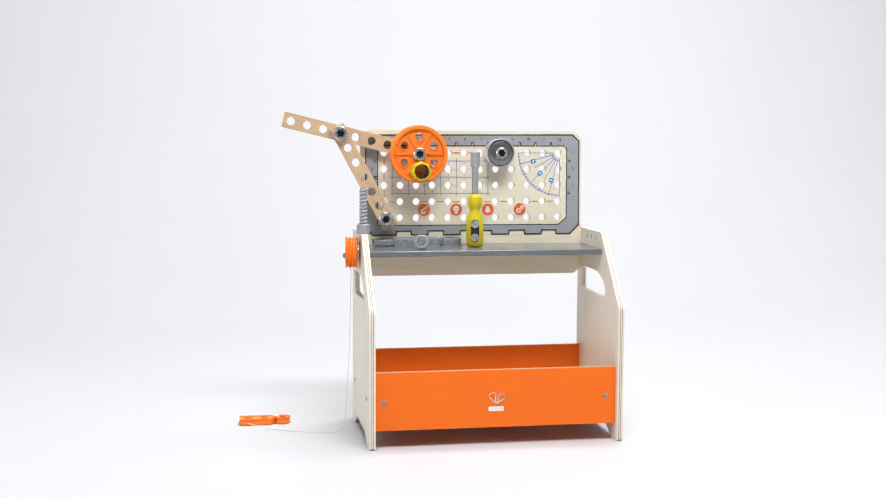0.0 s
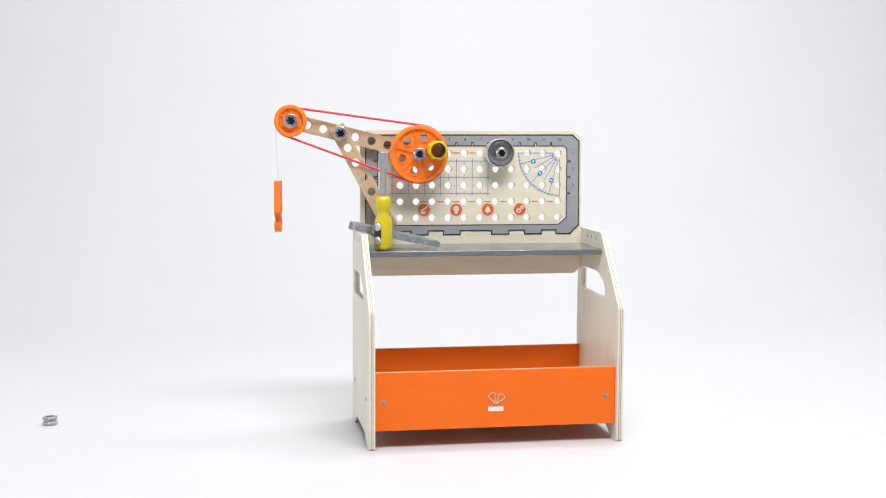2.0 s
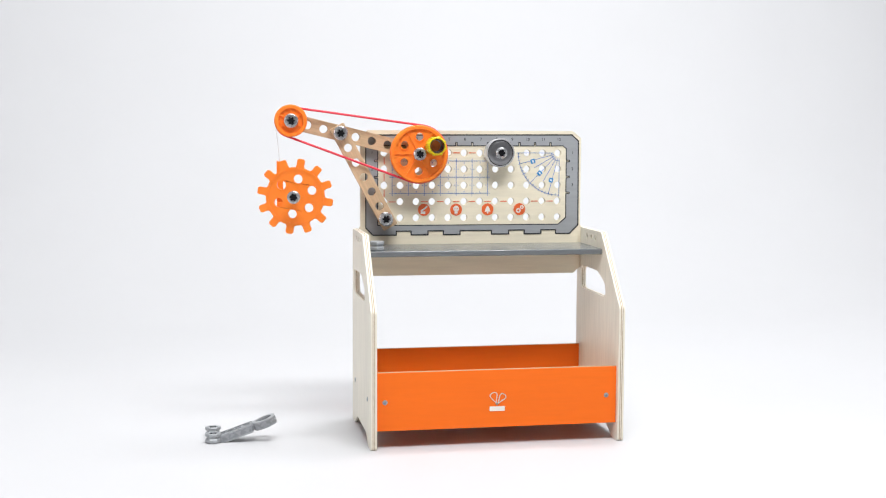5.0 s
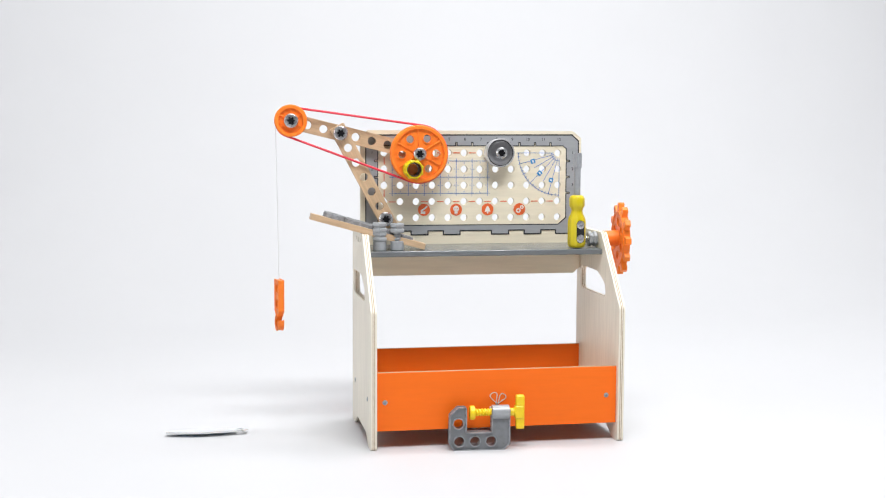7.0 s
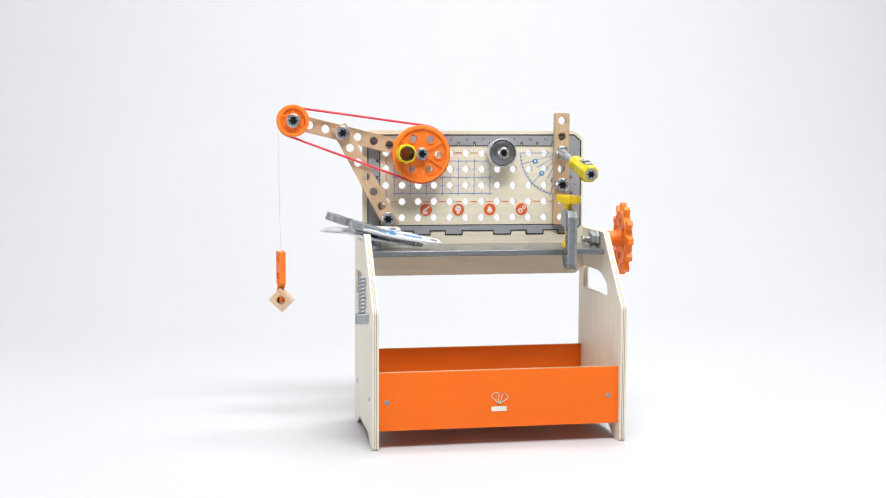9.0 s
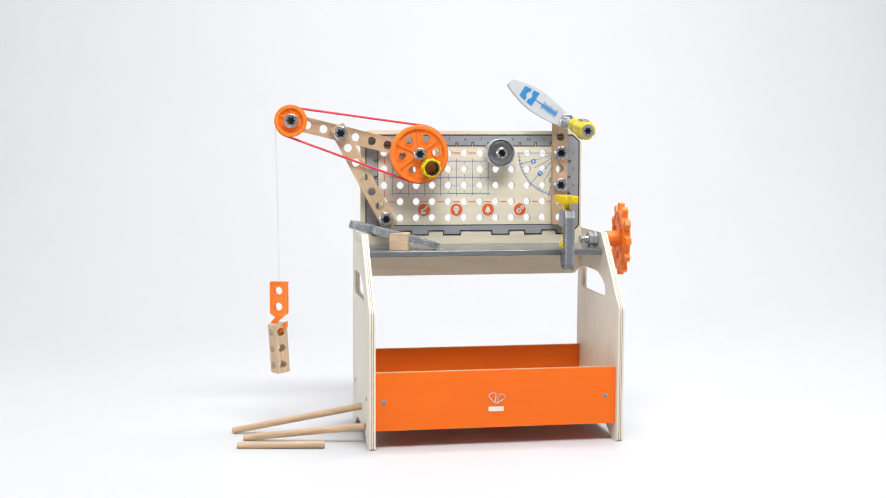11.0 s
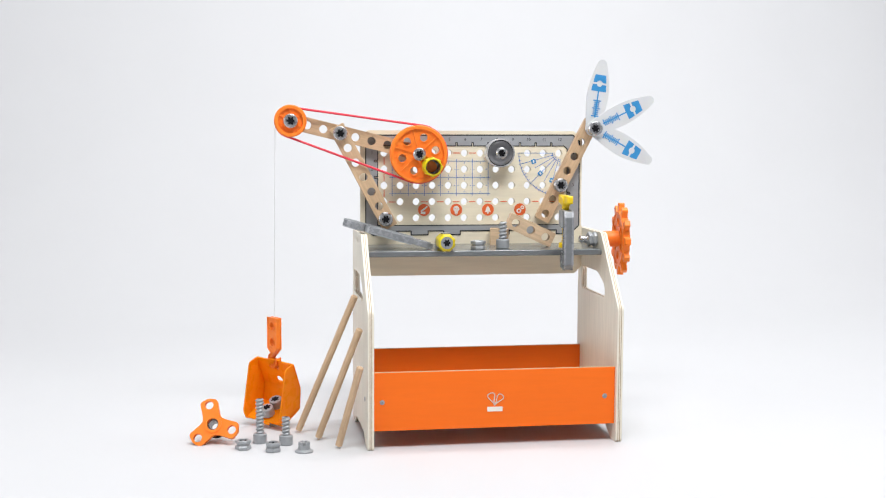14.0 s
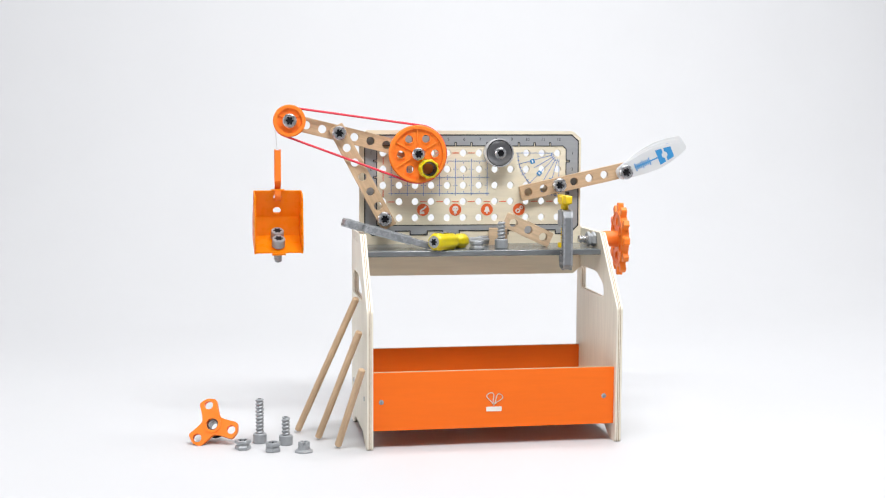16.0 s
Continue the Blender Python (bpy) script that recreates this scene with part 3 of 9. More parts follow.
outer += [(-0.0020, -0.0545), (-0.0123, -0.046)]
part("hook_plate", plate(outer, [circle(0, -0.0125, 0.0062, 20), circle(0, -0.0365, 0.0062, 20)], -0.0034, 0.0034), "orange", hook, bevel=0.0006)
for s in (-1, 1):
    y0, y1 = sorted((s * 0.0033, s * 0.0045))
    part("edge_rim", joined(*[stroke([p, q], 0.0020, y0, y1) for p, q in zip(outer, outer[1:] + outer[:1])]), "orange", hook)
for z in (-0.0125, -0.0365):
    part("hole_ring", lathe([(0.0062, -0.0044), (0.0076, -0.0044), (0.0076, 0.0044), (0.0062, 0.0044)], 22, "y", True), "orange", hook, at=pose(0, 0, z))
NSTR = 34
SEG = 0.0165
cord = thing("hoist_cord", "thin white thread running from pulley to hook", "thread")
cord_pieces = []
for i in range(NSTR):
    cord_pieces.append(part("cord_piece", lathe([(0.00045, -SEG * 0.54), (0.00045, SEG * 0.54)], 6), "string", cord))

# ---- tools ----
driver = thing("toy_screwdriver", "yellow toy screwdriver with grey shaft and bolts in the handle", "screwdriver")
sec = [(0.0000, 0.0100), (0.002, 0.0118), (0.006, 0.0129), (0.039, 0.0129), (0.045, 0.0116), (0.051, 0.0088), (0.056, 0.0080), (0.060, 0.0098), (0.063, 0.0112), (0.073, 0.0112), (0.077, 0.0096), (0.0785, 0.0070)]
verts, faces, n = [], [], 48
for z, r in sec:
    for i in range(n):
        a = 2 * pi * i / n
        k = 1.0 - (0.05 * cos(8 * a) if z < 0.048 else 0.03 * cos(8 * a))
        verts.append((r * cos(a) * k, r * sin(a) * k, z))
for j in range(len(sec) - 1):
    faces += [(j * n + i, j * n + (i + 1) % n, (j + 1) * n + (i + 1) % n, (j + 1) * n + i) for i in range(n)]
faces += [tuple(range(n)), tuple(range((len(sec) - 1) * n, len(sec) * n))]
grip = part("handle", mesh_from(verts, faces), "yellow", driver, "faceted yellow plastic handle", smooth=50)
part("shaft", lathe([(0.0001, 0.076), (0.0049, 0.076), (0.0049, 0.117), (0.0058, 0.120)], 18), "silver", driver, "grey shaft")
part("bit_tip", plate([(p[0], p[1]) for p in star(0.0070, 0.0052)], [], 0.120, 0.1415, "z"), "silver", driver, "grey star-shaped tip")
for s in (-1, 1):
    y = s * 0.0126
    # no opening is cut; a black plate paints the slot's shade
    part("slot_shade", plate(rounded(-0.0062, 0.007, 0.0062, 0.041, 0.006), [], min(y, y * 1.045), max(y, y * 1.045)), "rubber", grip, "flat black plate painting the shade of the handle slot")
    for z in (0.014, 0.0345):
        part("bolt_end", lathe([(0.0001, s * 0.0132), (0.0046, s * 0.0140), (0.0061, s * 0.0136), (0.0061, s * 0.0118)], 20, "y"), "steel", grip, "round steel bolt end", at=pose(0, 0, z))
part("end_cap", lathe([(0.0001, -0.0004), (0.0088, -0.0004), (0.0092, 0.001), (0.0001, 0.001)], 22), "clamp_rim", driver, "steel cap with star socket")
# flat black star, the socket's darkness as colour
part("socket_shade", plate(star(0.0056, 0.0034), [], -0.0008, 0.0, "z"), "painted_dark", driver)

wrench = thing("toy_wrench", "grey plastic wrench with ring end, open end and holes", "wrench")
body = [(-0.0085, -0.0145), (0.0085, -0.0145), (0.0130, -0.0215), (0.0130, -0.0785), (0.0085, -0.0865)]
out = []
for i in range(25):
    a = radians(-62 + 304 * i / 24)
    out.append((0.0172 * cos(a), 0.0172 * sin(a)))
jaw = [(-0.0135, -0.0790), (-0.0120, -0.0905), (-0.0175, -0.0985), (-0.0180, -0.1080), (-0.0125, -0.1190), (-0.0085, -0.1175), (-0.0100, -0.1090), (-0.0080, -0.1005),
       (0.0, -0.0972), (0.0080, -0.1005), (0.0100, -0.1090), (0.0085, -0.1175), (0.0125, -0.1190), (0.0180, -0.1080), (0.0175, -0.0985), (0.0120, -0.0905), (0.0135, -0.0790)]
outer = out + [(-0.0130, -0.0215)] + jaw + [(0.0130, -0.0215)]
holes = [circle(0, 0, 0.0115, 12)] + [circle(0, -0.0265 - 0.0245 * i, 0.0062, 20) for i in range(3)]
part("wrench_body", plate(outer, holes, -0.0042, 0.0042), "wrench_grey", wrench, bevel=0.0007)
for s in (-1, 1):
    y0, y1 = sorted((s * 0.0042, s * 0.0060))
    part("edge_rib", plate(soften([(-0.0131, -0.0185), (0.0131, -0.0185), (0.0131, -0.0880), (-0.0131, -0.0880)], 0.003), [rounded(-0.0108, -0.0862, 0.0108, -0.0190, 0.002)], y0, y1), "silver", wrench)
    for i in range(3):
        part("hole_ring", lathe([(0.0062, y0), (0.0078, y0), (0.0078, y1), (0.0062, y1)], 20, "y", True), "silver", wrench, at=pose(0, 0, -0.0265 - 0.0245 * i))
    part("ring_rim", lathe([(0.0118, y0), (0.0168, y0), (0.0168, y1), (0.0118, y1)], 30, "y", True), "silver", wrench)

gear = thing("toy_gear", "large orange plastic gear wheel with a steel screw", "gear")
outer = []
for i in range(12):
    a0 = 2 * pi * i / 12
    for da, r in ((-0.150, 0.0425), (-0.122, 0.0450), (-0.105, 0.0525), (-0.07, 0.0548), (0.07, 0.0548), (0.105, 0.0525), (0.122, 0.0450), (0.150, 0.0425)):
        outer.append((r * cos(a0 + da), r * sin(a0 + da)))
holes = [circle(0.0255 * cos(2 * pi * i / 6 + pi / 6), 0.0255 * sin(2 * pi * i / 6 + pi / 6), 0.0066, 18) for i in range(6)]
part("toothed_plate", plate(outer, holes, -0.0043, 0.0043), "orange", gear, bevel=0.0010)
part("outer_rim", lathe([(0.0385, -0.0055), (0.0415, -0.0055), (0.0415, 0.0055), (0.0385, 0.0055)], 48, "y", True), "orange", gear)
for i in range(6):
    a = 2 * pi * i / 6 + pi / 6
    part("hole_ring", lathe([(0.0065, -0.0048), (0.0078, -0.0048), (0.0078, 0.0048), (0.0065, 0.0048)], 18, "y", True), "orange", gear, at=pose(0.0255 * cos(a), 0, 0.0255 * sin(a)))
part("hub", lathe([(0.0050, -0.0050), (0.0125, -0.0050), (0.0115, 0.0340), (0.0050, 0.0350)], 28, "y", True), "orange", gear, "round orange hub")
gear_screw = screw_head(gear, pose(0, -0.022, 0), 0.0092, 0.008)
part("screw_shank", lathe([(0.0001, -0.001), (0.0049, -0.001), (0.0049, 0.036), (0.0001, 0.036)], 18, "y"), "steel", gear_screw, "smooth steel shank")

clamp = thing("toy_clamp", "grey plastic clamp with a yellow thumbscrew", "clamp")
outer = soften([(-0.046, 0.010), (-0.038, 0.0), (0.038, 0.0), (0.047, 0.010), (0.047, 0.064), (0.020, 0.064), (0.020, 0.027), (-0.0205, 0.027), (-0.0205, 0.066), (-0.033, 0.066), (-0.045, 0.055)], 0.0022)
chol = [circle(x, z, 0.0078, 20) for x, z in ((-0.0325, 0.0415), (-0.031, 0.0138), (-0.0065, 0.0138), (0.0185, 0.0138))]
part("clamp_frame", plate(outer, chol, -0.0045, 0.0045), "clamp_grey", clamp, "grey plastic C-frame")
for s in (-1, 1):
    y0, y1 = sorted((s * 0.0045, s * 0.0075))
    # rims take the lighter grey, which paints their highlights
    part("frame_rim_lit", joined(*[stroke([outer[i], outer[(i + 1) % len(outer)]], 0.0020, y0, y1) for i in range(len(outer))]), "clamp_rim", clamp)
    for x, z in ((-0.0325, 0.0415), (-0.031, 0.0138), (-0.0065, 0.0138), (0.0185, 0.0138)):
        part("hole_ring", lathe([(0.0078, y0), (0.0092, y0), (0.0092, y1), (0.0078, y1)], 20, "y", True), "clamp_rim", clamp, at=pose(x, 0, z))
clamp.scale = (0.915, 0.915, 0.915)
part("screw_sleeve", lathe([(0.0065, 0.0205), (0.0112, 0.0205), (0.0112, 0.0465), (0.0065, 0.0465)], 24, "x", True), "silver", clamp, at=pose(0, 0, 0.0575))
part("thumbscrew_shank", moved(thread(0.0062, -0.011, 0.068, 0.0048, 0.0016), pose(0, 0, 0.0575, 0, 90, 0)), "yellow_bright", clamp, "yellow threaded screw")
part("thumbscrew_pad", lathe([(0.0001, -0.0145), (0.0098, -0.0145), (0.0108, -0.0135), (0.0108, -0.0075), (0.0098, -0.0065), (0.0001, -0.0065)], 24, "x"), "yellow_bright", clamp, at=pose(0, 0, 0.0575))
clamp_handle = part("thumbscrew_handle", joined(box(0.0575, 0.0705, -0.0055, 0.0055, -0.0265, 0.0265), box(0.0555, 0.0690, -0.0075, 0.0075, -0.0105, 0.0105), lathe([(0.0062, 0.0460), (0.0062, 0.0540), (0.0085, 0.0570)], 16, "x")), "yellow_bright", clamp, "yellow T-shaped handle", at=pose(0, 0, 0.0575), bevel=0.0022)

# ---- wooden pieces ----
post = bar("perforated_strip", "beech strip with seven holes turning on a screw", 7, 0.100)
pivot_screw = thing("joint_screw", "steel screw on which the beech strip turns", "screw", "crane screws")
screw_head(pivot_screw, pose(0, 0, 0), 0.0108, 0.008)
top_screw = thing("joint_screw", "steel screw clasping the white blades", "screw", "crane screws")
screw_head(top_screw, pose(0, 0, 0), 0.0112, 0.006)
post_screw = thing("joint_screw", "steel screw holding the beech strip upright", "screw", "crane screws")
screw_head(post_screw, pose(0, 0, 0))

cube = thing("wooden_block", "small beech cube with a round hole", "block")
part("block_body", joined(plate(rounded(-0.014, -0.012, 0.014, 0.012, 0.002), [circle(0, 0, 0.0064, 20)], 0.0, 0.025, "z")), "beech_x", cube, bevel=0.0010)

beam = thing("wooden_beam", "short beech beam with three round holes", "wooden beam")
part("beam_body", plate(rounded(-0.0375, -0.0115, 0.0375, 0.0115, 0.002), [circle(-0.025 + 0.025 * i, 0, 0.0064, 20) for i in range(3)], -0.0085, 0.0085), "beech_x", beam, bevel=0.0010)
for s in (-1, 1):
    for i in range(3):
        z0, z1 = sorted((s * 0.0115, s * 0.0119))
        # flat brown disc on the face, painting the shade in a hole
        part("hole_shade_disc", plate(circle(-0.025 + 0.025 * i, 0, 0.0054, 18), [], z0, z1, "z"), "ply_dark", beam)

dowels = []
for name, length in (("long", 0.2260), ("middle", 0.1780), ("short", 0.1235)):
    ob = thing("wooden_dowel", name + " round beech dowel leaning against the workbench side", "dowel", "leaning dowels")
    bm = lathe([(0.0001, 0.0), (0.0040, 0.0), (0.0050, 0.0012), (0.0050, length - 0.0012), (0.0040, length), (0.0001, length)], 18)
    part("rod", bm, "beech", ob)
    dowels.append(ob)


# ---- white measuring blades ----
def thing_blade():
    ob = thing("measuring_blade", "white plastic blade printed with a blue gauge", "blade", "fan blades")
    right = [(x * 1.10, z) for x, z in [(0.0107, -0.002), (0.0107, 0.005), (0.0128, 0.020), (0.0150, 0.036), (0.0158, 0.054), (0.0142, 0.072), (0.0104, 0.089), (0.0064, 0.1025), (0.0038, 0.1072)]]
    end = [(0.0117 * cos(a), 0.0117 * sin(a)) for a in (radians(180 + 180 * i / 12) for i in range(1, 12))]
    outer = soften(right + [(-x, z) for x, z in reversed(right)], 0.006, 2) + end
    part("leaf", plate(outer, [circle(0, 0, 0.0058, 20)], -0.0014, 0.0014), "white", ob)
    for s in (-1,):
        y0, y1 = sorted((s * 0.0013, s * 0.0017))
        gauge = [stroke([(0, 0.018), (0, 0.0576)], 0.0020, y0, y1)]
        for i in range(9):
            w = 0.0058 if i % 4 == 0 else 0.0038
            gauge.append(stroke([(-w, 0.0195 + 0.0030 * i), (w, 0.0195 + 0.0030 * i)], 0.0017, y0 - 0.0002, y1))
        gap = 0.0009
        lo = [(-0.0120, 0.058), (0.0120, 0.058), (0.0108, 0.0685)] + [(0.0048 * cos(a), 0.0700 + 0.0048 * sin(a)) for a in (radians(-18 - 144 * i / 10) for i in range(11))] + [(-0.0108, 0.0685)]
        hi = [(-0.0105, 0.0715)] + [(0.0048 * cos(a), 0.0700 + 0.0048 * sin(a)) for a in (radians(162 - 144 * i / 10) for i in range(11))] + [(0.0105, 0.0715), (0.0085, 0.0835), (-0.0085, 0.0835)]
        gauge += [plate(lo, [], y0, y1), plate(hi, [], y0, y1)]
        part("gauge_print", joined(*gauge), "cyan", ob, "sky-blue printed calliper and scale")
    return ob


blades = [thing_blade() for i in range(3)]

# ---- scoop, knob, bolts and nuts ----
scoop = thing("toy_scoop", "open translucent orange plastic scoop", "scoop")
W2 = 0.0360
part("back_wall", plate(rounded(-W2, 0.031, W2, 0.077, 0.002), [circle(0, 0.043, 0.0060, 20), circle(0, 0.0665, 0.0060, 20)], -0.0012, 0.0012), "orange_clear", scoop, "orange back with two round holes")
part("ramp", moved(plate(rounded(-W2, -0.0005, W2, 0.029, 0.001), [], -0.0011, 0.0011), pose(0, -0.0125, 0.0055, -25, 0, 0)), "orange_clear", scoop, "sloping lower back")
part("floor_plate", moved(plate(rounded(-W2, -0.0445, W2, 0.0, 0.002), [circle(0, -0.010, 0.0066, 18), circle(0, -0.0315, 0.0066, 18)], 0.0, 0.0022, "z"), pose(0, -0.0115, 0.0045, 3, 0, 0)), "orange_clear", scoop, "orange floor with two holes")
for s in (-1, 1):
    x0, x1 = sorted((s * W2, s * (W2 - 0.0022)))
    part("side_wall", plate(soften([(0.0012, 0.032), (0.0012, 0.077), (-0.018, 0.079), (-0.058, 0.016), (-0.0565, 0.0), (-0.012, 0.003)], 0.004), [], x0, x1, "x"), "orange_clear", scoop)
for k in range(3):
    part("edge_rib", box(-0.010, 0.010, 0.0012, 0.0030, 0.036 + 0.0125 * k, 0.0375 + 0.0125 * k), "orange_clear", scoop)
part("hook_tab", box(-0.010, 0.010, -0.0015, 0.0015, 0.0765, 0.0790), "orange_clear", scoop)
part("front_tab", box(-0.010, 0.010, -0.0585, -0.0555, 0.0, 0.0035), "orange_clear", scoop)

knob3 = thing("tri_knob", "orange three-armed knob with a dark hollow hub", "knob")
outer = []
for i in range(3):
    a = radians(92 + 120 * i)
    for da, r in ((-60, 0.0168), (-42, 0.0198), (-29, 0.0275), (-22, 0.0370), (-18, 0.0405), (0, 0.0425), (18, 0.0405), (22, 0.0370), (29, 0.0275), (42, 0.0198)):
        outer.append((r * 0.9 * cos(a + radians(da)), r * 0.9 * sin(a + radians(da))))
holes = [circle(0.0285 * cos(radians(92 + 120 * i)), 0.0285 * sin(radians(92 + 120 * i)), 0.0062, 18) for i in range(3)]
part("tri_plate", plate(soften(outer, 0.003, 3), holes + [circle(0, 0, 0.0085, 22)], -0.0045, 0.0045), "orange", knob3, bevel=0.0008)
part("hub", lathe([(0.0085, -0.0060), (0.0125, -0.0060), (0.0125, 0.026), (0.0085, 0.026)], 28, "y", True), "orange", knob3)
part("rubber_ring", lathe([(0.0128, 0.020), (0.0150, 0.0205), (0.0150, 0.0245), (0.0128, 0.025)], 28, "y", True), "rubber", knob3, "black rubber ring")
part("bore_tube", lathe([(0.0062, 0.0), (0.0084, 0.0), (0.0084, 0.024), (0.0062, 0.024)], 24, "y", True), "dark_tube", knob3, "dark metal tube in the hub")

LONG = "long grey plastic bolt standing on its head"
SHORT = "short grey plastic bolt standing on its head"
NUT = "grey plastic nut with a waisted rim"
bolts = [thing_bolt(0.040, SHORT), thing_bolt(0.040, SHORT), thing_bolt(0.064, LONG), thing_bolt(0.040, SHORT)]
climber = thing_bolt(0.066, LONG)
shelf_bolts = [thing_bolt(0.040, SHORT), thing_bolt(0.040, SHORT)]
nuts = [thing_nut(NUT), thing_nut(NUT)]
first_nut = thing_nut(NUT)
shelf_nuts = [thing_nut(NUT), thing_nut(NUT), thing_nut(NUT), thing_nut(NUT)]
flange = thing("flanged_nut", "small grey flanged nut lying on the paper", "nut", "loose bolts and nuts")
part("flange", lathe([(0.0001, 0.0), (0.0125, 0.0), (0.0128, 0.002), (0.0090, 0.0042), (0.0001, 0.0042)], 28), "silver", flange)
part("nut_body", lathe([(0.0001, 0.004), (0.0086, 0.004), (0.0076, 0.0100), (0.0040, 0.0106), (0.0040, 0.008), (0.0001, 0.008)], 18), "silver", flange)
for i in range(6):
    part("crown_tooth", box(0.0042, 0.0080, -0.0022, 0.0022, 0.0085, 0.0148), "silver", flange, at=pose(0, 0, 0, 0, 0, 60 * i), bevel=0.0008)
axle = thing("axle_bolt", "grey threaded bolt through the plywood side panel", "bolt", "loose bolts and nuts")
part("threaded_shank", thread(0.0058, 0.0, 0.0300, 0.0052, 0.0015), "steel", axle)
axle_nut = thing_nut(NUT)


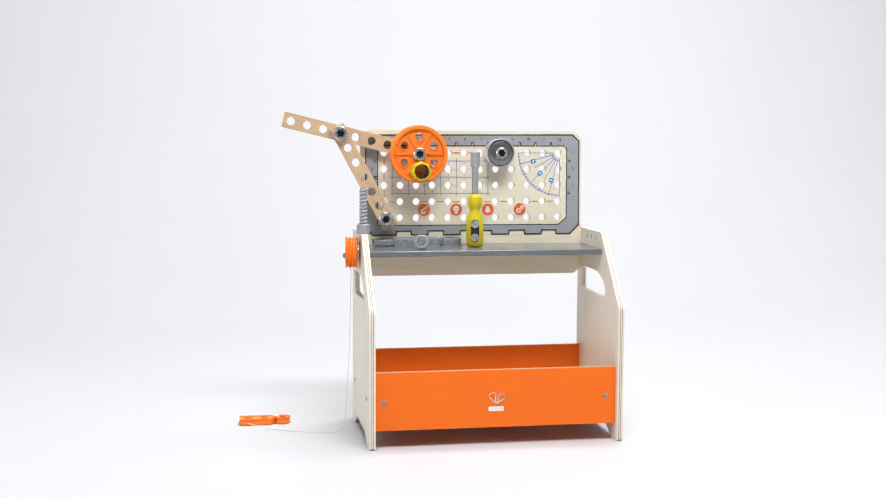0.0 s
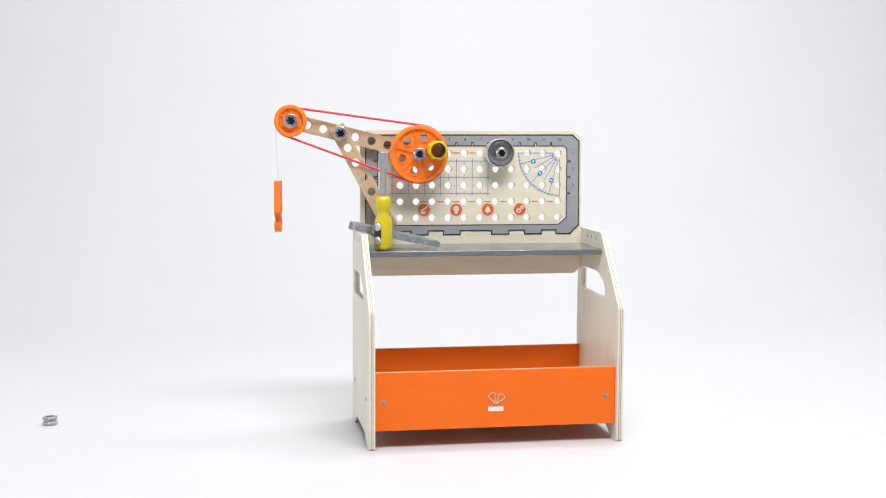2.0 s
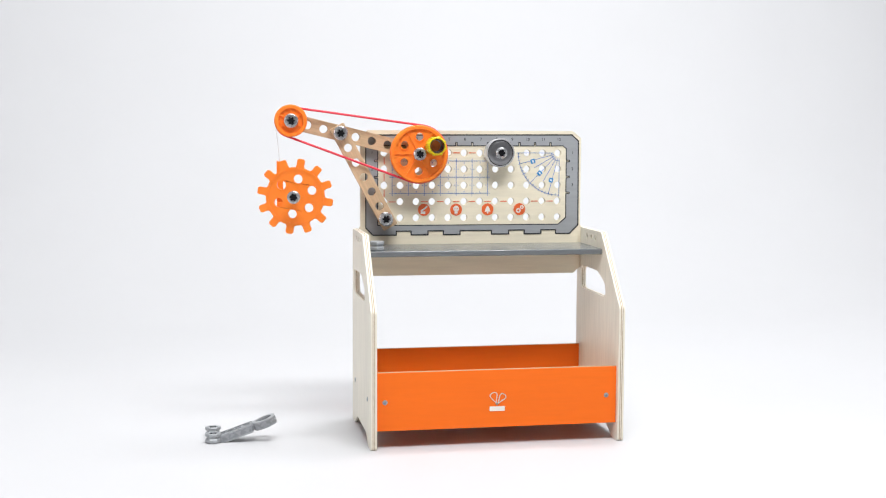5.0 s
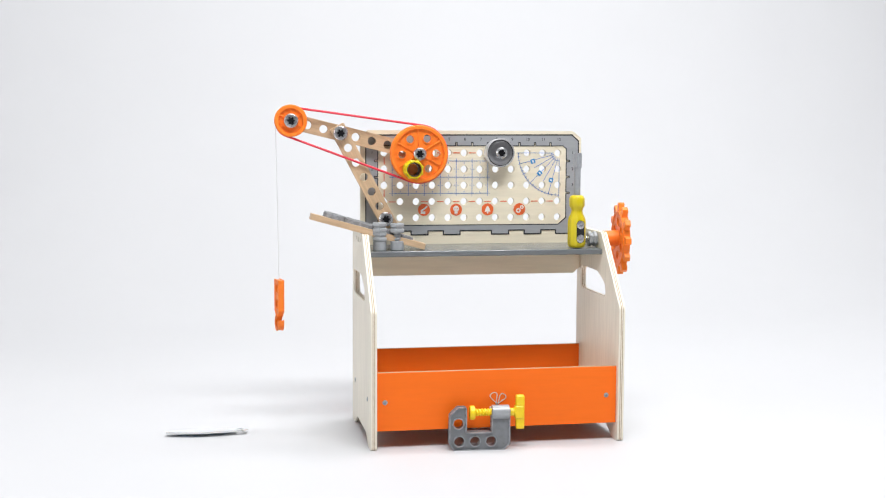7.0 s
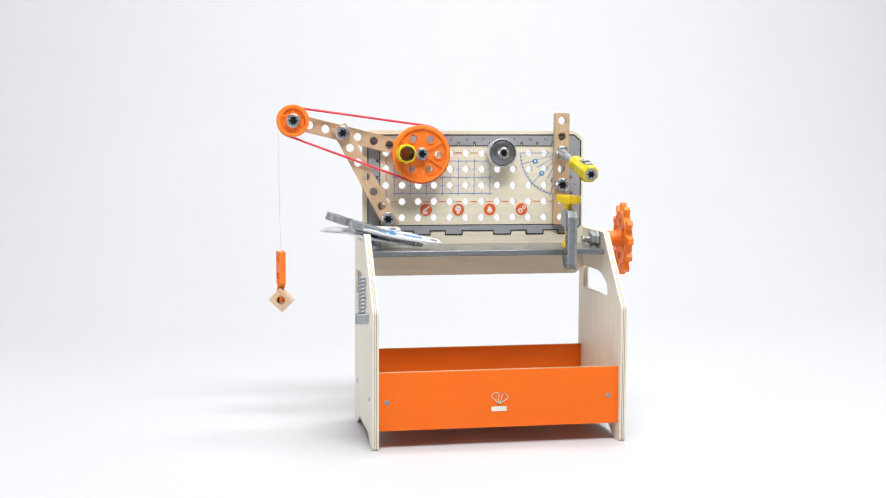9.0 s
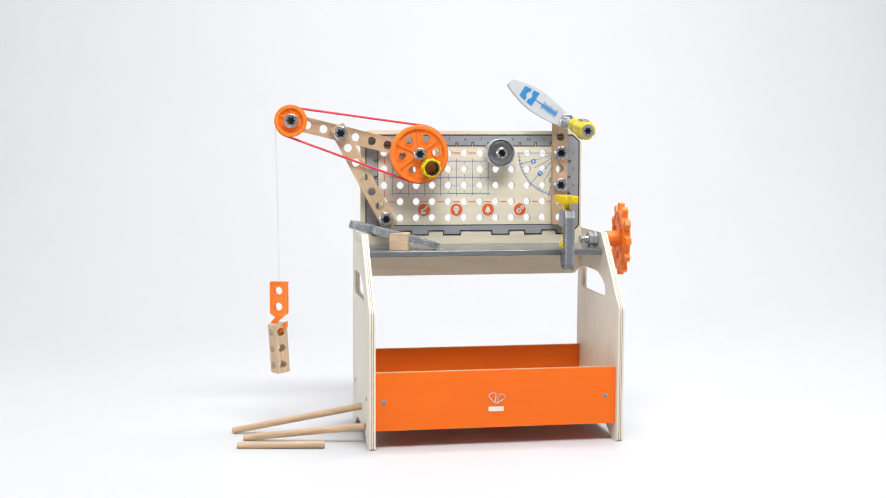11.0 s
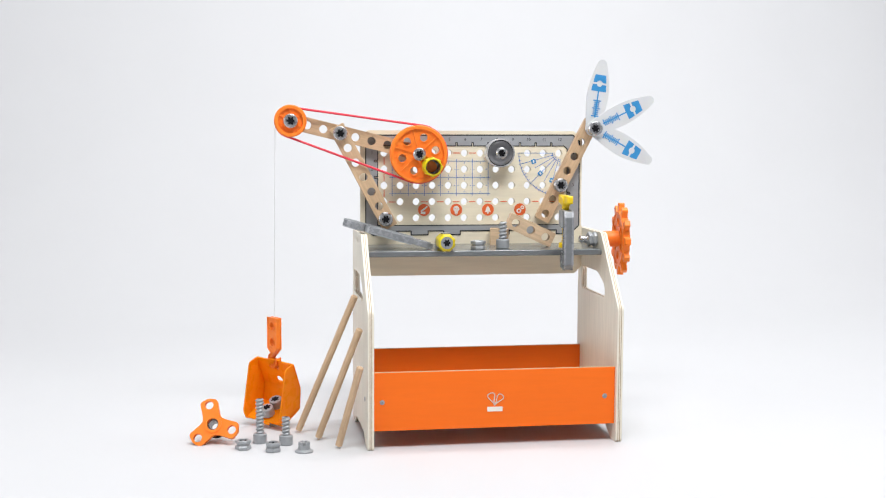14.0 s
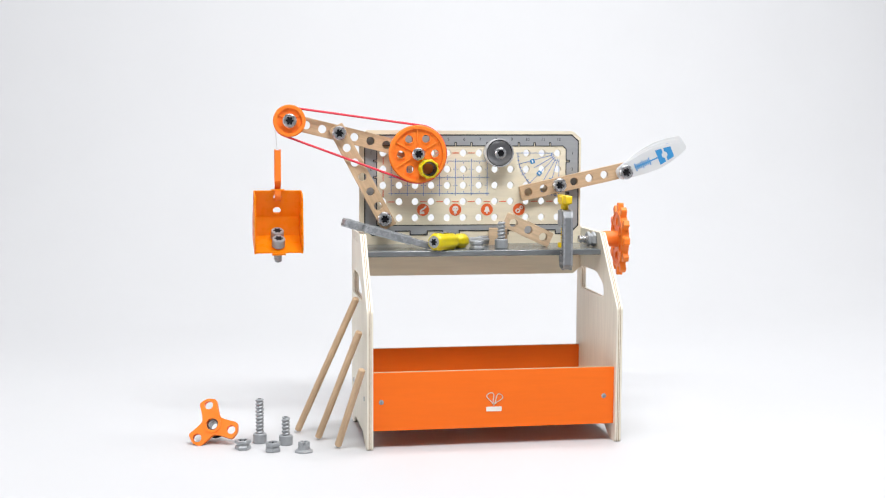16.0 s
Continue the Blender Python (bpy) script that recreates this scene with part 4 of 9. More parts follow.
# ---- what moves ----
def motions():
    hook_rows = [
        (0, pose(-0.3588, 0.2078, 0.0055, 90.0, -0.0, -90.0)), (0.95, pose(-0.3588, 0.2078, 0.0055, 90.0, -0.0, -90.0)),
        (1.025, pose(-0.3568, 0.1989, 0.0108, 90.0, -45.0, -90.0)), (1.1, pose(-0.3548, 0.1900, 0.0161, -0.0, -90.0, 0.0)),
        (1.2, pose(-0.3548, 0.1900, 0.0161, -0.0, -90.0, 0.0)), (1.3, pose(-0.3333, 0.1870, 0.0593, 0.0, -48.0, 0.0)),
        (1.4, pose(-0.3001, 0.1870, 0.0765, 0.0, -8.0, 0.0)), (1.5, pose(-0.2990, 0.1870, 0.1111, 0.0, -0.0, -5.0)),
        (1.6, pose(-0.3005, 0.1870, 0.2596)), (1.7, pose(-0.3003, 0.1870, 0.2851, 0.0, -0.0, 20.0)),
        (1.8, pose(-0.3002, 0.1870, 0.2953, 0.0, -0.0, 30.0)), (1.9, pose(-0.3000, 0.1870, 0.3326, 0.0, -0.0, 70.0)),
        (2, pose(-0.2997, 0.1870, 0.3714, 0.0, -0.0, 80.0)), (2.1, pose(-0.2779, 0.1870, 0.3739, 0.0, -18.0, 30.0)),
        (2.2, pose(-0.2876, 0.1870, 0.4261, 0.0, -14.0, 20.0)), (2.3, pose(-0.3001, 0.1870, 0.4311, 0.0, -0.0, -5.0)),
        (2.4, pose(-0.2997, 0.1870, 0.3680, 0.0, -0.0, 30.0)), (2.5, pose(-0.2993, 0.1870, 0.3080, 0.0, -0.0, 80.0)),
        (2.6, pose(-0.3009, 0.1870, 0.1980, 0.0, -0.0, 45.0)), (2.7, pose(-0.3031, 0.1870, 0.1267, 0.0, -0.0, 40.0)),
        (2.8, pose(-0.3014, 0.1870, 0.1293, 0.0, -0.0, 20.0)), (2.9, pose(-0.2992, 0.1870, 0.2083, 0.0, -0.0, 30.0)),
        (3, pose(-0.2998, 0.1870, 0.3587, 0.0, -0.0, 70.0)), (3.1, pose(-0.2996, 0.1870, 0.3908, 0.0, -0.0, 65.0)),
        (3.2, pose(-0.2998, 0.1870, 0.3554, 0.0, -0.0, 80.0)), (3.3, pose(-0.2998, 0.1870, 0.3554, 0.0, -0.0, 80.0)),
        (3.4, pose(-0.2985, 0.1870, 0.3029, 0.0, -0.0, 55.0)), (3.5, pose(-0.2987, 0.1870, 0.2800, 0.0, -0.0, 42.0)),
        (3.6, pose(-0.2992, 0.1870, 0.2212, 0.0, -0.0, 30.0)), (3.7, pose(-0.2987, 0.1870, 0.1784, 0.0, -0.0, 15.0)),
        (3.8, pose(-0.3015, 0.1870, 0.1528, 0.0, -0.0, 30.0)), (3.9, pose(-0.2998, 0.1870, 0.1683, 0.0, -0.0, 60.0)),
        (4, pose(-0.2986, 0.1870, 0.2188, 0.0, -0.0, 62.0)), (4.1, pose(-0.2984, 0.1870, 0.2495, 0.0, -0.0, 75.0)),
        (4.2, pose(-0.2983, 0.1870, 0.2623, 0.0, -0.0, 75.0)), (4.3, pose(-0.2982, 0.1870, 0.2716, 0.0, -0.0, 73.9)),
        (4.4, pose(-0.2981, 0.1870, 0.2951, 0.0, -0.0, 71.1)), (4.5, pose(-0.2979, 0.1870, 0.3257, 0.0, -0.0, 67.5)),
        (4.6, pose(-0.2977, 0.1870, 0.3562, 0.0, -0.0, 63.9)), (4.7, pose(-0.2975, 0.1870, 0.3797, 0.0, -0.0, 61.1)),
        (4.8, pose(-0.2974, 0.1870, 0.3890, 0.0, -0.0, 60.0)), (4.9, pose(-0.2974, 0.1870, 0.3925, 0.0, -0.0, 67.8)),
        (5, pose(-0.2973, 0.1870, 0.4009, 0.0, -0.0, 87.7)), (5.1, pose(-0.2973, 0.1870, 0.4108, 0.0, -0.0, 112.3)),
        (5.2, pose(-0.2972, 0.1870, 0.4191, 0.0, -0.0, 132.2)), (5.3, pose(-0.2972, 0.1870, 0.4226, 0.0, -0.0, 140.0)),
        (5.4, pose(-0.2973, 0.1870, 0.4038, 0.0, -0.0, 139.3)), (5.5, pose(-0.2976, 0.1870, 0.3567, 0.0, -0.0, 137.4)),
        (5.6, pose(-0.2981, 0.1870, 0.2954, 0.0, -0.0, 135.0)), (5.7, pose(-0.2985, 0.1870, 0.2342, 0.0, -0.0, 132.6)),
        (5.8, pose(-0.2988, 0.1870, 0.1871, 0.0, -0.0, 130.7)), (5.9, pose(-0.2990, 0.1870, 0.1683, 0.0, -0.0, 130.0)),
        (6, pose(-0.2988, 0.1870, 0.1873, 0.0, -0.0, 128.4)), (6.1, pose(-0.2985, 0.1870, 0.2293, 0.0, -0.0, 125.0)),
        (6.2, pose(-0.2982, 0.1870, 0.2712, 0.0, -0.0, 121.6)), (6.3, pose(-0.2981, 0.1870, 0.2903, 0.0, -0.0, 120.0)),
        (6.4, pose(-0.2985, 0.1870, 0.3554, 0.0, -0.0, 145.0)), (6.5, pose(-0.2980, 0.1870, 0.4209, 0.0, -0.0, 165.0)),
        (6.6, pose(-0.2949, 0.1870, 0.3983, 0.0, -0.0, 175.0)), (6.7, pose(-0.2984, 0.1870, 0.3680, 0.0, -0.0, 170.0)),
        (6.8, pose(-0.2984, 0.1870, 0.3680, 0.0, -0.0, 170.0)), (6.9, pose(-0.2984, 0.1870, 0.3680, 0.0, -0.0, 170.0)),
        (6.95, pose(-0.2989, 0.1870, 0.2955, 0.0, -0.0, 135.0)), (7, pose(-0.2994, 0.1870, 0.2231, 0.0, -0.0, 100.0)),
        (7.1, pose(-0.2991, 0.1870, 0.1425, 0.0, -0.0, 90.0)), (7.2, pose(-0.2987, 0.1870, 0.0838, 0.0, -0.0, 150.0)),
        (7.3, pose(-0.2950, 0.1870, 0.1217, 0.0, -0.0, 160.0)), (7.4, pose(-0.2948, 0.1870, 0.1596, 0.0, -0.0, 135.0)),
        (7.5, pose(-0.2980, 0.1870, 0.1897, 0.0, -0.0, 112.0)), (7.6, pose(-0.2990, 0.1870, 0.2776, 0.0, -0.0, 110.0)),
        (7.7, pose(-0.2996, 0.1870, 0.3208, 0.0, -0.0, 125.0)), (7.8, pose(-0.2993, 0.1870, 0.3655, 0.0, -0.0, 150.0)),
        (7.9, pose(-0.2983, 0.1870, 0.3823, 0.0, -0.0, 150.0)), (8, pose(-0.2988, 0.1870, 0.4310, 0.0, -0.0, 165.0)),
        (8.1, pose(-0.2991, 0.1870, 0.3933, 0.0, -0.0, 150.0)), (8.2, pose(-0.3010, 0.1870, 0.3267, 0.0, -0.0, 125.0)),
        (8.3, pose(-0.3003, 0.1870, 0.2597, 0.0, -0.0, 90.0)), (8.4, pose(-0.2996, 0.1870, 0.2034, 0.0, -0.0, 125.0)),
        (8.5, pose(-0.2988, 0.1870, 0.2025, 0.0, -0.0, 120.0)), (8.6, pose(-0.3000, 0.1870, 0.1407, 0.0, -0.0, 135.0)),
        (8.7, pose(-0.2992, 0.1870, 0.0924, 0.0, -0.0, 130.0)), (8.8, pose(-0.3004, 0.1870, 0.1270, 0.0, -0.0, 130.0)),
        (8.9, pose(-0.2997, 0.1870, 0.1777, 0.0, -0.0, 110.0)), (9, pose(-0.2997, 0.1870, 0.2656, 0.0, -0.0, 98.0)),
        (9.1, pose(-0.2997, 0.1870, 0.2682, 0.0, -0.0, 98.0)), (9.2, pose(-0.3003, 0.1870, 0.2962, 0.0, -0.0, 98.0)),
        (9.3, pose(-0.3003, 0.1870, 0.3102, 0.0, -0.0, 102.3)), (9.4, pose(-0.3003, 0.1870, 0.3437, 0.0, -0.0, 112.7)),
        (9.5, pose(-0.3003, 0.1870, 0.3836, 0.0, -0.0, 125.3)), (9.6, pose(-0.3002, 0.1870, 0.4170, 0.0, -0.0, 135.7)),
        (9.7, pose(-0.3002, 0.1870, 0.4310, 0.0, -0.0, 140.0)), (9.8, pose(-0.3002, 0.1870, 0.4266, 0.0, -0.0, 142.1)),
        (9.9, pose(-0.3000, 0.1870, 0.4162, 0.0, -0.0, 147.0)), (10, pose(-0.2999, 0.1870, 0.4038, 0.0, -0.0, 153.0)),
        (10.1, pose(-0.2998, 0.1870, 0.3934, 0.0, -0.0, 157.9)), (10.2, pose(-0.2997, 0.1870, 0.3891, 0.0, -0.0, 160.0)),
        (10.3, pose(-0.2998, 0.1870, 0.3701, 0.0, -0.0, 160.0)), (10.4, pose(-0.2999, 0.1870, 0.3228, 0.0, -0.0, 160.0)),
        (10.5, pose(-0.3001, 0.1870, 0.2614, 0.0, -0.0, 160.0)), (10.6, pose(-0.3003, 0.1870, 0.1999, 0.0, -0.0, 160.0)),
        (10.7, pose(-0.3004, 0.1870, 0.1526, 0.0, -0.0, 160.0)), (10.8, pose(-0.3005, 0.1870, 0.1336, 0.0, -0.0, 160.0)),
        (10.9, pose(-0.3000, 0.1870, 0.1765, 0.0, -0.0, 160.0)), (11, pose(-0.2996, 0.1870, 0.2195, 0.0, -0.0, 160.0)),
        (11.1, pose(-0.3000, 0.1870, 0.2704, 0.0, -0.0, 157.4)), (11.2, pose(-0.3007, 0.1870, 0.3650, 0.0, -0.0, 152.6)),
        (11.3, pose(-0.3011, 0.1870, 0.4160, 0.0, -0.0, 150.0)), (11.4, pose(-0.3009, 0.1870, 0.4294, 0.0, -0.0, 150.0)),
        (11.5, pose(-0.3008, 0.1870, 0.4411, 0.0, 5.0, 150.0)), (11.6, pose(-0.3000, 0.1870, 0.4428, 0.0, 4.0, 150.0)),
        (11.7, pose(-0.3000, 0.1870, 0.4428, 0.0, -0.0, 150.0)), (11.8, pose(-0.3000, 0.1870, 0.4319, 0.0, -0.0, 150.0)),
        (11.9, pose(-0.3001, 0.1870, 0.4177, 0.0, -0.0, 150.0)), (12, pose(-0.3003, 0.1870, 0.3958, 0.0, -0.0, 150.0)),
        (12.1, pose(-0.3004, 0.1870, 0.3773, 0.0, -0.0, 150.0)), (12.2, pose(-0.3005, 0.1870, 0.3630, 0.0, -0.0, 150.0)),
        (12.3, pose(-0.3005, 0.1870, 0.3486, 0.0, -0.0, 150.0)), (12.4, pose(-0.3006, 0.1870, 0.3401, 0.0, -0.0, 150.0)),
        (12.5, pose(-0.2998, 0.1870, 0.3266, 0.0, -0.0, 150.0)), (12.6, pose(-0.3001, 0.1870, 0.2943, 0.0, -0.0, 120.0)),
        (12.7, pose(-0.3002, 0.1870, 0.2799, 0.0, -0.0, 105.0)), (12.8, pose(-0.3003, 0.1870, 0.2628, 0.0, -0.0, 102.0)),
        (12.9, pose(-0.3003, 0.1870, 0.2535, 0.0, -0.0, 98.0)), (13, pose(-0.3005, 0.1870, 0.2381, 0.0, -0.0, 90.0)),
        (13.1, pose(-0.3005, 0.1870, 0.2257, 0.0, -0.0, 89.0)), (13.2, pose(-0.3006, 0.1870, 0.2133, 0.0, -0.0, 88.0)),
        (13.3, pose(-0.3005, 0.1870, 0.2048, 0.0, -0.0, 87.7)), (13.4, pose(-0.3002, 0.1870, 0.1891, 0.0, -0.0, 87.3)),
        (13.5, pose(-0.3000, 0.1870, 0.1807, 0.0, -0.0, 87.0)), (13.6, pose(-0.3001, 0.1870, 0.1665, 0.0, -0.0, 88.5)),
        (13.7, pose(-0.3002, 0.1870, 0.1523, 0.0, -0.0, 90.0)), (13.8, pose(-0.3002, 0.1870, 0.1523, 0.0, -0.0, 95.0)),
        (13.9, pose(-0.2841, 0.1870, 0.1545, 0.0, 8.0, 110.0)), (14, pose(-0.3069, 0.1870, 0.1653, 0.0, -0.0, 120.0)),
        (14.1, pose(-0.3061, 0.1870, 0.1610, 0.0, -0.0, 125.0)), (14.2, pose(-0.3026, 0.1870, 0.1756, 0.0, -0.0, 155.0)),
        (14.3, pose(-0.3017, 0.1870, 0.1841, 0.0, -0.0, 170.0)), (14.4, pose(-0.3007, 0.1870, 0.1987, 0.0, -0.0, 170.0)),
        (14.5, pose(-0.2995, 0.1870, 0.2150, 0.0, -0.0, 170.0)), (14.6, pose(-0.2996, 0.1870, 0.2214, 0.0, -0.0, 170.0)),
        (14.7, pose(-0.2996, 0.1870, 0.2278, 0.0, -0.0, 170.0)), (14.8, pose(-0.2997, 0.1870, 0.2364, 0.0, -0.0, 170.0)),
        (14.9, pose(-0.2998, 0.1870, 0.2449, 0.0, -0.0, 170.0)), (15, pose(-0.2996, 0.1870, 0.2739, 0.0, -0.0, 170.0)),
        (15.1, pose(-0.2996, 0.1870, 0.2739, 0.0, -0.0, 165.0)), (15.2, pose(-0.2995, 0.1870, 0.2909, 0.0, -0.0, 160.0)),
        (15.3, pose(-0.2994, 0.1870, 0.3054, 0.0, -0.0, 150.0)), (15.4, pose(-0.2992, 0.1870, 0.3257, 0.0, -0.0, 145.0)),
        (15.5, pose(-0.2992, 0.1870, 0.3317, 0.0, -0.0, 140.0)), (15.6, pose(-0.2990, 0.1870, 0.3570, 0.0, -0.0, 130.0)),
        (15.7, pose(-0.2989, 0.1870, 0.3773, 0.0, -0.0, 95.0)), (15.8, pose(-0.2988, 0.1870, 0.3916, 0.0, -0.0, 90.0)),
        (15.9, pose(-0.2987, 0.1870, 0.4034, 0.0, -0.0, 90.0)), (16, pose(-0.2986, 0.1870, 0.4177, 0.0, -0.0, 90.0)),
    ]
    walk(hook, hook_rows)
    walk(pulley, [
        (0, pose(-0.1960, 0.1312, 0.2688, 0.0, -0.0, 82.0)), (0.05, pose(-0.2384, 0.1589, 0.3650, 0.0, -0.0, 41.0)),
        (0.1, pose(-0.2770, 0.1866, 0.4585)), (0.9, pose(-0.2770, 0.1866, 0.4585)), (1.0, pose(-0.2792, 0.1866, 0.4602)),
        (1.3, pose(-0.2808, 0.1866, 0.4612)), (16, pose(-0.2808, 0.1866, 0.4612)),
    ])
    walk(belt, [
        (0, pose(-1.3000, 0.2000, 0.0600)), (0.1, pose(-1.2000, 0.2000, 0.0600)), (0.2, pose(-0.2808, 0.1866, 0.4612)),
        (16, pose(-0.2808, 0.1866, 0.4612)),
    ])
    walk(big, [
        (0, pose(-0.0880, 0.1830, 0.4122, -0.0, 90.0, 0.0)), (0.5, pose(-0.0880, 0.1830, 0.4122, 0.0, 78.7, 0.0)),
        (1, pose(-0.0880, 0.1830, 0.4122, 180.0, 51.6, 180.0)), (1.2, pose(-0.0880, 0.1830, 0.4122, 180.0, 56.3, 180.0)),
        (1.25, pose(-0.0880, 0.1830, 0.4122, 180.0, -9.5, 180.0)), (1.3, pose(-0.0880, 0.1830, 0.4122, 180.0, -75.4, 180.0)),
        (1.4, pose(-0.0880, 0.1830, 0.4122, 0.0, -86.1, 0.0)), (1.5, pose(-0.0880, 0.1830, 0.4122, 0.0, -47.7, 0.0)),
        (1.55, pose(-0.0880, 0.1830, 0.4122, 180.0, -63.9, 180.0)), (1.6, pose(-0.0880, 0.1830, 0.4122, 180.0, 4.4, 180.0)),
        (1.7, pose(-0.0880, 0.1830, 0.4122, 180.0, -35.8, 180.0)), (1.8, pose(-0.0880, 0.1830, 0.4122, -0.0, -90.0, 0.0)),
        (1.9, pose(-0.0880, 0.1830, 0.4122, 0.0, -64.2, 0.0)), (2, pose(-0.0880, 0.1830, 0.4122, 0.0, -13.6, 0.0)),
        (2.1, pose(-0.0880, 0.1830, 0.4122, 0.0, 29.0, 0.0)), (2.2, pose(-0.0880, 0.1830, 0.4122, 0.0, 71.6, 0.0)),
        (2.3, pose(-0.0880, 0.1830, 0.4122, 0.0, 71.6, 0.0)), (2.35, pose(-0.0880, 0.1830, 0.4122, -0.0, 30.9, -0.0)),
        (2.4, pose(-0.0880, 0.1830, 0.4122, 0.0, -9.8, 0.0)), (2.45, pose(-0.0880, 0.1830, 0.4122, 0.0, -57.6, -0.0)),
        (2.5, pose(-0.0880, 0.1830, 0.4122, 180.0, -74.6, 180.0)), (2.533, pose(-0.0880, 0.1830, 0.4122, 0.0, -48.2, 0.0)),
        (2.567, pose(-0.0880, 0.1830, 0.4122, 0.0, 9.0, 0.0)), (2.6, pose(-0.0880, 0.1830, 0.4122, 0.0, 66.3, 0.0)),
        (2.65, pose(-0.0880, 0.1830, 0.4122, -0.0, 20.7, -0.0)), (2.7, pose(-0.0880, 0.1830, 0.4122, 0.0, -24.9, 0.0)),
        (2.8, pose(-0.0880, 0.1830, 0.4122, 0.0, -19.0, 0.0)), (2.85, pose(-0.0880, 0.1830, 0.4122, 0.0, 37.5, 0.0)),
        (2.9, pose(-0.0880, 0.1830, 0.4122, 180.0, 85.9, 180.0)), (2.95, pose(-0.0880, 0.1830, 0.4122, 0.0, 28.8, 0.0)),
        (3, pose(-0.0880, 0.1830, 0.4122, 0.0, -36.5, 0.0)), (3.2, pose(-0.0880, 0.1830, 0.4122, 0.0, -29.5, 0.0)),
        (3.35, pose(-0.0880, 0.1830, 0.4122, 180.0, -80.9, 180.0)), (3.5, pose(-0.0880, 0.1830, 0.4122, 180.0, -28.4, 180.0)),
        (3.55, pose(-0.0880, 0.1830, 0.4122, 180.0, 15.1, 180.0)), (3.6, pose(-0.0880, 0.1830, 0.4122, 180.0, 58.7, 180.0)),
        (3.7, pose(-0.0880, 0.1830, 0.4122, -0.0, 71.2, -0.0)), (3.8, pose(-0.0880, 0.1830, 0.4122, 0.0, 21.0, 0.0)),
        (3.9, pose(-0.0880, 0.1830, 0.4122, 0.0, 68.6, 0.0)), (4, pose(-0.0880, 0.1830, 0.4122, 180.0, 55.2, 180.0)),
        (4.1, pose(-0.0880, 0.1830, 0.4122, 180.0, 17.1, 180.0)), (4.2, pose(-0.0880, 0.1830, 0.4122, 180.0, -28.4, 180.0)),
        (4.6, pose(-0.0880, 0.1830, 0.4122, -0.0, -90.0, 0.0)), (5, pose(-0.0880, 0.1830, 0.4122, 0.0, -28.4, 0.0)),
        (6, pose(-0.0880, 0.1830, 0.4122, 0.0, -58.7, 0.0)), (6.3, pose(-0.0880, 0.1830, 0.4122, 180.0, -87.7, 180.0)),
        (6.367, pose(-0.0880, 0.1830, 0.4122, 0.0, -42.9, 0.0)), (6.433, pose(-0.0880, 0.1830, 0.4122, 0.0, 6.4, 0.0)),
        (6.5, pose(-0.0880, 0.1830, 0.4122, 0.0, 55.8, 0.0)), (6.6, pose(-0.0880, 0.1830, 0.4122, -0.0, 12.9, -0.0)),
        (6.7, pose(-0.0880, 0.1830, 0.4122, 0.0, -30.0, 0.0)), (6.9, pose(-0.0880, 0.1830, 0.4122, 0.0, -26.6, 0.0)),
        (6.933, pose(-0.0880, 0.1830, 0.4122, 0.0, 21.4, 0.0)), (6.967, pose(-0.0880, 0.1830, 0.4122, 0.0, 69.5, 0.0)),
        (7, pose(-0.0880, 0.1830, 0.4122, 180.0, 62.5, 180.0)), (7.05, pose(-0.0880, 0.1830, 0.4122, -0.0, 80.3, -0.0)),
        (7.1, pose(-0.0880, 0.1830, 0.4122, 0.0, 43.2, 0.0)), (7.15, pose(-0.0880, 0.1830, 0.4122, 0.0, -8.8, 0.0)),
        (7.2, pose(-0.0880, 0.1830, 0.4122, 0.0, -60.8, 0.0)), (7.3, pose(-0.0880, 0.1830, 0.4122, 0.0, -33.0, 0.0)),
        (7.4, pose(-0.0880, 0.1830, 0.4122, 0.0, 17.8, 0.0)), (7.5, pose(-0.0880, 0.1830, 0.4122, 0.0, 68.6, 0.0)),
        (7.55, pose(-0.0880, 0.1830, 0.4122, -180.0, 52.4, -180.0)), (7.6, pose(-0.0880, 0.1830, 0.4122, 180.0, -6.6, 180.0)),
        (7.7, pose(-0.0880, 0.1830, 0.4122, 180.0, -66.3, 180.0)), (7.75, pose(-0.0880, 0.1830, 0.4122, 0.0, -76.4, 0.0)),
        (7.8, pose(-0.0880, 0.1830, 0.4122, 0.0, -39.0, 0.0)), (7.9, pose(-0.0880, 0.1830, 0.4122, 0.0, 11.8, 0.0)),
        (8, pose(-0.0880, 0.1830, 0.4122, 0.0, 62.6, 0.0)), (8.05, pose(-0.0880, 0.1830, 0.4122, -0.0, 26.2, -0.0)),
        (8.1, pose(-0.0880, 0.1830, 0.4122, 0.0, -10.1, 0.0)), (8.15, pose(-0.0880, 0.1830, 0.4122, 0.0, -53.4, 0.0)),
        (8.2, pose(-0.0880, 0.1830, 0.4122, 180.0, -83.4, 180.0)), (8.25, pose(-0.0880, 0.1830, 0.4122, 180.0, -48.3, 180.0)),
        (8.3, pose(-0.0880, 0.1830, 0.4122, 180.0, -13.2, 180.0)), (8.35, pose(-0.0880, 0.1830, 0.4122, -180.0, 27.3, -180.0)),
        (8.4, pose(-0.0880, 0.1830, 0.4122, 180.0, 67.8, 180.0)), (8.5, pose(-0.0880, 0.1830, 0.4122, 180.0, 88.1, 180.0)),
        (8.55, pose(-0.0880, 0.1830, 0.4122, 0.0, 39.8, 0.0)), (8.6, pose(-0.0880, 0.1830, 0.4122, 0.0, -12.3, 0.0)),
        (8.7, pose(-0.0880, 0.1830, 0.4122, 0.0, -48.2, 0.0)), (8.8, pose(-0.0880, 0.1830, 0.4122)),
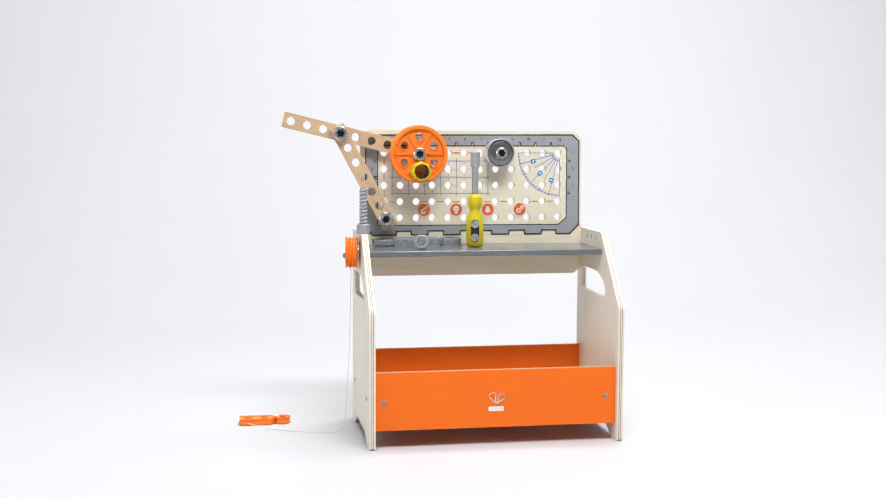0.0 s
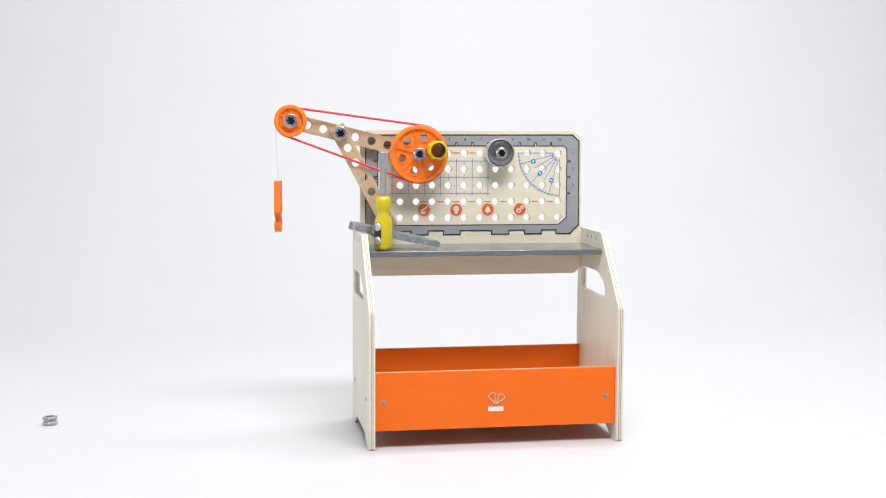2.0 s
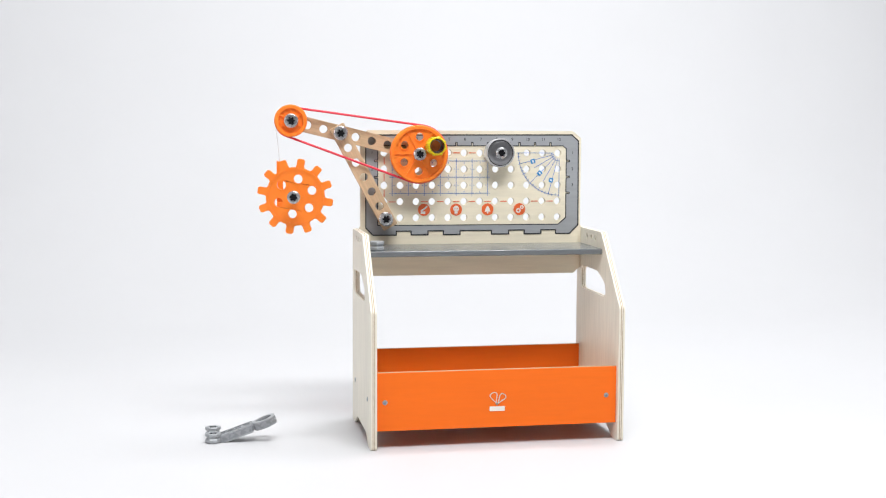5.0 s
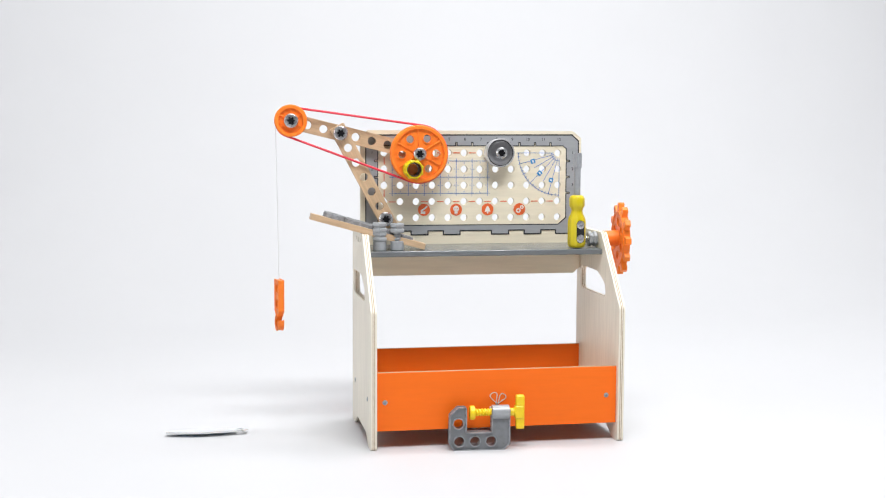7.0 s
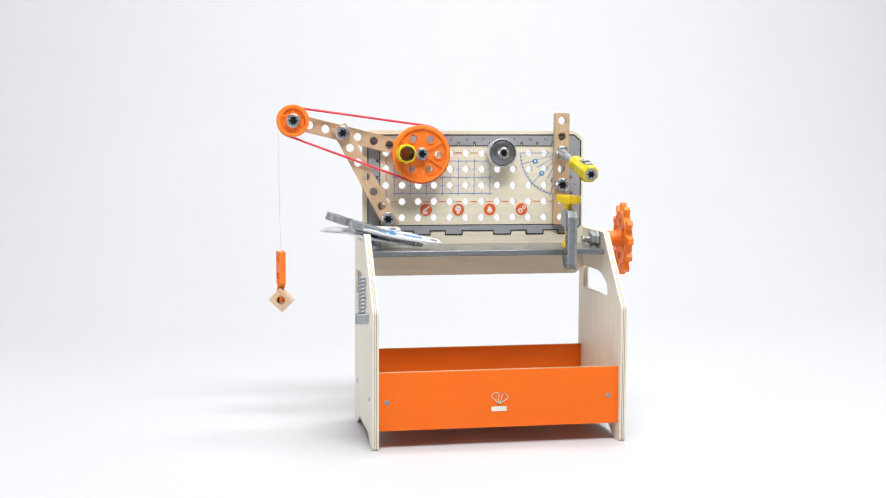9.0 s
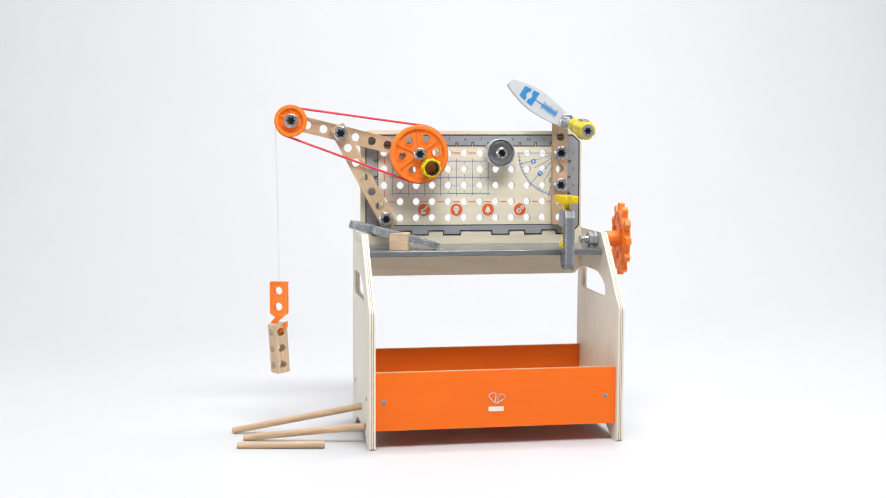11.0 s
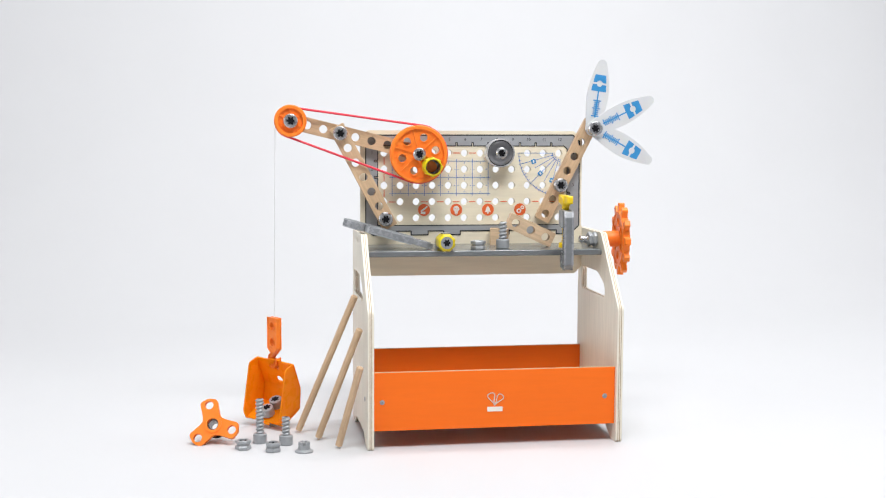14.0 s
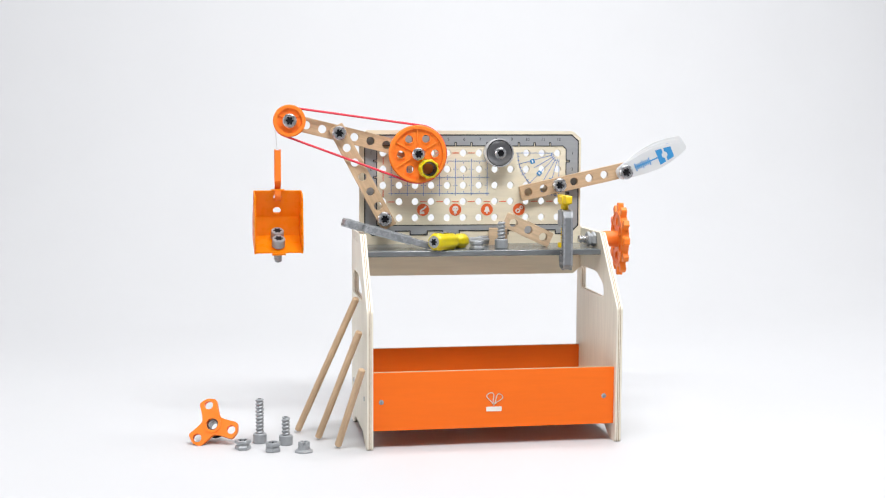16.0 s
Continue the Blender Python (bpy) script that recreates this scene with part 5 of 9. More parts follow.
        (8.867, pose(-0.0880, 0.1830, 0.4122, 0.0, -59.4, -0.0)), (8.933, pose(-0.0880, 0.1830, 0.4122, 180.0, -61.3, -180.0)),
        (9, pose(-0.0880, 0.1830, 0.4122, 180.0, -1.9, 180.0)), (9.2, pose(-0.0880, 0.1830, 0.4122, 180.0, -59.5, 180.0)),
        (9.6, pose(-0.0880, 0.1830, 0.4122, 0.0, -74.6, 0.0)), (10, pose(-0.0880, 0.1830, 0.4122, 0.0, -28.7, 0.0)),
        (10.5, pose(-0.0880, 0.1830, 0.4122, 0.0, 12.4, 0.0)), (11, pose(-0.0880, 0.1830, 0.4122, 0.0, 53.5, 0.0)),
        (11.5, pose(-0.0880, 0.1830, 0.4122, 0.0, 88.0, 0.0)), (12, pose(-0.0880, 0.1830, 0.4122, 0.0, 19.1, 0.0)),
        (12.25, pose(-0.0880, 0.1830, 0.4122, 0.0, -32.7, 0.0)), (12.5, pose(-0.0880, 0.1830, 0.4122, 0.0, -84.5, 0.0)),
        (12.6, pose(-0.0880, 0.1830, 0.4122, 180.0, -59.1, 180.0)), (12.7, pose(-0.0880, 0.1830, 0.4122, 180.0, -22.6, 180.0)),
        (13, pose(-0.0880, 0.1830, 0.4122, 180.0, 33.2, 180.0)), (13.3, pose(-0.0880, 0.1830, 0.4122, 180.0, 88.0, 180.0)),
        (13.5, pose(-0.0880, 0.1830, 0.4122, 0.0, 68.6, 0.0)), (14, pose(-0.0880, 0.1830, 0.4122, 0.0, 46.4, 0.0)),
        (14.25, pose(-0.0880, 0.1830, 0.4122, -0.0, 84.2, -0.0)), (14.5, pose(-0.0880, 0.1830, 0.4122, 180.0, 57.9, 180.0)),
        (14.75, pose(-0.0880, 0.1830, 0.4122, -180.0, 17.1, -180.0)), (15, pose(-0.0880, 0.1830, 0.4122, 180.0, -23.7, 180.0)),
        (15.2, pose(-0.0880, 0.1830, 0.4122, 180.0, -68.0, 180.0)), (15.5, pose(-0.0880, 0.1830, 0.4122, 0.0, -79.8, 0.0)),
        (15.7, pose(-0.0880, 0.1830, 0.4122, 0.0, -23.6, 0.0)), (15.85, pose(-0.0880, 0.1830, 0.4122, 0.0, 17.1, 0.0)),
        (16, pose(-0.0880, 0.1830, 0.4122, 0.0, 57.9, 0.0)),
    ])
    walk(driver, [
        (0, pose(-0.0063, 0.1548, 0.2738, 0.0, -0.0, -10.0)), (0.1, pose(-0.0208, 0.1566, 0.2738, 0.0, -0.0, -10.0)),
        (0.2, pose(-0.0208, 0.1566, 0.2738, 0.0, -0.0, -10.0)), (0.25, pose(-0.1407, 0.1016, 0.3485, -36.6, -4.3, -1.3)),
        (0.3, pose(-0.2605, 0.0466, 0.4232, -73.5, -2.5, 8.3)), (0.4, pose(-0.2652, 0.0466, 0.4216, -72.8, -2.0, 6.4)),
        (0.5, pose(-0.2581, 0.0466, 0.4310, -76.8, -2.3, 9.6)), (0.6, pose(-0.2722, 0.0466, 0.4341, -78.0, -0.8, 3.7)),
        (0.7, pose(-0.2761, 0.0466, 0.4317, -76.9, -0.5, 2.0)), (0.8, pose(-0.2854, 0.0466, 0.4364, -78.9, 0.4, -2.0)),
        (0.85, pose(-0.2164, 0.0956, 0.3551, -39.5, 2.3, 4.1)), (0.9, pose(-0.1473, 0.1447, 0.2738, 0, 0, -40)),
        (1, pose(-0.0920, 0.1286, 0.2738, 0, 0, -5)), (1.1, pose(-0.0539, 0.1514, 0.2738, 0, 0, 0)),
        (1.2, pose(-0.0505, 0.1417, 0.2738)), (1.5, pose(-0.0518, 0.1239, 0.2738, 0.0, -0.0, -8.0)),
        (1.6, pose(-0.0494, 0.1327, 0.2738, 0.0, -0.0, -8.0)), (1.7, pose(-0.0711, 0.1354, 0.2738, 0, 0, 20)),
        (1.8, pose(-0.1164, 0.1228, 0.2738, 0.0, -0.0, 20.0)), (1.9, pose(-0.1139, 0.1225, 0.2738, 0, 0, -40)),
        (2, pose(-0.1513, 0.1120, 0.2738, 0, 0, -45)), (2.1, pose(-0.1819, 0.0700, 0.2574, 0, 0, -45)),
        (2.2, pose(-0.1883, 0.0150, 0.2121, 0, 0, -42)), (2.3, pose(-0.1800, -0.0080, 0.1609, 0, 0, -50)),
        (2.4, pose(-0.1800, -0.0080, 0.1232, 0, 0, -50)), (2.5, pose(-0.1816, -0.0080, 0.0742, 0, 0, -50)),
        (2.6, pose(-0.2236, -0.0036, 0.0000, 0, 0, -12)), (2.7, pose(-0.2736, 0.0168, 0.0000, 0, 0, 25)),
        (2.8, pose(-0.3676, 0.0703, 0.0000, 0, 0, -40)), (2.9, pose(-0.4221, 0.1295, 0.0000, 0, 0, -35)),
        (3, pose(-0.4779, 0.1918, 0.0000, 0.0, -0.0, -60.0)), (3.1, pose(-0.5183, 0.2055, 0.0000, 0.0, -0.0, -60.0)),
        (3.2, pose(-0.5682, 0.2206, 0.0000, 0, 0, -30)), (3.3, pose(-0.6176, 0.2433, 0.0000, 0, 0, -15)),
        (3.4, pose(-0.6613, 0.2615, 0.0000, 0, 0, 5)), (3.5, pose(-0.7052, 0.2836, 0.0000, 0, 0, 28)),
        (3.6, pose(-0.7560, 0.2936, 0.0000, 0, 0, 28)), (4, pose(-0.8909, 0.3224, 0.0000, 0.0, -0.0, -40.0)),
        (4.5, pose(-1.1000, -0.6000, 0.0000, 0.0, -0.0, -20.0)), (5, pose(-0.5000, -2.6000, 0.0000, 0.0, -0.0, -20.0)),
        (5.5, pose(0.9000, -2.4000, 0.0000, 0.0, -0.0, -20.0)), (5.9, pose(0.9500, -0.5000, 0.0000, 0.0, -0.0, -20.0)),
        (6.2, pose(0.3755, 0.0532, 0.0000, 0.0, -0.0, 30.0)), (6.3, pose(0.2414, 0.0112, 0.0000, 0.0, -0.0, 30.0)),
        (6.4, pose(0.2841, 0.0686, 0.0000, 0.0, -0.0, 30.0)), (6.5, pose(0.2820, 0.1262, 0.0000, 0.0, -0.0, 30.0)),
        (6.533, pose(0.3064, 0.1275, 0.0881, -28.0, 0.0, 47.0)), (6.567, pose(0.3307, 0.1287, 0.1762, -56.0, 0.5, 64.0)),
        (6.6, pose(0.3550, 0.1300, 0.2643, -83.6, 1.1, 80.6)), (6.7, pose(0.3512, 0.1300, 0.2670, -84.7, 0.9, 80.3)),
        (6.8, pose(0.3528, 0.1300, 0.2784, -90.2, -0.0, 80.3)), (6.85, pose(0.2754, 0.1450, 0.2907, -45.1, -24.5, 25.2)),
        (6.9, pose(0.1979, 0.1600, 0.3030, 0.0, -0.0, -30.0)), (7, pose(0.1413, 0.1146, 0.2738, 0.0, -0.0, 10.0)),
        (7.1, pose(0.1363, 0.1246, 0.2738, 0.0, -0.0, 10.0)), (7.3, pose(0.1390, 0.1337, 0.2738, 0.0, -0.0, 10.0)),
        (7.4, pose(0.1314, 0.1538, 0.2738, 0, 0, 18)), (7.5, pose(0.1211, 0.1845, 0.2738, 0, 0, -6)),
        (7.6, pose(0.0852, 0.1893, 0.2738, 0, 0, 12)), (7.7, pose(0.0582, 0.1900, 0.2738, 0, 0, -2)),
        (7.8, pose(0.0232, 0.1900, 0.2738, 0, 0, 12)), (7.9, pose(0.0018, 0.1900, 0.2738, 0, 0, 40)), (8, pose(-0.0080, 0.1900, 0.2738, 0, 0, -10)),
        (8.1, pose(-0.0276, 0.1900, 0.2738, 0, 0, -50)), (8.2, pose(-0.0290, 0.1900, 0.2738, 0, 0, -28)),
        (8.3, pose(-0.0012, 0.1900, 0.2738, 0, 0, -14)), (8.4, pose(0.0447, 0.1900, 0.2738, 0, 0, -25)),
        (8.5, pose(0.0724, 0.1817, 0.2738, 0, 0, -30)), (8.55, pose(0.1038, 0.1158, 0.3125, -42.1, 6.7, 17.7)),
        (8.6, pose(0.1352, 0.0500, 0.3513, -84.1, -0.0, 0.4)), (8.65, pose(0.1183, 0.1140, 0.3125, -42.0, 3.8, 10.2)),
        (8.7, pose(0.1014, 0.1779, 0.2738, 0, 0, 25)), (8.8, pose(0.0791, 0.1809, 0.2738, 0, 0, 25)),
        (8.9, pose(0.1081, 0.1772, 0.2738, 0, 0, -10)), (8.95, pose(0.1234, 0.1126, 0.3298, -39.2, 3.1, 10.8)),
        (9, pose(0.1387, 0.0480, 0.3857, -78.4, -0.3, 1.7)), (9.05, pose(0.1417, 0.1190, 0.3298, -39.2, 3.1, 10.8)),
        (9.1, pose(0.1447, 0.1900, 0.2738, 0, 0, 20)), (9.2, pose(0.1173, 0.1900, 0.2738, 0, 0, -5)),
        (10.2, pose(0.0978, 0.1897, 0.2738, 0.0, -0.0, 20.0)), (10.55, pose(0.1151, 0.1124, 0.3579, -40.4, 4.3, 9.0)),
        (10.9, pose(0.1323, 0.0350, 0.4420, -80.9, 0.3, -2.2)), (11.3, pose(0.1329, 0.0350, 0.4533, -85.8, 0.2, -2.2)),
        (11.4, pose(0.1313, 0.0350, 0.4533, -85.8, 0.2, -2.9)), (11.5, pose(0.1381, 0.0350, 0.4517, -85.1, -0.0, 0.1)),
        (11.55, pose(0.1146, 0.0775, 0.4499, -132.6, -0.3, -0.1)), (11.6, pose(0.0911, 0.1200, 0.4481, 180.0, -0.7, 0.0)),
        (11.7, pose(0.0903, 0.1150, 0.4113, -180.0, 1.2, 0.0)), (11.8, pose(0.1246, 0.1200, 0.3529, -150.4, 37.1, 18.9)),
        (11.9, pose(0.1120, 0.1200, 0.3148, -129.9, 25.2, 27.0)), (11.95, pose(0.1059, 0.1075, 0.3006, -117.5, -30.9, 44.0)),
        (12, pose(0.0998, 0.0950, 0.2863, -180.0, -85.8, 122.2)), (12.1, pose(0.1156, 0.1150, 0.2863, -180.0, -86.5, 159.2)),
        (12.3, pose(0.1183, 0.1150, 0.2863, 180.0, -86.9, 167.0)), (12.4, pose(0.1139, 0.1150, 0.2863, 180.0, -87.3, 170.8)),
        (12.5, pose(0.0878, 0.1150, 0.2863, 180.0, -87.5, 178.8)), (12.55, pose(0.0413, 0.1150, 0.2863, -84.1, -41.6, 66.7)),
        (12.6, pose(-0.0051, 0.1150, 0.2863, -94.6, 6.1, 52.9)), (12.7, pose(-0.0264, 0.1150, 0.2863, -96.3, 1.5, 9.7)),
        (12.8, pose(-0.0477, 0.1150, 0.2863, -94.5, -3.0, -33.3)), (12.9, pose(-0.0561, 0.1150, 0.2863, -95.0, -1.5, -16.9)),
        (13, pose(-0.0622, 0.0750, 0.2863, -92.4, -0.2, -4.9)), (14.4, pose(-0.0622, 0.0750, 0.2863, -92.4, -0.2, -4.9)),
        (14.9, pose(-0.0622, 0.0750, 0.2863, -92.4, -0.2, -4.9)), (15.9, pose(-0.0625, 0.0750, 0.2863, -92.4, -0.2, -4.9)),
        (16, pose(-0.0774, 0.0900, 0.2863, -92.4, -2.4, -44.9)),
    ])
    walk(wrench, [
        (0, pose(-0.0375, 0.1900, 0.2783, 90.0, -0.0, 90.0)), (0.1, pose(-0.0765, 0.1400, 0.2811, 100.8, -0.0, 90.0)),
        (0.2, pose(-0.1007, 0.1200, 0.2898, 119.0, -63.3, 63.7)), (0.3, pose(-0.1037, 0.1200, 0.2915, 180.0, -74.7, 0.0)),
        (0.333, pose(-0.1627, 0.1464, 0.3481, 99.6, -28.6, 73.4)), (0.367, pose(-0.2218, 0.1727, 0.4046, 84.1, 29.5, 75.2)),
        (0.4, pose(-0.2808, 0.1991, 0.4612, 0.0, 78.0, 0.0)), (0.5, pose(-0.2808, 0.1991, 0.4612, 0.0, 27.0, 0.0)),
        (0.55, pose(-0.2808, 0.1991, 0.4612, 0.0, -30.0, 0.0)), (0.6, pose(-0.2808, 0.1991, 0.4612, 0.0, -80.0, 0.0)),
        (0.7, pose(-0.2808, 0.1991, 0.4612, -180.0, -42.0, 180.0)), (0.8, pose(-0.2808, 0.1991, 0.4612, -180.0, -0.0, 180.0)),
        (0.9, pose(-0.2808, 0.1991, 0.4612, -180.0, -0.0, 180.0)), (0.933, pose(-0.2599, 0.1794, 0.4677, -180.0, -56.5, 180.0)),
        (0.967, pose(-0.2389, 0.1597, 0.4742, -0.0, -66.9, 0.0)), (1, pose(-0.2180, 0.1400, 0.4806, -0.0, -10.4, 0.0)),
        (1.1, pose(-0.1833, 0.1400, 0.4239, 0.0, 9.3, 0.0)), (1.15, pose(-0.1887, 0.1350, 0.3671, -35.4, -11.4, 43.3)),
        (1.2, pose(-0.1941, 0.1300, 0.3103, -74.9, -0.0, 90.0)), (1.5, pose(-0.1949, 0.1300, 0.3101, -75.6, -0.0, 90.0)),
        (1.9, pose(-0.1900, 0.1300, 0.3085, -76.5, -0.0, 90.0)), (2, pose(-0.1826, 0.1300, 0.3059, -77.5, -0.0, 90.0)),
        (2.1, pose(-0.2340, 0.1500, 0.3154, -71.8, -0.0, 90.0)), (2.2, pose(-0.2597, 0.1700, 0.3621, -54.4, -0.0, 90.0)),
        (2.3, pose(-0.3006, 0.1870, 0.3497, 0.0, -0.0, 90.0)), (2.4, pose(-0.3001, 0.1870, 0.2978, -0.3, -0.2, 53.1)),
        (2.5, pose(-0.2989, 0.1870, 0.2297)), (2.6, pose(-0.3058, 0.1870, 0.1231, -4.5, -5.9, 37.3)),
        (2.65, pose(-0.3033, 0.1629, 0.0883, -39.9, 5.2, 25.3)), (2.7, pose(-0.3008, 0.1388, 0.0535, -77.1, 7.0, 8.9)),
        (2.8, pose(-0.3167, 0.2068, 0.0055, -90.0, -0.0, 52.5)), (2.9, pose(-0.3012, 0.2362, 0.0055, -90.0, -0.0, 2.7)),
        (2.925, pose(-0.2968, 0.2219, 0.0055, -0.0, 69.4, 72.0)), (2.95, pose(-0.2923, 0.2075, 0.0055, 90.0, -0.0, 141.4)),
        (3, pose(-0.3077, 0.1314, 0.0055, 90.0, -0.0, 111.3)), (3.1, pose(-0.3620, 0.1064, 0.0055, 90.0, -0.0, 81.1)),
        (3.2, pose(-0.4274, 0.1136, 0.0055, 90.0, -0.0, 79.8)), (3.3, pose(-0.4939, 0.1373, 0.0055, 90.0, -0.0, 81.1)),
        (3.4, pose(-0.5792, 0.1680, 0.0055, 90.0, -0.0, 81.2)), (3.5, pose(-0.6280, 0.1756, 0.0055, 90.0, -0.0, 81.2)),
        (3.6, pose(-0.6930, 0.1876, 0.0055, 90.0, -0.0, 81.0)), (3.9, pose(-0.8062, 0.2121, 0.0055, 90.0, -0.0, 80.4)),
        (4.1, pose(-0.7377, 0.2183, 0.0055, 90.0, -0.0, 80.5)), (4.2, pose(-0.6619, 0.2020, 0.0055, 90.0, -0.0, 80.5)),
        (4.6, pose(-0.4826, 0.1541, 0.0055, 90.0, -0.0, 80.4)), (4.95, pose(-0.3364, 0.1155, 0.0055, 90.0, -0.0, 80.4)),
        (5.083, pose(-0.3226, 0.0870, 0.0662, 36.9, -3.5, 83.0)), (5.217, pose(-0.3088, 0.0585, 0.1270, -16.4, -3.5, 87.4)),
        (5.35, pose(-0.2951, 0.0300, 0.1877, -69.5, -0.0, 90.0)), (5.8, pose(-0.2764, 0.1000, 0.2938, -81.2, -0.0, 90.0)),
        (6.2, pose(-0.2311, 0.1300, 0.3123, -83.1, -0.0, 90.0)), (6.5, pose(-0.2320, 0.1300, 0.3132, -83.1, -0.0, 90.0)),
        (6.7, pose(-0.2241, 0.1300, 0.3182, -76.2, -0.0, 90.0)), (7, pose(-0.2222, 0.1300, 0.3204, -73.5, -0.0, 90.0)),
        (8.1, pose(-0.2193, 0.1300, 0.3191, -72.1, -0.0, 90.0)), (8.4, pose(-0.2193, 0.1300, 0.3184, -71.9, -0.0, 90.0)),
        (9.2, pose(-0.2206, 0.1300, 0.3188, -72.0, -0.0, 90.0)), (10.5, pose(-0.1860, 0.1300, 0.3081, -75.9, -0.0, 90.0)),
        (11.3, pose(-0.1824, 0.1300, 0.3069, -75.8, -0.0, 90.0)), (12.6, pose(-0.1819, 0.1300, 0.3082, -74.8, -0.0, 90.0)),
        (12.9, pose(-0.1902, 0.1300, 0.3090, -74.4, -0.0, 90.0)), (14.4, pose(-0.1910, 0.1300, 0.3097, -74.1, -0.0, 90.0)),
        (14.9, pose(-0.1916, 0.1300, 0.3097, -74.2, -0.0, 90.0)), (16, pose(-0.1917, 0.1300, 0.3097, -74.2, -0.0, 90.0)),
    ])
    walk(first_nut, [
        (0, pose(-1.2300, 0.0500, 0.0000)), (1.7, pose(-0.7584, 0.3036, 0.0000, 0.0, -0.0, 20.0)),
        (1.8, pose(-0.6859, 0.2768, 0.0000, 0.0, -0.0, 20.0)), (1.9, pose(-0.6842, 0.2765, 0.0000, 0.0, -0.0, 20.0)),
        (2, pose(-0.6429, 0.2472, 0.0000, 0.0, -0.0, 20.0)), (2.1, pose(-0.5905, 0.2204, 0.0000, 0.0, -0.0, 20.0)),
        (2.2, pose(-0.5329, 0.1786, 0.0000, 0.0, -0.0, 20.0)), (2.3, pose(-0.4610, 0.1356, 0.0000, 0.0, -0.0, 20.0)),
        (2.4, pose(-0.3961, 0.0947, 0.0000, 0.0, -0.0, 20.0)), (2.5, pose(-0.3383, 0.0397, 0.0000, 0.0, -0.0, 20.0)),
        (2.6, pose(-0.2583, 0.0018, 0.0000, 0.0, -0.0, 20.0)), (2.7, pose(-0.2043, -0.0066, 0.0000, 0.0, -0.0, 20.0)),
        (2.8, pose(-0.1830, 0.0000, 0.0063, 0.0, -0.0, 20.0)), (2.9, pose(-0.1830, 0.0000, 0.0367, 0.0, -0.0, 20.0)),
        (3, pose(-0.1791, 0.0000, 0.0836, 0.0, -0.0, 20.0)), (3.1, pose(-0.1783, 0.0000, 0.1288, 0.0, -0.0, 20.0)),
        (3.2, pose(-0.1798, 0.0000, 0.1833, 0.0, -0.0, 20.0)), (3.3, pose(-0.1800, 0.0120, 0.2060, 0.0, -0.0, 20.0)),
        (3.4, pose(-0.1802, 0.0300, 0.2258, 0.0, -0.0, 20.0)), (3.5, pose(-0.1844, 0.0550, 0.2494, 0.0, -0.0, 20.0)),
        (3.6, pose(-0.1788, 0.1000, 0.2913, 0.0, -0.0, 20.0)), (3.7, pose(-0.1636, 0.1120, 0.2728, 0.0, -0.0, 20.0)),
        (4.2, pose(-0.1618, 0.1120, 0.2728, 0.0, -0.0, 20.0)), (6.5, pose(-0.1576, 0.1367, 0.2728, 0.0, -0.0, 20.0)),
        (6.9, pose(-0.1576, 0.1120, 0.2870, 0, 0, 20)), (7.4, pose(-0.1543, 0.1120, 0.2870, 0, 0, 20)),
        (7.5, pose(-0.1326, 0.1120, 0.2870, 0, 0, 20)), (7.6, pose(-0.1567, 0.1187, 0.2728, 0, 0, 20)),
        (8, pose(-0.1567, 0.1187, 0.2728, 0.0, -0.0, 20.0)), (8.3, pose(-0.1594, 0.1191, 0.2728, 0.0, -0.0, 20.0)),
        (8.5, pose(-0.1662, 0.1289, 0.2728, 0.0, -0.0, 20.0)), (9, pose(-0.1658, 0.1289, 0.2728, 0.0, -0.0, 20.0)),
        (9.534, pose(-0.1658, 0.0650, 0.2778)), (9.567, pose(-0.1658, 0.0700, 0.1200)), (9.6, pose(-0.1300, 0.0600, 0.0330)),
        (16, pose(-0.1300, 0.0600, 0.0330)),
    ])
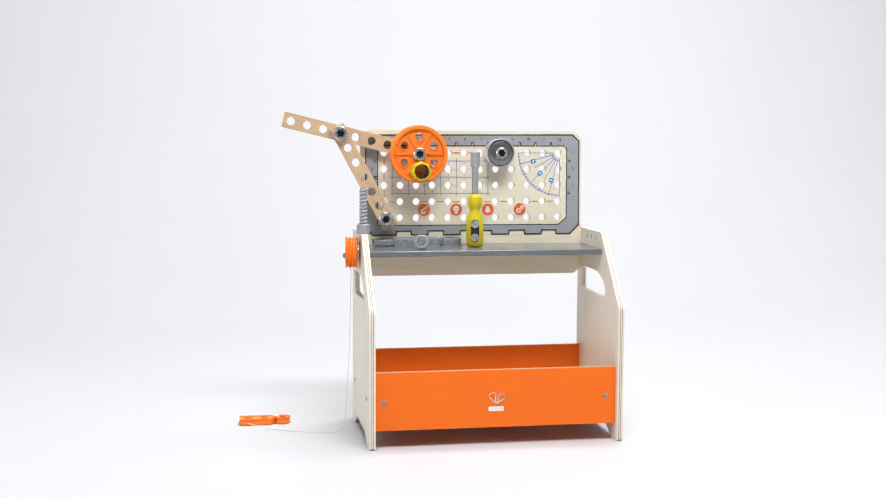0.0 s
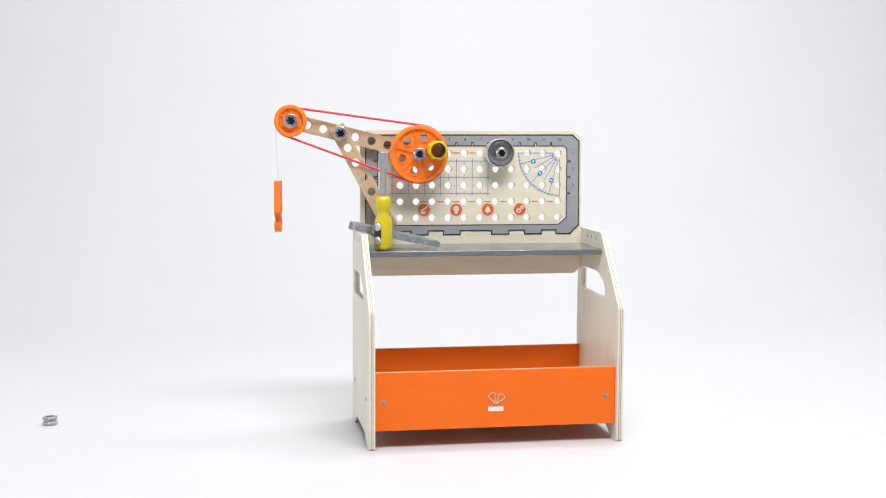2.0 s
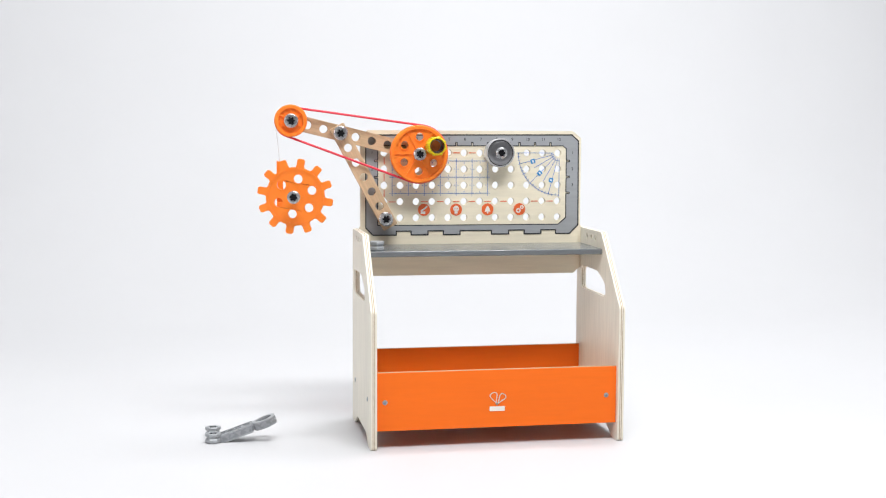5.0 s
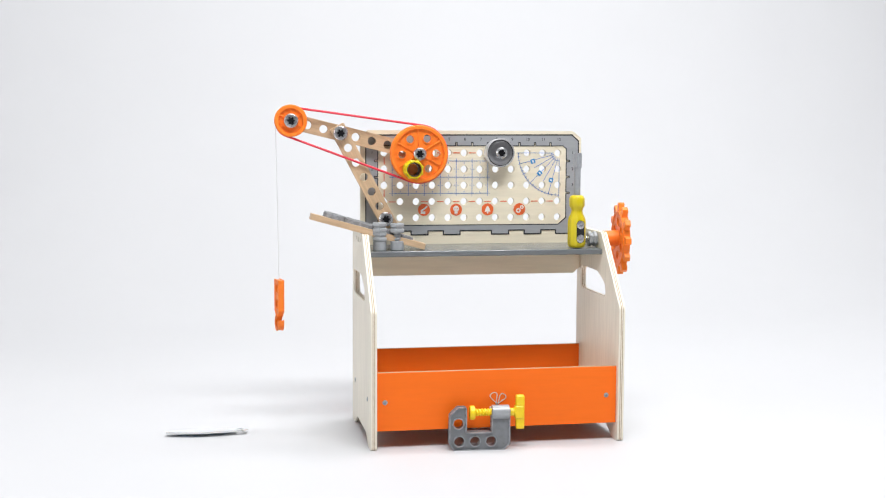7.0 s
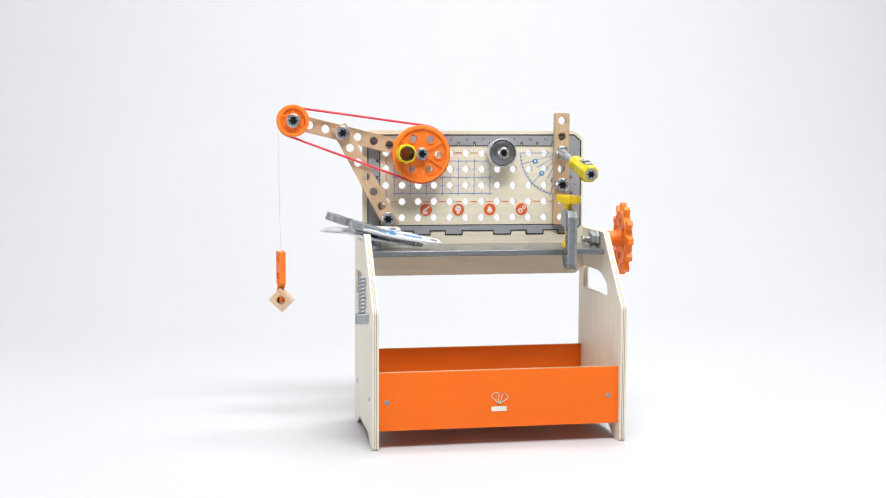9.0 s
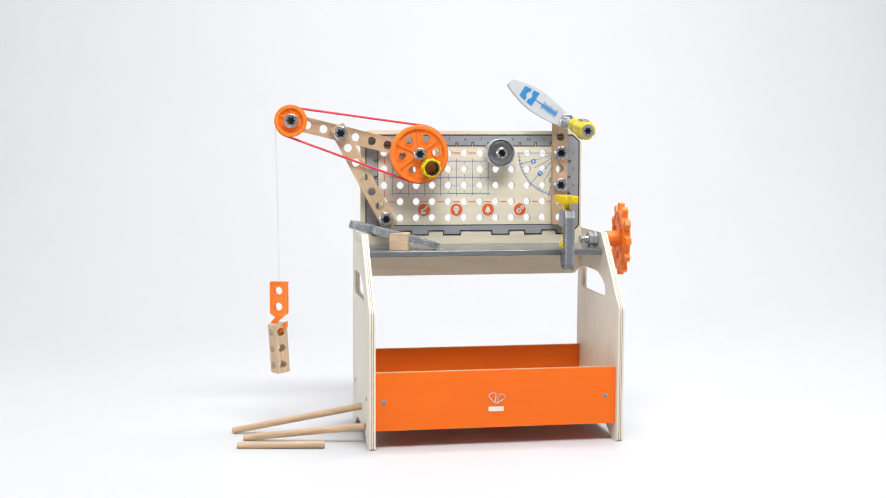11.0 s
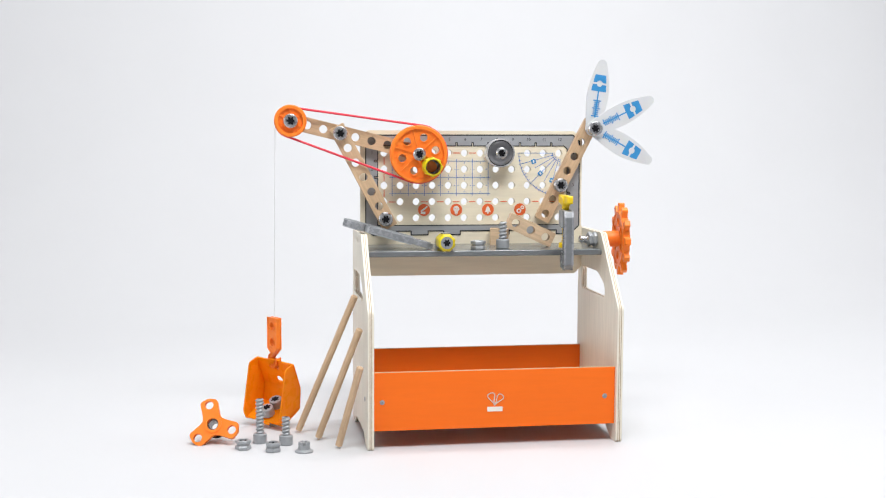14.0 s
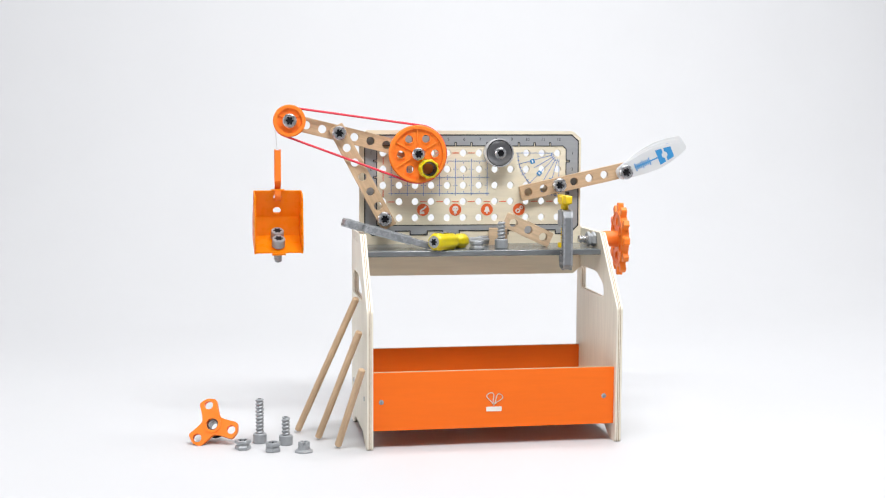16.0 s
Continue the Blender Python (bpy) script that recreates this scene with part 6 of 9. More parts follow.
    walk(gear, [
        (0, pose(-1.1500, 0.0500, 0.0370, -50.0, -0.0, 0.0)), (2.8, pose(-0.9200, 0.0500, 0.0370, -50.0, -0.0, 0.0)),
        (2.9, pose(-0.7288, 0.2957, 0.0310, -62.1, -2.3, 4.2)), (3, pose(-0.6833, 0.2964, 0.0310, -62.0, -0.0, 0.0)),
        (3.1, pose(-0.6484, 0.2910, 0.0310, -62.1, 2.3, -4.2)), (3.2, pose(-0.5968, 0.2792, 0.0310, -62.3, 4.5, -8.5)),
        (3.3, pose(-0.5505, 0.2681, 0.0310, -62.8, 6.7, -12.8)), (3.4, pose(-0.5068, 0.2424, 0.0310, -63.3, 8.9, -17.1)),
        (3.5, pose(-0.4686, 0.2289, 0.0310, -64.1, 11.0, -21.5)), (3.6, pose(-0.3713, 0.1888, 0.0310, -65.0, 13.1, -25.9)),
        (3.7, pose(-0.3365, 0.1840, 0.0310, -66.1, 15.1, -30.4)), (3.8, pose(-0.2983, 0.2624, 0.0240, -82.0, -0.0, 20.0)),
        (3.85, pose(-0.3002, 0.2257, 0.0477, -41.4, 7.5, 17.2)), (3.9, pose(-0.3021, 0.1890, 0.0714, 0.0, 15.0, 20.0)),
        (4, pose(-0.3009, 0.1890, 0.1215, 0.0, 15.0, -8.0)), (4.1, pose(-0.2990, 0.1890, 0.1499, 0.0, 15.0, -10.0)),
        (4.2, pose(-0.2989, 0.1890, 0.1663, 0.0, 15.0, -10.0)), (4.8, pose(-0.2980, 0.1890, 0.2944, 0.0, 15.0, -10.0)),
        (5.3, pose(-0.1500, 0.0000, 0.4000, 0.0, -0.0, -5.0)), (5.8, pose(0.1800, 0.0200, 0.3800, 0.0, -0.0, 40.0)),
        (6.2, pose(0.1900, 0.1000, 0.3300, -40.0, -0.0, 95.0)), (6.3, pose(0.1770, 0.1400, 0.3120, -42.0, -0.0, 98.0)),
        (6.4, pose(0.2149, 0.1280, 0.2854, 0.0, -0.0, 84.5)), (16, pose(0.2149, 0.1280, 0.2854, 0.0, -0.0, 84.5)),
    ])
    walk(gear_screw, [
        (0, pose(0, -0.022, 0)), (5.8, pose(0, -0.022, 0)), (6.2, pose(0, -0.005, 0)), (6.4, pose(0, -0.005, 0)), (6.5, pose(0, -0.002, 0)), (16, pose(0, -0.002, 0)),
    ])
    walk(axle, [
        (0, pose(-0.0400, 0.0600, 0.0390, -0.0, -90.0, 0.0)), (5, pose(-0.0400, 0.0600, 0.0390, -0.0, -90.0, 0.0)),
        (5.3, pose(-0.0400, 0.0600, 0.1200, -0.0, -90.0, 0.0)), (5.6, pose(-0.0400, 0.0000, 0.3100, -0.0, -100.0, 0.0)),
        (6.2, pose(0.1686, 0.0981, 0.3120, 0.0, -130.0, 5.0)), (6.3, pose(0.1564, 0.1371, 0.2933, 0.0, -132.0, 8.0)),
        (6.4, pose(0.2030, 0.1260, 0.2854, -0.0, -90.0, 0.0)), (6.5, pose(0.1795, 0.1260, 0.2854, -0.0, -90.0, 0.0)),
        (16, pose(0.1795, 0.1260, 0.2854, -0.0, -90.0, 0.0)),
    ])
    walk(axle_nut, [
        (0, pose(0.0500, 0.0950, 0.0330)), (5, pose(0.0500, 0.0950, 0.0330)), (5.3, pose(0.0300, 0.0650, 0.1200)), (5.6, pose(-0.0500, 0.0100, 0.2900)),
        (6.0, pose(-0.0900, 0.1000, 0.2850)), (6.2, pose(-0.0730, 0.1253, 0.2728)), (6.3, pose(-0.0314, 0.1196, 0.2728)),
        (6.4, pose(0.0233, 0.1213, 0.2728)), (6.5, pose(0.0826, 0.1319, 0.2728)), (6.55, pose(0.1150, 0.1290, 0.2900, 0, -50, 0)),
        (6.6, pose(0.1700, 0.1260, 0.2854, 0, -90, 0)), (6.7, pose(0.1755, 0.1260, 0.2854, 0, -90, 0)), (16, pose(0.1755, 0.1260, 0.2854, 0, -90, 0)),
    ])
    walk(clamp, [
        (0, pose(-1.2300, 0.1100, 0.0000)), (5, pose(-0.9500, 0.0200, 0.0000)), (5.3, pose(-0.7452, 0.1438, 0.0000, 0.0, -0.0, -4.0)),
        (6.3, pose(-0.3518, 0.0511, 0.0000, 0.0, -0.0, -4.0)), (6.4, pose(-0.3153, 0.0416, 0.0000, 0.0, -0.0, -4.0)),
        (6.5, pose(-0.2827, 0.0233, 0.0000, 0.0, -0.0, -4.0)), (6.6, pose(-0.2035, 0.0036, 0.0000, 0.0, -0.0, -4.0)),
        (6.7, pose(-0.1662, 0.0036, 0.0000, 0.0, -0.0, -4.0)), (6.8, pose(-0.1346, 0.0014, 0.0000, 0.0, -0.0, -4.0)),
        (6.9, pose(-0.1013, -0.0010, 0.0000, 0.0, -0.0, -4.0)), (7, pose(-0.0321, 0.0002, 0.0000, 0.0, -0.0, -4.0)),
        (7.1, pose(-0.0022, -0.0016, 0.0000, 0.0, -0.0, -4.0)), (7.2, pose(0.0389, -0.0020, 0.0000, 0.0, -0.0, -4.0)),
        (7.3, pose(0.0628, -0.0027, 0.0000, 0.0, -0.0, -4.0)), (7.4, pose(0.0995, -0.0056, 0.0000, 0.0, -0.0, -4.0)),
        (7.5, pose(0.1480, -0.0038, 0.0000, 0.0, -0.0, -4.0)), (7.55, pose(0.1650, -0.0280, 0.0045, -44.0, 0.4, -5.0)),
        (7.6, pose(0.1821, -0.0522, 0.0090, -88.0, -0.0, -6.0)), (7.7, pose(0.2035, -0.0200, 0.0173, -89.0, -0.0, -6.0)),
        (7.8, pose(0.2000, -0.0200, 0.0422, -89.0, -4.0, -6.0)), (7.9, pose(0.1995, -0.0200, 0.0727, -91.0, -5.0, -6.0)),
        (8, pose(0.1944, -0.0200, 0.1399, -116.0, -4.0, -6.0)), (8.1, pose(0.1939, -0.0200, 0.1665, -118.0, -4.0, -6.0)),
        (8.2, pose(0.1954, -0.0200, 0.1950, -118.0, -4.0, -6.0)), (8.3, pose(0.1874, -0.0200, 0.2190, -118.0, -2.0, -6.0)),
        (8.4, pose(0.1866, -0.0200, 0.2225, -118.0, -2.0, -6.0)), (8.5, pose(0.1822, -0.0200, 0.2280, -118.0, -2.0, -6.0)),
        (8.6, pose(0.1517, 0.0500, 0.2861, -45.0, -60.0, -20.0)), (8.7, pose(0.1134, 0.0520, 0.2885, -99.0, -90.0, 0.0)),
        (16, pose(0.1134, 0.0520, 0.2885, -99.0, -90.0, 0.0)),
    ])
    walk(clamp_handle, [
        (0, pose(0.0000, 0.0000, 0.0575)), (7.55, pose(0.0000, 0.0000, 0.0575)), (7.625, pose(0.0000, 0.0000, 0.0575, 40.0, -0.0, 0.0)),
        (7.7, pose(0.0000, 0.0000, 0.0575, 50.0, -0.0, 0.0)), (7.9, pose(0.0000, 0.0000, 0.0575, 46.0, -0.0, 0.0)),
        (8, pose(0.0000, 0.0000, 0.0575, 80.0, -0.0, 0.0)), (8.1, pose(0.0000, 0.0000, 0.0575, 92.0, -0.0, 0.0)),
        (8.3, pose(0.0000, 0.0000, 0.0575, 108.0, -0.0, 0.0)), (8.5, pose(0.0000, 0.0000, 0.0575, 100.0, -0.0, 0.0)),
        (8.7, pose(0.0000, 0.0000, 0.0575, 30.0, -0.0, 0.0)), (11.7, pose(0.0000, 0.0000, 0.0575, 30.0, -0.0, 0.0)),
        (12.2, pose(0.0000, 0.0000, 0.0575, 10.0, -0.0, 0.0)), (16, pose(0.0000, 0.0000, 0.0575, 10.0, -0.0, 0.0)),
    ])
    walk(post, [
        (0, pose(-1.3900, 0.1100, 0.0060, 90.0, -0.0, 90.0)), (5.4, pose(-1.3900, 0.1100, 0.0060, 90.0, -0.0, 90.0)),
        (5.65, pose(-0.8496, 0.1485, 0.0057, 46.7, 22.4, 46.7)), (5.9, pose(-0.3091, 0.1870, 0.0053, 0.0, 6.4, 0.0)),
        (6.3, pose(-0.2976, 0.1870, 0.1223, -0.0, 0.4, -5.0)), (6.4, pose(-0.3002, 0.1870, 0.1888, 0.6, 0.3, 62.0)),
        (6.5, pose(-0.3004, 0.1870, 0.2480, 1.0, 0.1, 82.0)), (6.55, pose(-0.2478, 0.1735, 0.2786, -37.6, -1.3, 86.0)),
        (6.6, pose(-0.1952, 0.1600, 0.3092, -76.3, -0.0, 90.0)), (6.7, pose(-0.1905, 0.1400, 0.2928, -82.4, -0.0, 90.0)),
        (6.8, pose(-0.1726, 0.1350, 0.2895, -81.9, -0.0, 90.0)), (7, pose(-0.1501, 0.1200, 0.2939, -74.6, -0.0, 90.0)),
        (7.4, pose(-0.1467, 0.1200, 0.2936, -74.9, -0.0, 90.0)), (7.5, pose(-0.1104, 0.1200, 0.2873, -78.5, -0.0, 90.0)),
        (7.6, pose(-0.0224, 0.1650, 0.2788, -90.0, -0.0, 90.0)), (7.8, pose(0.0660, 0.1650, 0.2788, -90.0, -0.0, 90.0)),
        (7.9, pose(0.1191, 0.1650, 0.2788, -90.0, -0.0, 90.0)), (8, pose(0.1273, 0.1658, 0.2915, -66.6, -55.8, 62.7)),
        (8.1, pose(0.1425, 0.1850, 0.2980, -12.4, -67.3, 13.4)), (8.2, pose(0.1430, 0.1860, 0.3122, -6.4, -52.1, 8.0)),
        (8.3, pose(0.1423, 0.1880, 0.3285, -5.2, -45.9, 7.2)), (8.4, pose(0.1384, 0.2026, 0.3424, -0.0, -40.8, 0.0)),
        (8.5, pose(0.1372, 0.2026, 0.3640, 0.0, -43.5, 0.0)), (8.6, pose(0.1372, 0.2026, 0.3640)), (13.8, pose(0.1372, 0.2026, 0.3640)),
        (13.9, pose(0.1372, 0.2026, 0.3640, 0.0, 8.0, 0.0)), (14, pose(0.1372, 0.2026, 0.3640, 0.0, 27.0, 0.0)),
        (14.1, pose(0.1372, 0.2026, 0.3640, 0.0, 32.0, 0.0)), (14.2, pose(0.1372, 0.2026, 0.3640, 0.0, 38.0, 0.0)),
        (14.3, pose(0.1372, 0.2026, 0.3640, 0.0, 45.0, 0.0)), (14.4, pose(0.1372, 0.2026, 0.3640, 0.0, 56.0, 0.0)),
        (14.5, pose(0.1372, 0.2026, 0.3640, 0.0, 63.0, 0.0)), (14.6, pose(0.1372, 0.2026, 0.3640, 0.0, 65.0, 0.0)),
        (14.7, pose(0.1372, 0.2026, 0.3640, 0.0, 69.0, 0.0)), (14.8, pose(0.1372, 0.2026, 0.3640, 0.0, 71.0, 0.0)),
        (15, pose(0.1372, 0.2026, 0.3640, 0.0, 77.4, 0.0)), (16, pose(0.1372, 0.2026, 0.3640, 0.0, 77.6, 0.0)),
    ])
    walk(post_screw, [
        (0, pose(0.0200, 0.0600, 0.0450)), (8.7, pose(0.0200, 0.0600, 0.0450)), (8.87, pose(0.0200, 0.0600, 0.0450)),
        (8.903, pose(0.0200, 0.0700, 0.1200)), (8.936, pose(0.0200, 0.0650, 0.2828)), (8.98, pose(0.1372, 0.1981, 0.4140)),
        (12.7, pose(0.1372, 0.1981, 0.4140)), (12.85, pose(0.1000, 0.0600, 0.3000)), (12.934, pose(0.1000, 0.0650, 0.2778)),
        (12.967, pose(0.1000, 0.0700, 0.1200)), (13, pose(0.0200, 0.0600, 0.0330)), (16, pose(0.0200, 0.0600, 0.0450)),
    ])
    walk(pivot_screw, [
        (0, pose(0.0800, 0.0600, 0.0450)), (8.2, pose(0.0800, 0.0600, 0.0450)), (8.36, pose(0.0800, 0.0600, 0.0450)),
        (8.393, pose(0.0800, 0.0700, 0.1200)), (8.426, pose(0.0800, 0.0650, 0.2828)), (8.48, pose(0.1372, 0.1981, 0.3640)),
        (16, pose(0.1372, 0.1981, 0.3640)),
    ])
    walk(top_screw, [
        (0, pose(0.0500, 0.0600, 0.0450)), (9.4, pose(0.0500, 0.0600, 0.0450)), (10.1, pose(0.0500, 0.0600, 0.0450)),
        (10.133, pose(0.0500, 0.0700, 0.1200)), (10.166, pose(0.0500, 0.0650, 0.2828)), (10.6, pose(0.1372, 0.1526, 0.4640)),
        (11, pose(0.1417, 0.1811, 0.4630)), (13.8, pose(0.1417, 0.1811, 0.4630)), (13.9, pose(0.1556, 0.1811, 0.4620)),
        (14, pose(0.1871, 0.1811, 0.4521)), (14.1, pose(0.1947, 0.1811, 0.4478)), (14.2, pose(0.2033, 0.1811, 0.4418)),
        (14.3, pose(0.2124, 0.1811, 0.4337)), (14.4, pose(0.2246, 0.1811, 0.4189)), (14.5, pose(0.2308, 0.1811, 0.4084)),
        (14.6, pose(0.2323, 0.1811, 0.4053)), (14.7, pose(0.2351, 0.1811, 0.3988)), (14.8, pose(0.2363, 0.1811, 0.3956)),
        (15, pose(0.2393, 0.1811, 0.3848)), (16, pose(0.2394, 0.1811, 0.3845)),
    ])
    walk(blades[0], [
        (0, pose(-1.3100, 0.0500, 0.0040, -90.0, -0.0, 90.0)), (6.5, pose(-1.3100, 0.0500, 0.0040, -90.0, -0.0, 90.0)),
        (6.533, pose(-1.0892, 0.1120, 0.0045, -88.8, -58.5, 89.4)), (6.567, pose(-0.8685, 0.1740, 0.0050, 88.7, -63.1, -87.7)),
        (6.6, pose(-0.6477, 0.2361, 0.0055, 90.0, -4.6, -88.5)), (6.7, pose(-0.5471, 0.2118, 0.0055, 90.0, -4.6, -88.7)),
        (6.8, pose(-0.5006, 0.1857, 0.0055, 90.0, -4.6, -88.9)), (6.9, pose(-0.4881, 0.1800, 0.0055, 90.0, -4.6, -88.9)),
        (7, pose(-0.3605, 0.1513, 0.0055, 90.0, -4.6, -89.1)), (7.1, pose(-0.3017, 0.1343, 0.0055, 90.0, -4.6, -89.2)),
        (7.15, pose(-0.3005, 0.1521, 0.0101, 108.5, -51.8, -109.8)), (7.2, pose(-0.2994, 0.1700, 0.0147, -150.4, -63.1, 147.5)),
        (7.3, pose(-0.2943, 0.1800, 0.0539, -173.7, -23.5, 164.7)), (7.4, pose(-0.2928, 0.1850, 0.0901, -176.9, -12.2, 165.6)),
        (7.5, pose(-0.2993, 0.1870, 0.1193, -179.7, -1.3, 166.0)), (7.6, pose(-0.3003, 0.1870, 0.2171, -179.9, -0.4, 166.0)),
        (7.7, pose(-0.3025, 0.1870, 0.2572, -179.9, -0.4, 166.0)), (7.8, pose(-0.2998, 0.1870, 0.2954, -179.9, -0.4, 166.0)),
        (7.9, pose(-0.2980, 0.1870, 0.3132, -179.9, -0.4, 166.0)), (7.95, pose(-0.2182, 0.1635, 0.3062, 130.7, -17.4, -139.0)),
        (8, pose(-0.1385, 0.1400, 0.2992, 88.4, 12.7, -90.4)), (8.4, pose(-0.1377, 0.1400, 0.3000, 89.4, 12.7, -90.1)),
        (9.2, pose(-0.1365, 0.1400, 0.3025, 89.9, 12.7, -90.0)), (9.4, pose(-0.0682, 0.0900, 0.3513, 83.6, -38.3, -83.6)),
        (9.6, pose(0.0000, 0.0400, 0.4000, 0.0, -80.0, 0.0)), (10.6, pose(0.1412, 0.1918, 0.4630, 0.0, -60.0, 0.0)),
        (11.3, pose(0.1412, 0.1918, 0.4630, 0.0, -46.0, 0.0)), (11.4, pose(0.1412, 0.1918, 0.4630, 0.0, -12.0, 0.0)),
        (11.5, pose(0.1412, 0.1918, 0.4630)), (11.7, pose(0.1412, 0.1918, 0.4630, 0.0, 1.0, 0.0)), (11.8, pose(0.1412, 0.1918, 0.4630)),
        (11.9, pose(0.1412, 0.1918, 0.4630, 0.0, -2.0, 0.0)), (12, pose(0.1412, 0.1918, 0.4630, 0.0, -5.0, 0.0)),
        (12.1, pose(0.1412, 0.1918, 0.4630, 0.0, -3.0, 0.0)), (12.2, pose(0.1412, 0.1918, 0.4630, 0.0, -2.0, 0.0)),
        (12.3, pose(0.1412, 0.1918, 0.4630, 0.0, -3.0, 0.0)), (12.4, pose(0.1412, 0.1918, 0.4630, 0.0, -4.0, 0.0)),
        (12.5, pose(0.1412, 0.1918, 0.4630, 0.0, -5.0, 0.0)), (12.6, pose(0.1412, 0.1918, 0.4630, 0.0, -3.0, 0.0)),
        (12.7, pose(0.1412, 0.1918, 0.4630, 0.0, -3.0, 0.0)), (12.8, pose(0.1412, 0.1918, 0.4630, 0.0, -1.0, 0.0)),
        (12.9, pose(0.1412, 0.1918, 0.4630)), (13, pose(0.1412, 0.1918, 0.4630)), (13.1, pose(0.1412, 0.1918, 0.4630)),
        (13.2, pose(0.1412, 0.1918, 0.4630, 0.0, -8.0, 0.0)), (13.3, pose(0.1412, 0.1918, 0.4630, 0.0, -9.0, 0.0)),
        (13.4, pose(0.1412, 0.1918, 0.4630, 0.0, -10.0, 0.0)), (13.5, pose(0.1412, 0.1918, 0.4630, 0.0, -12.0, 0.0)),
        (13.6, pose(0.1412, 0.1918, 0.4630, 0.0, -8.0, 0.0)), (13.7, pose(0.1412, 0.1918, 0.4630, 0.0, -6.0, 0.0)),
        (13.8, pose(0.1412, 0.1918, 0.4630, 0.0, -5.0, 0.0)), (13.9, pose(0.1551, 0.1918, 0.4620)), (14, pose(0.1866, 0.1918, 0.4521, 0.0, 8.0, 0.0)),
        (14.1, pose(0.1942, 0.1918, 0.4478, 0.0, 13.0, 0.0)), (14.2, pose(0.2028, 0.1918, 0.4418, 0.0, 20.0, 0.0)),
        (14.3, pose(0.2119, 0.1918, 0.4337, 0.0, 28.0, 0.0)), (14.4, pose(0.2241, 0.1918, 0.4189, 0.0, 38.0, 0.0)),
        (14.5, pose(0.2303, 0.1918, 0.4084, 0.0, 46.0, 0.0)), (14.6, pose(0.2318, 0.1918, 0.4053, 0.0, 48.0, 0.0)),
        (14.7, pose(0.2346, 0.1918, 0.3988, 0.0, 52.0, 0.0)), (14.8, pose(0.2358, 0.1918, 0.3956, 0.0, 55.0, 0.0)),
        (14.9, pose(0.2374, 0.1918, 0.3902, 0.0, 59.0, 0.0)), (15, pose(0.2388, 0.1918, 0.3848, 0.0, 62.0, 0.0)),
        (15.1, pose(0.2388, 0.1918, 0.3848, 0.0, 62.0, 0.0)), (15.2, pose(0.2388, 0.1918, 0.3847, 0.0, 62.0, 0.0)),
        (15.3, pose(0.2388, 0.1918, 0.3847, 0.0, 62.0, 0.0)), (15.4, pose(0.2388, 0.1918, 0.3847, 0.0, 62.0, 0.0)),
        (15.5, pose(0.2388, 0.1918, 0.3846, 0.0, 62.0, 0.0)), (15.6, pose(0.2388, 0.1918, 0.3846, 0.0, 62.0, 0.0)),
        (15.7, pose(0.2388, 0.1918, 0.3846, 0.0, 62.0, 0.0)), (15.8, pose(0.2389, 0.1918, 0.3845, 0.0, 62.0, 0.0)),
        (15.9, pose(0.2389, 0.1918, 0.3845, 0.0, 61.0, 0.0)), (16, pose(0.2389, 0.1918, 0.3845, 0.0, 60.5, 0.0)),
    ])
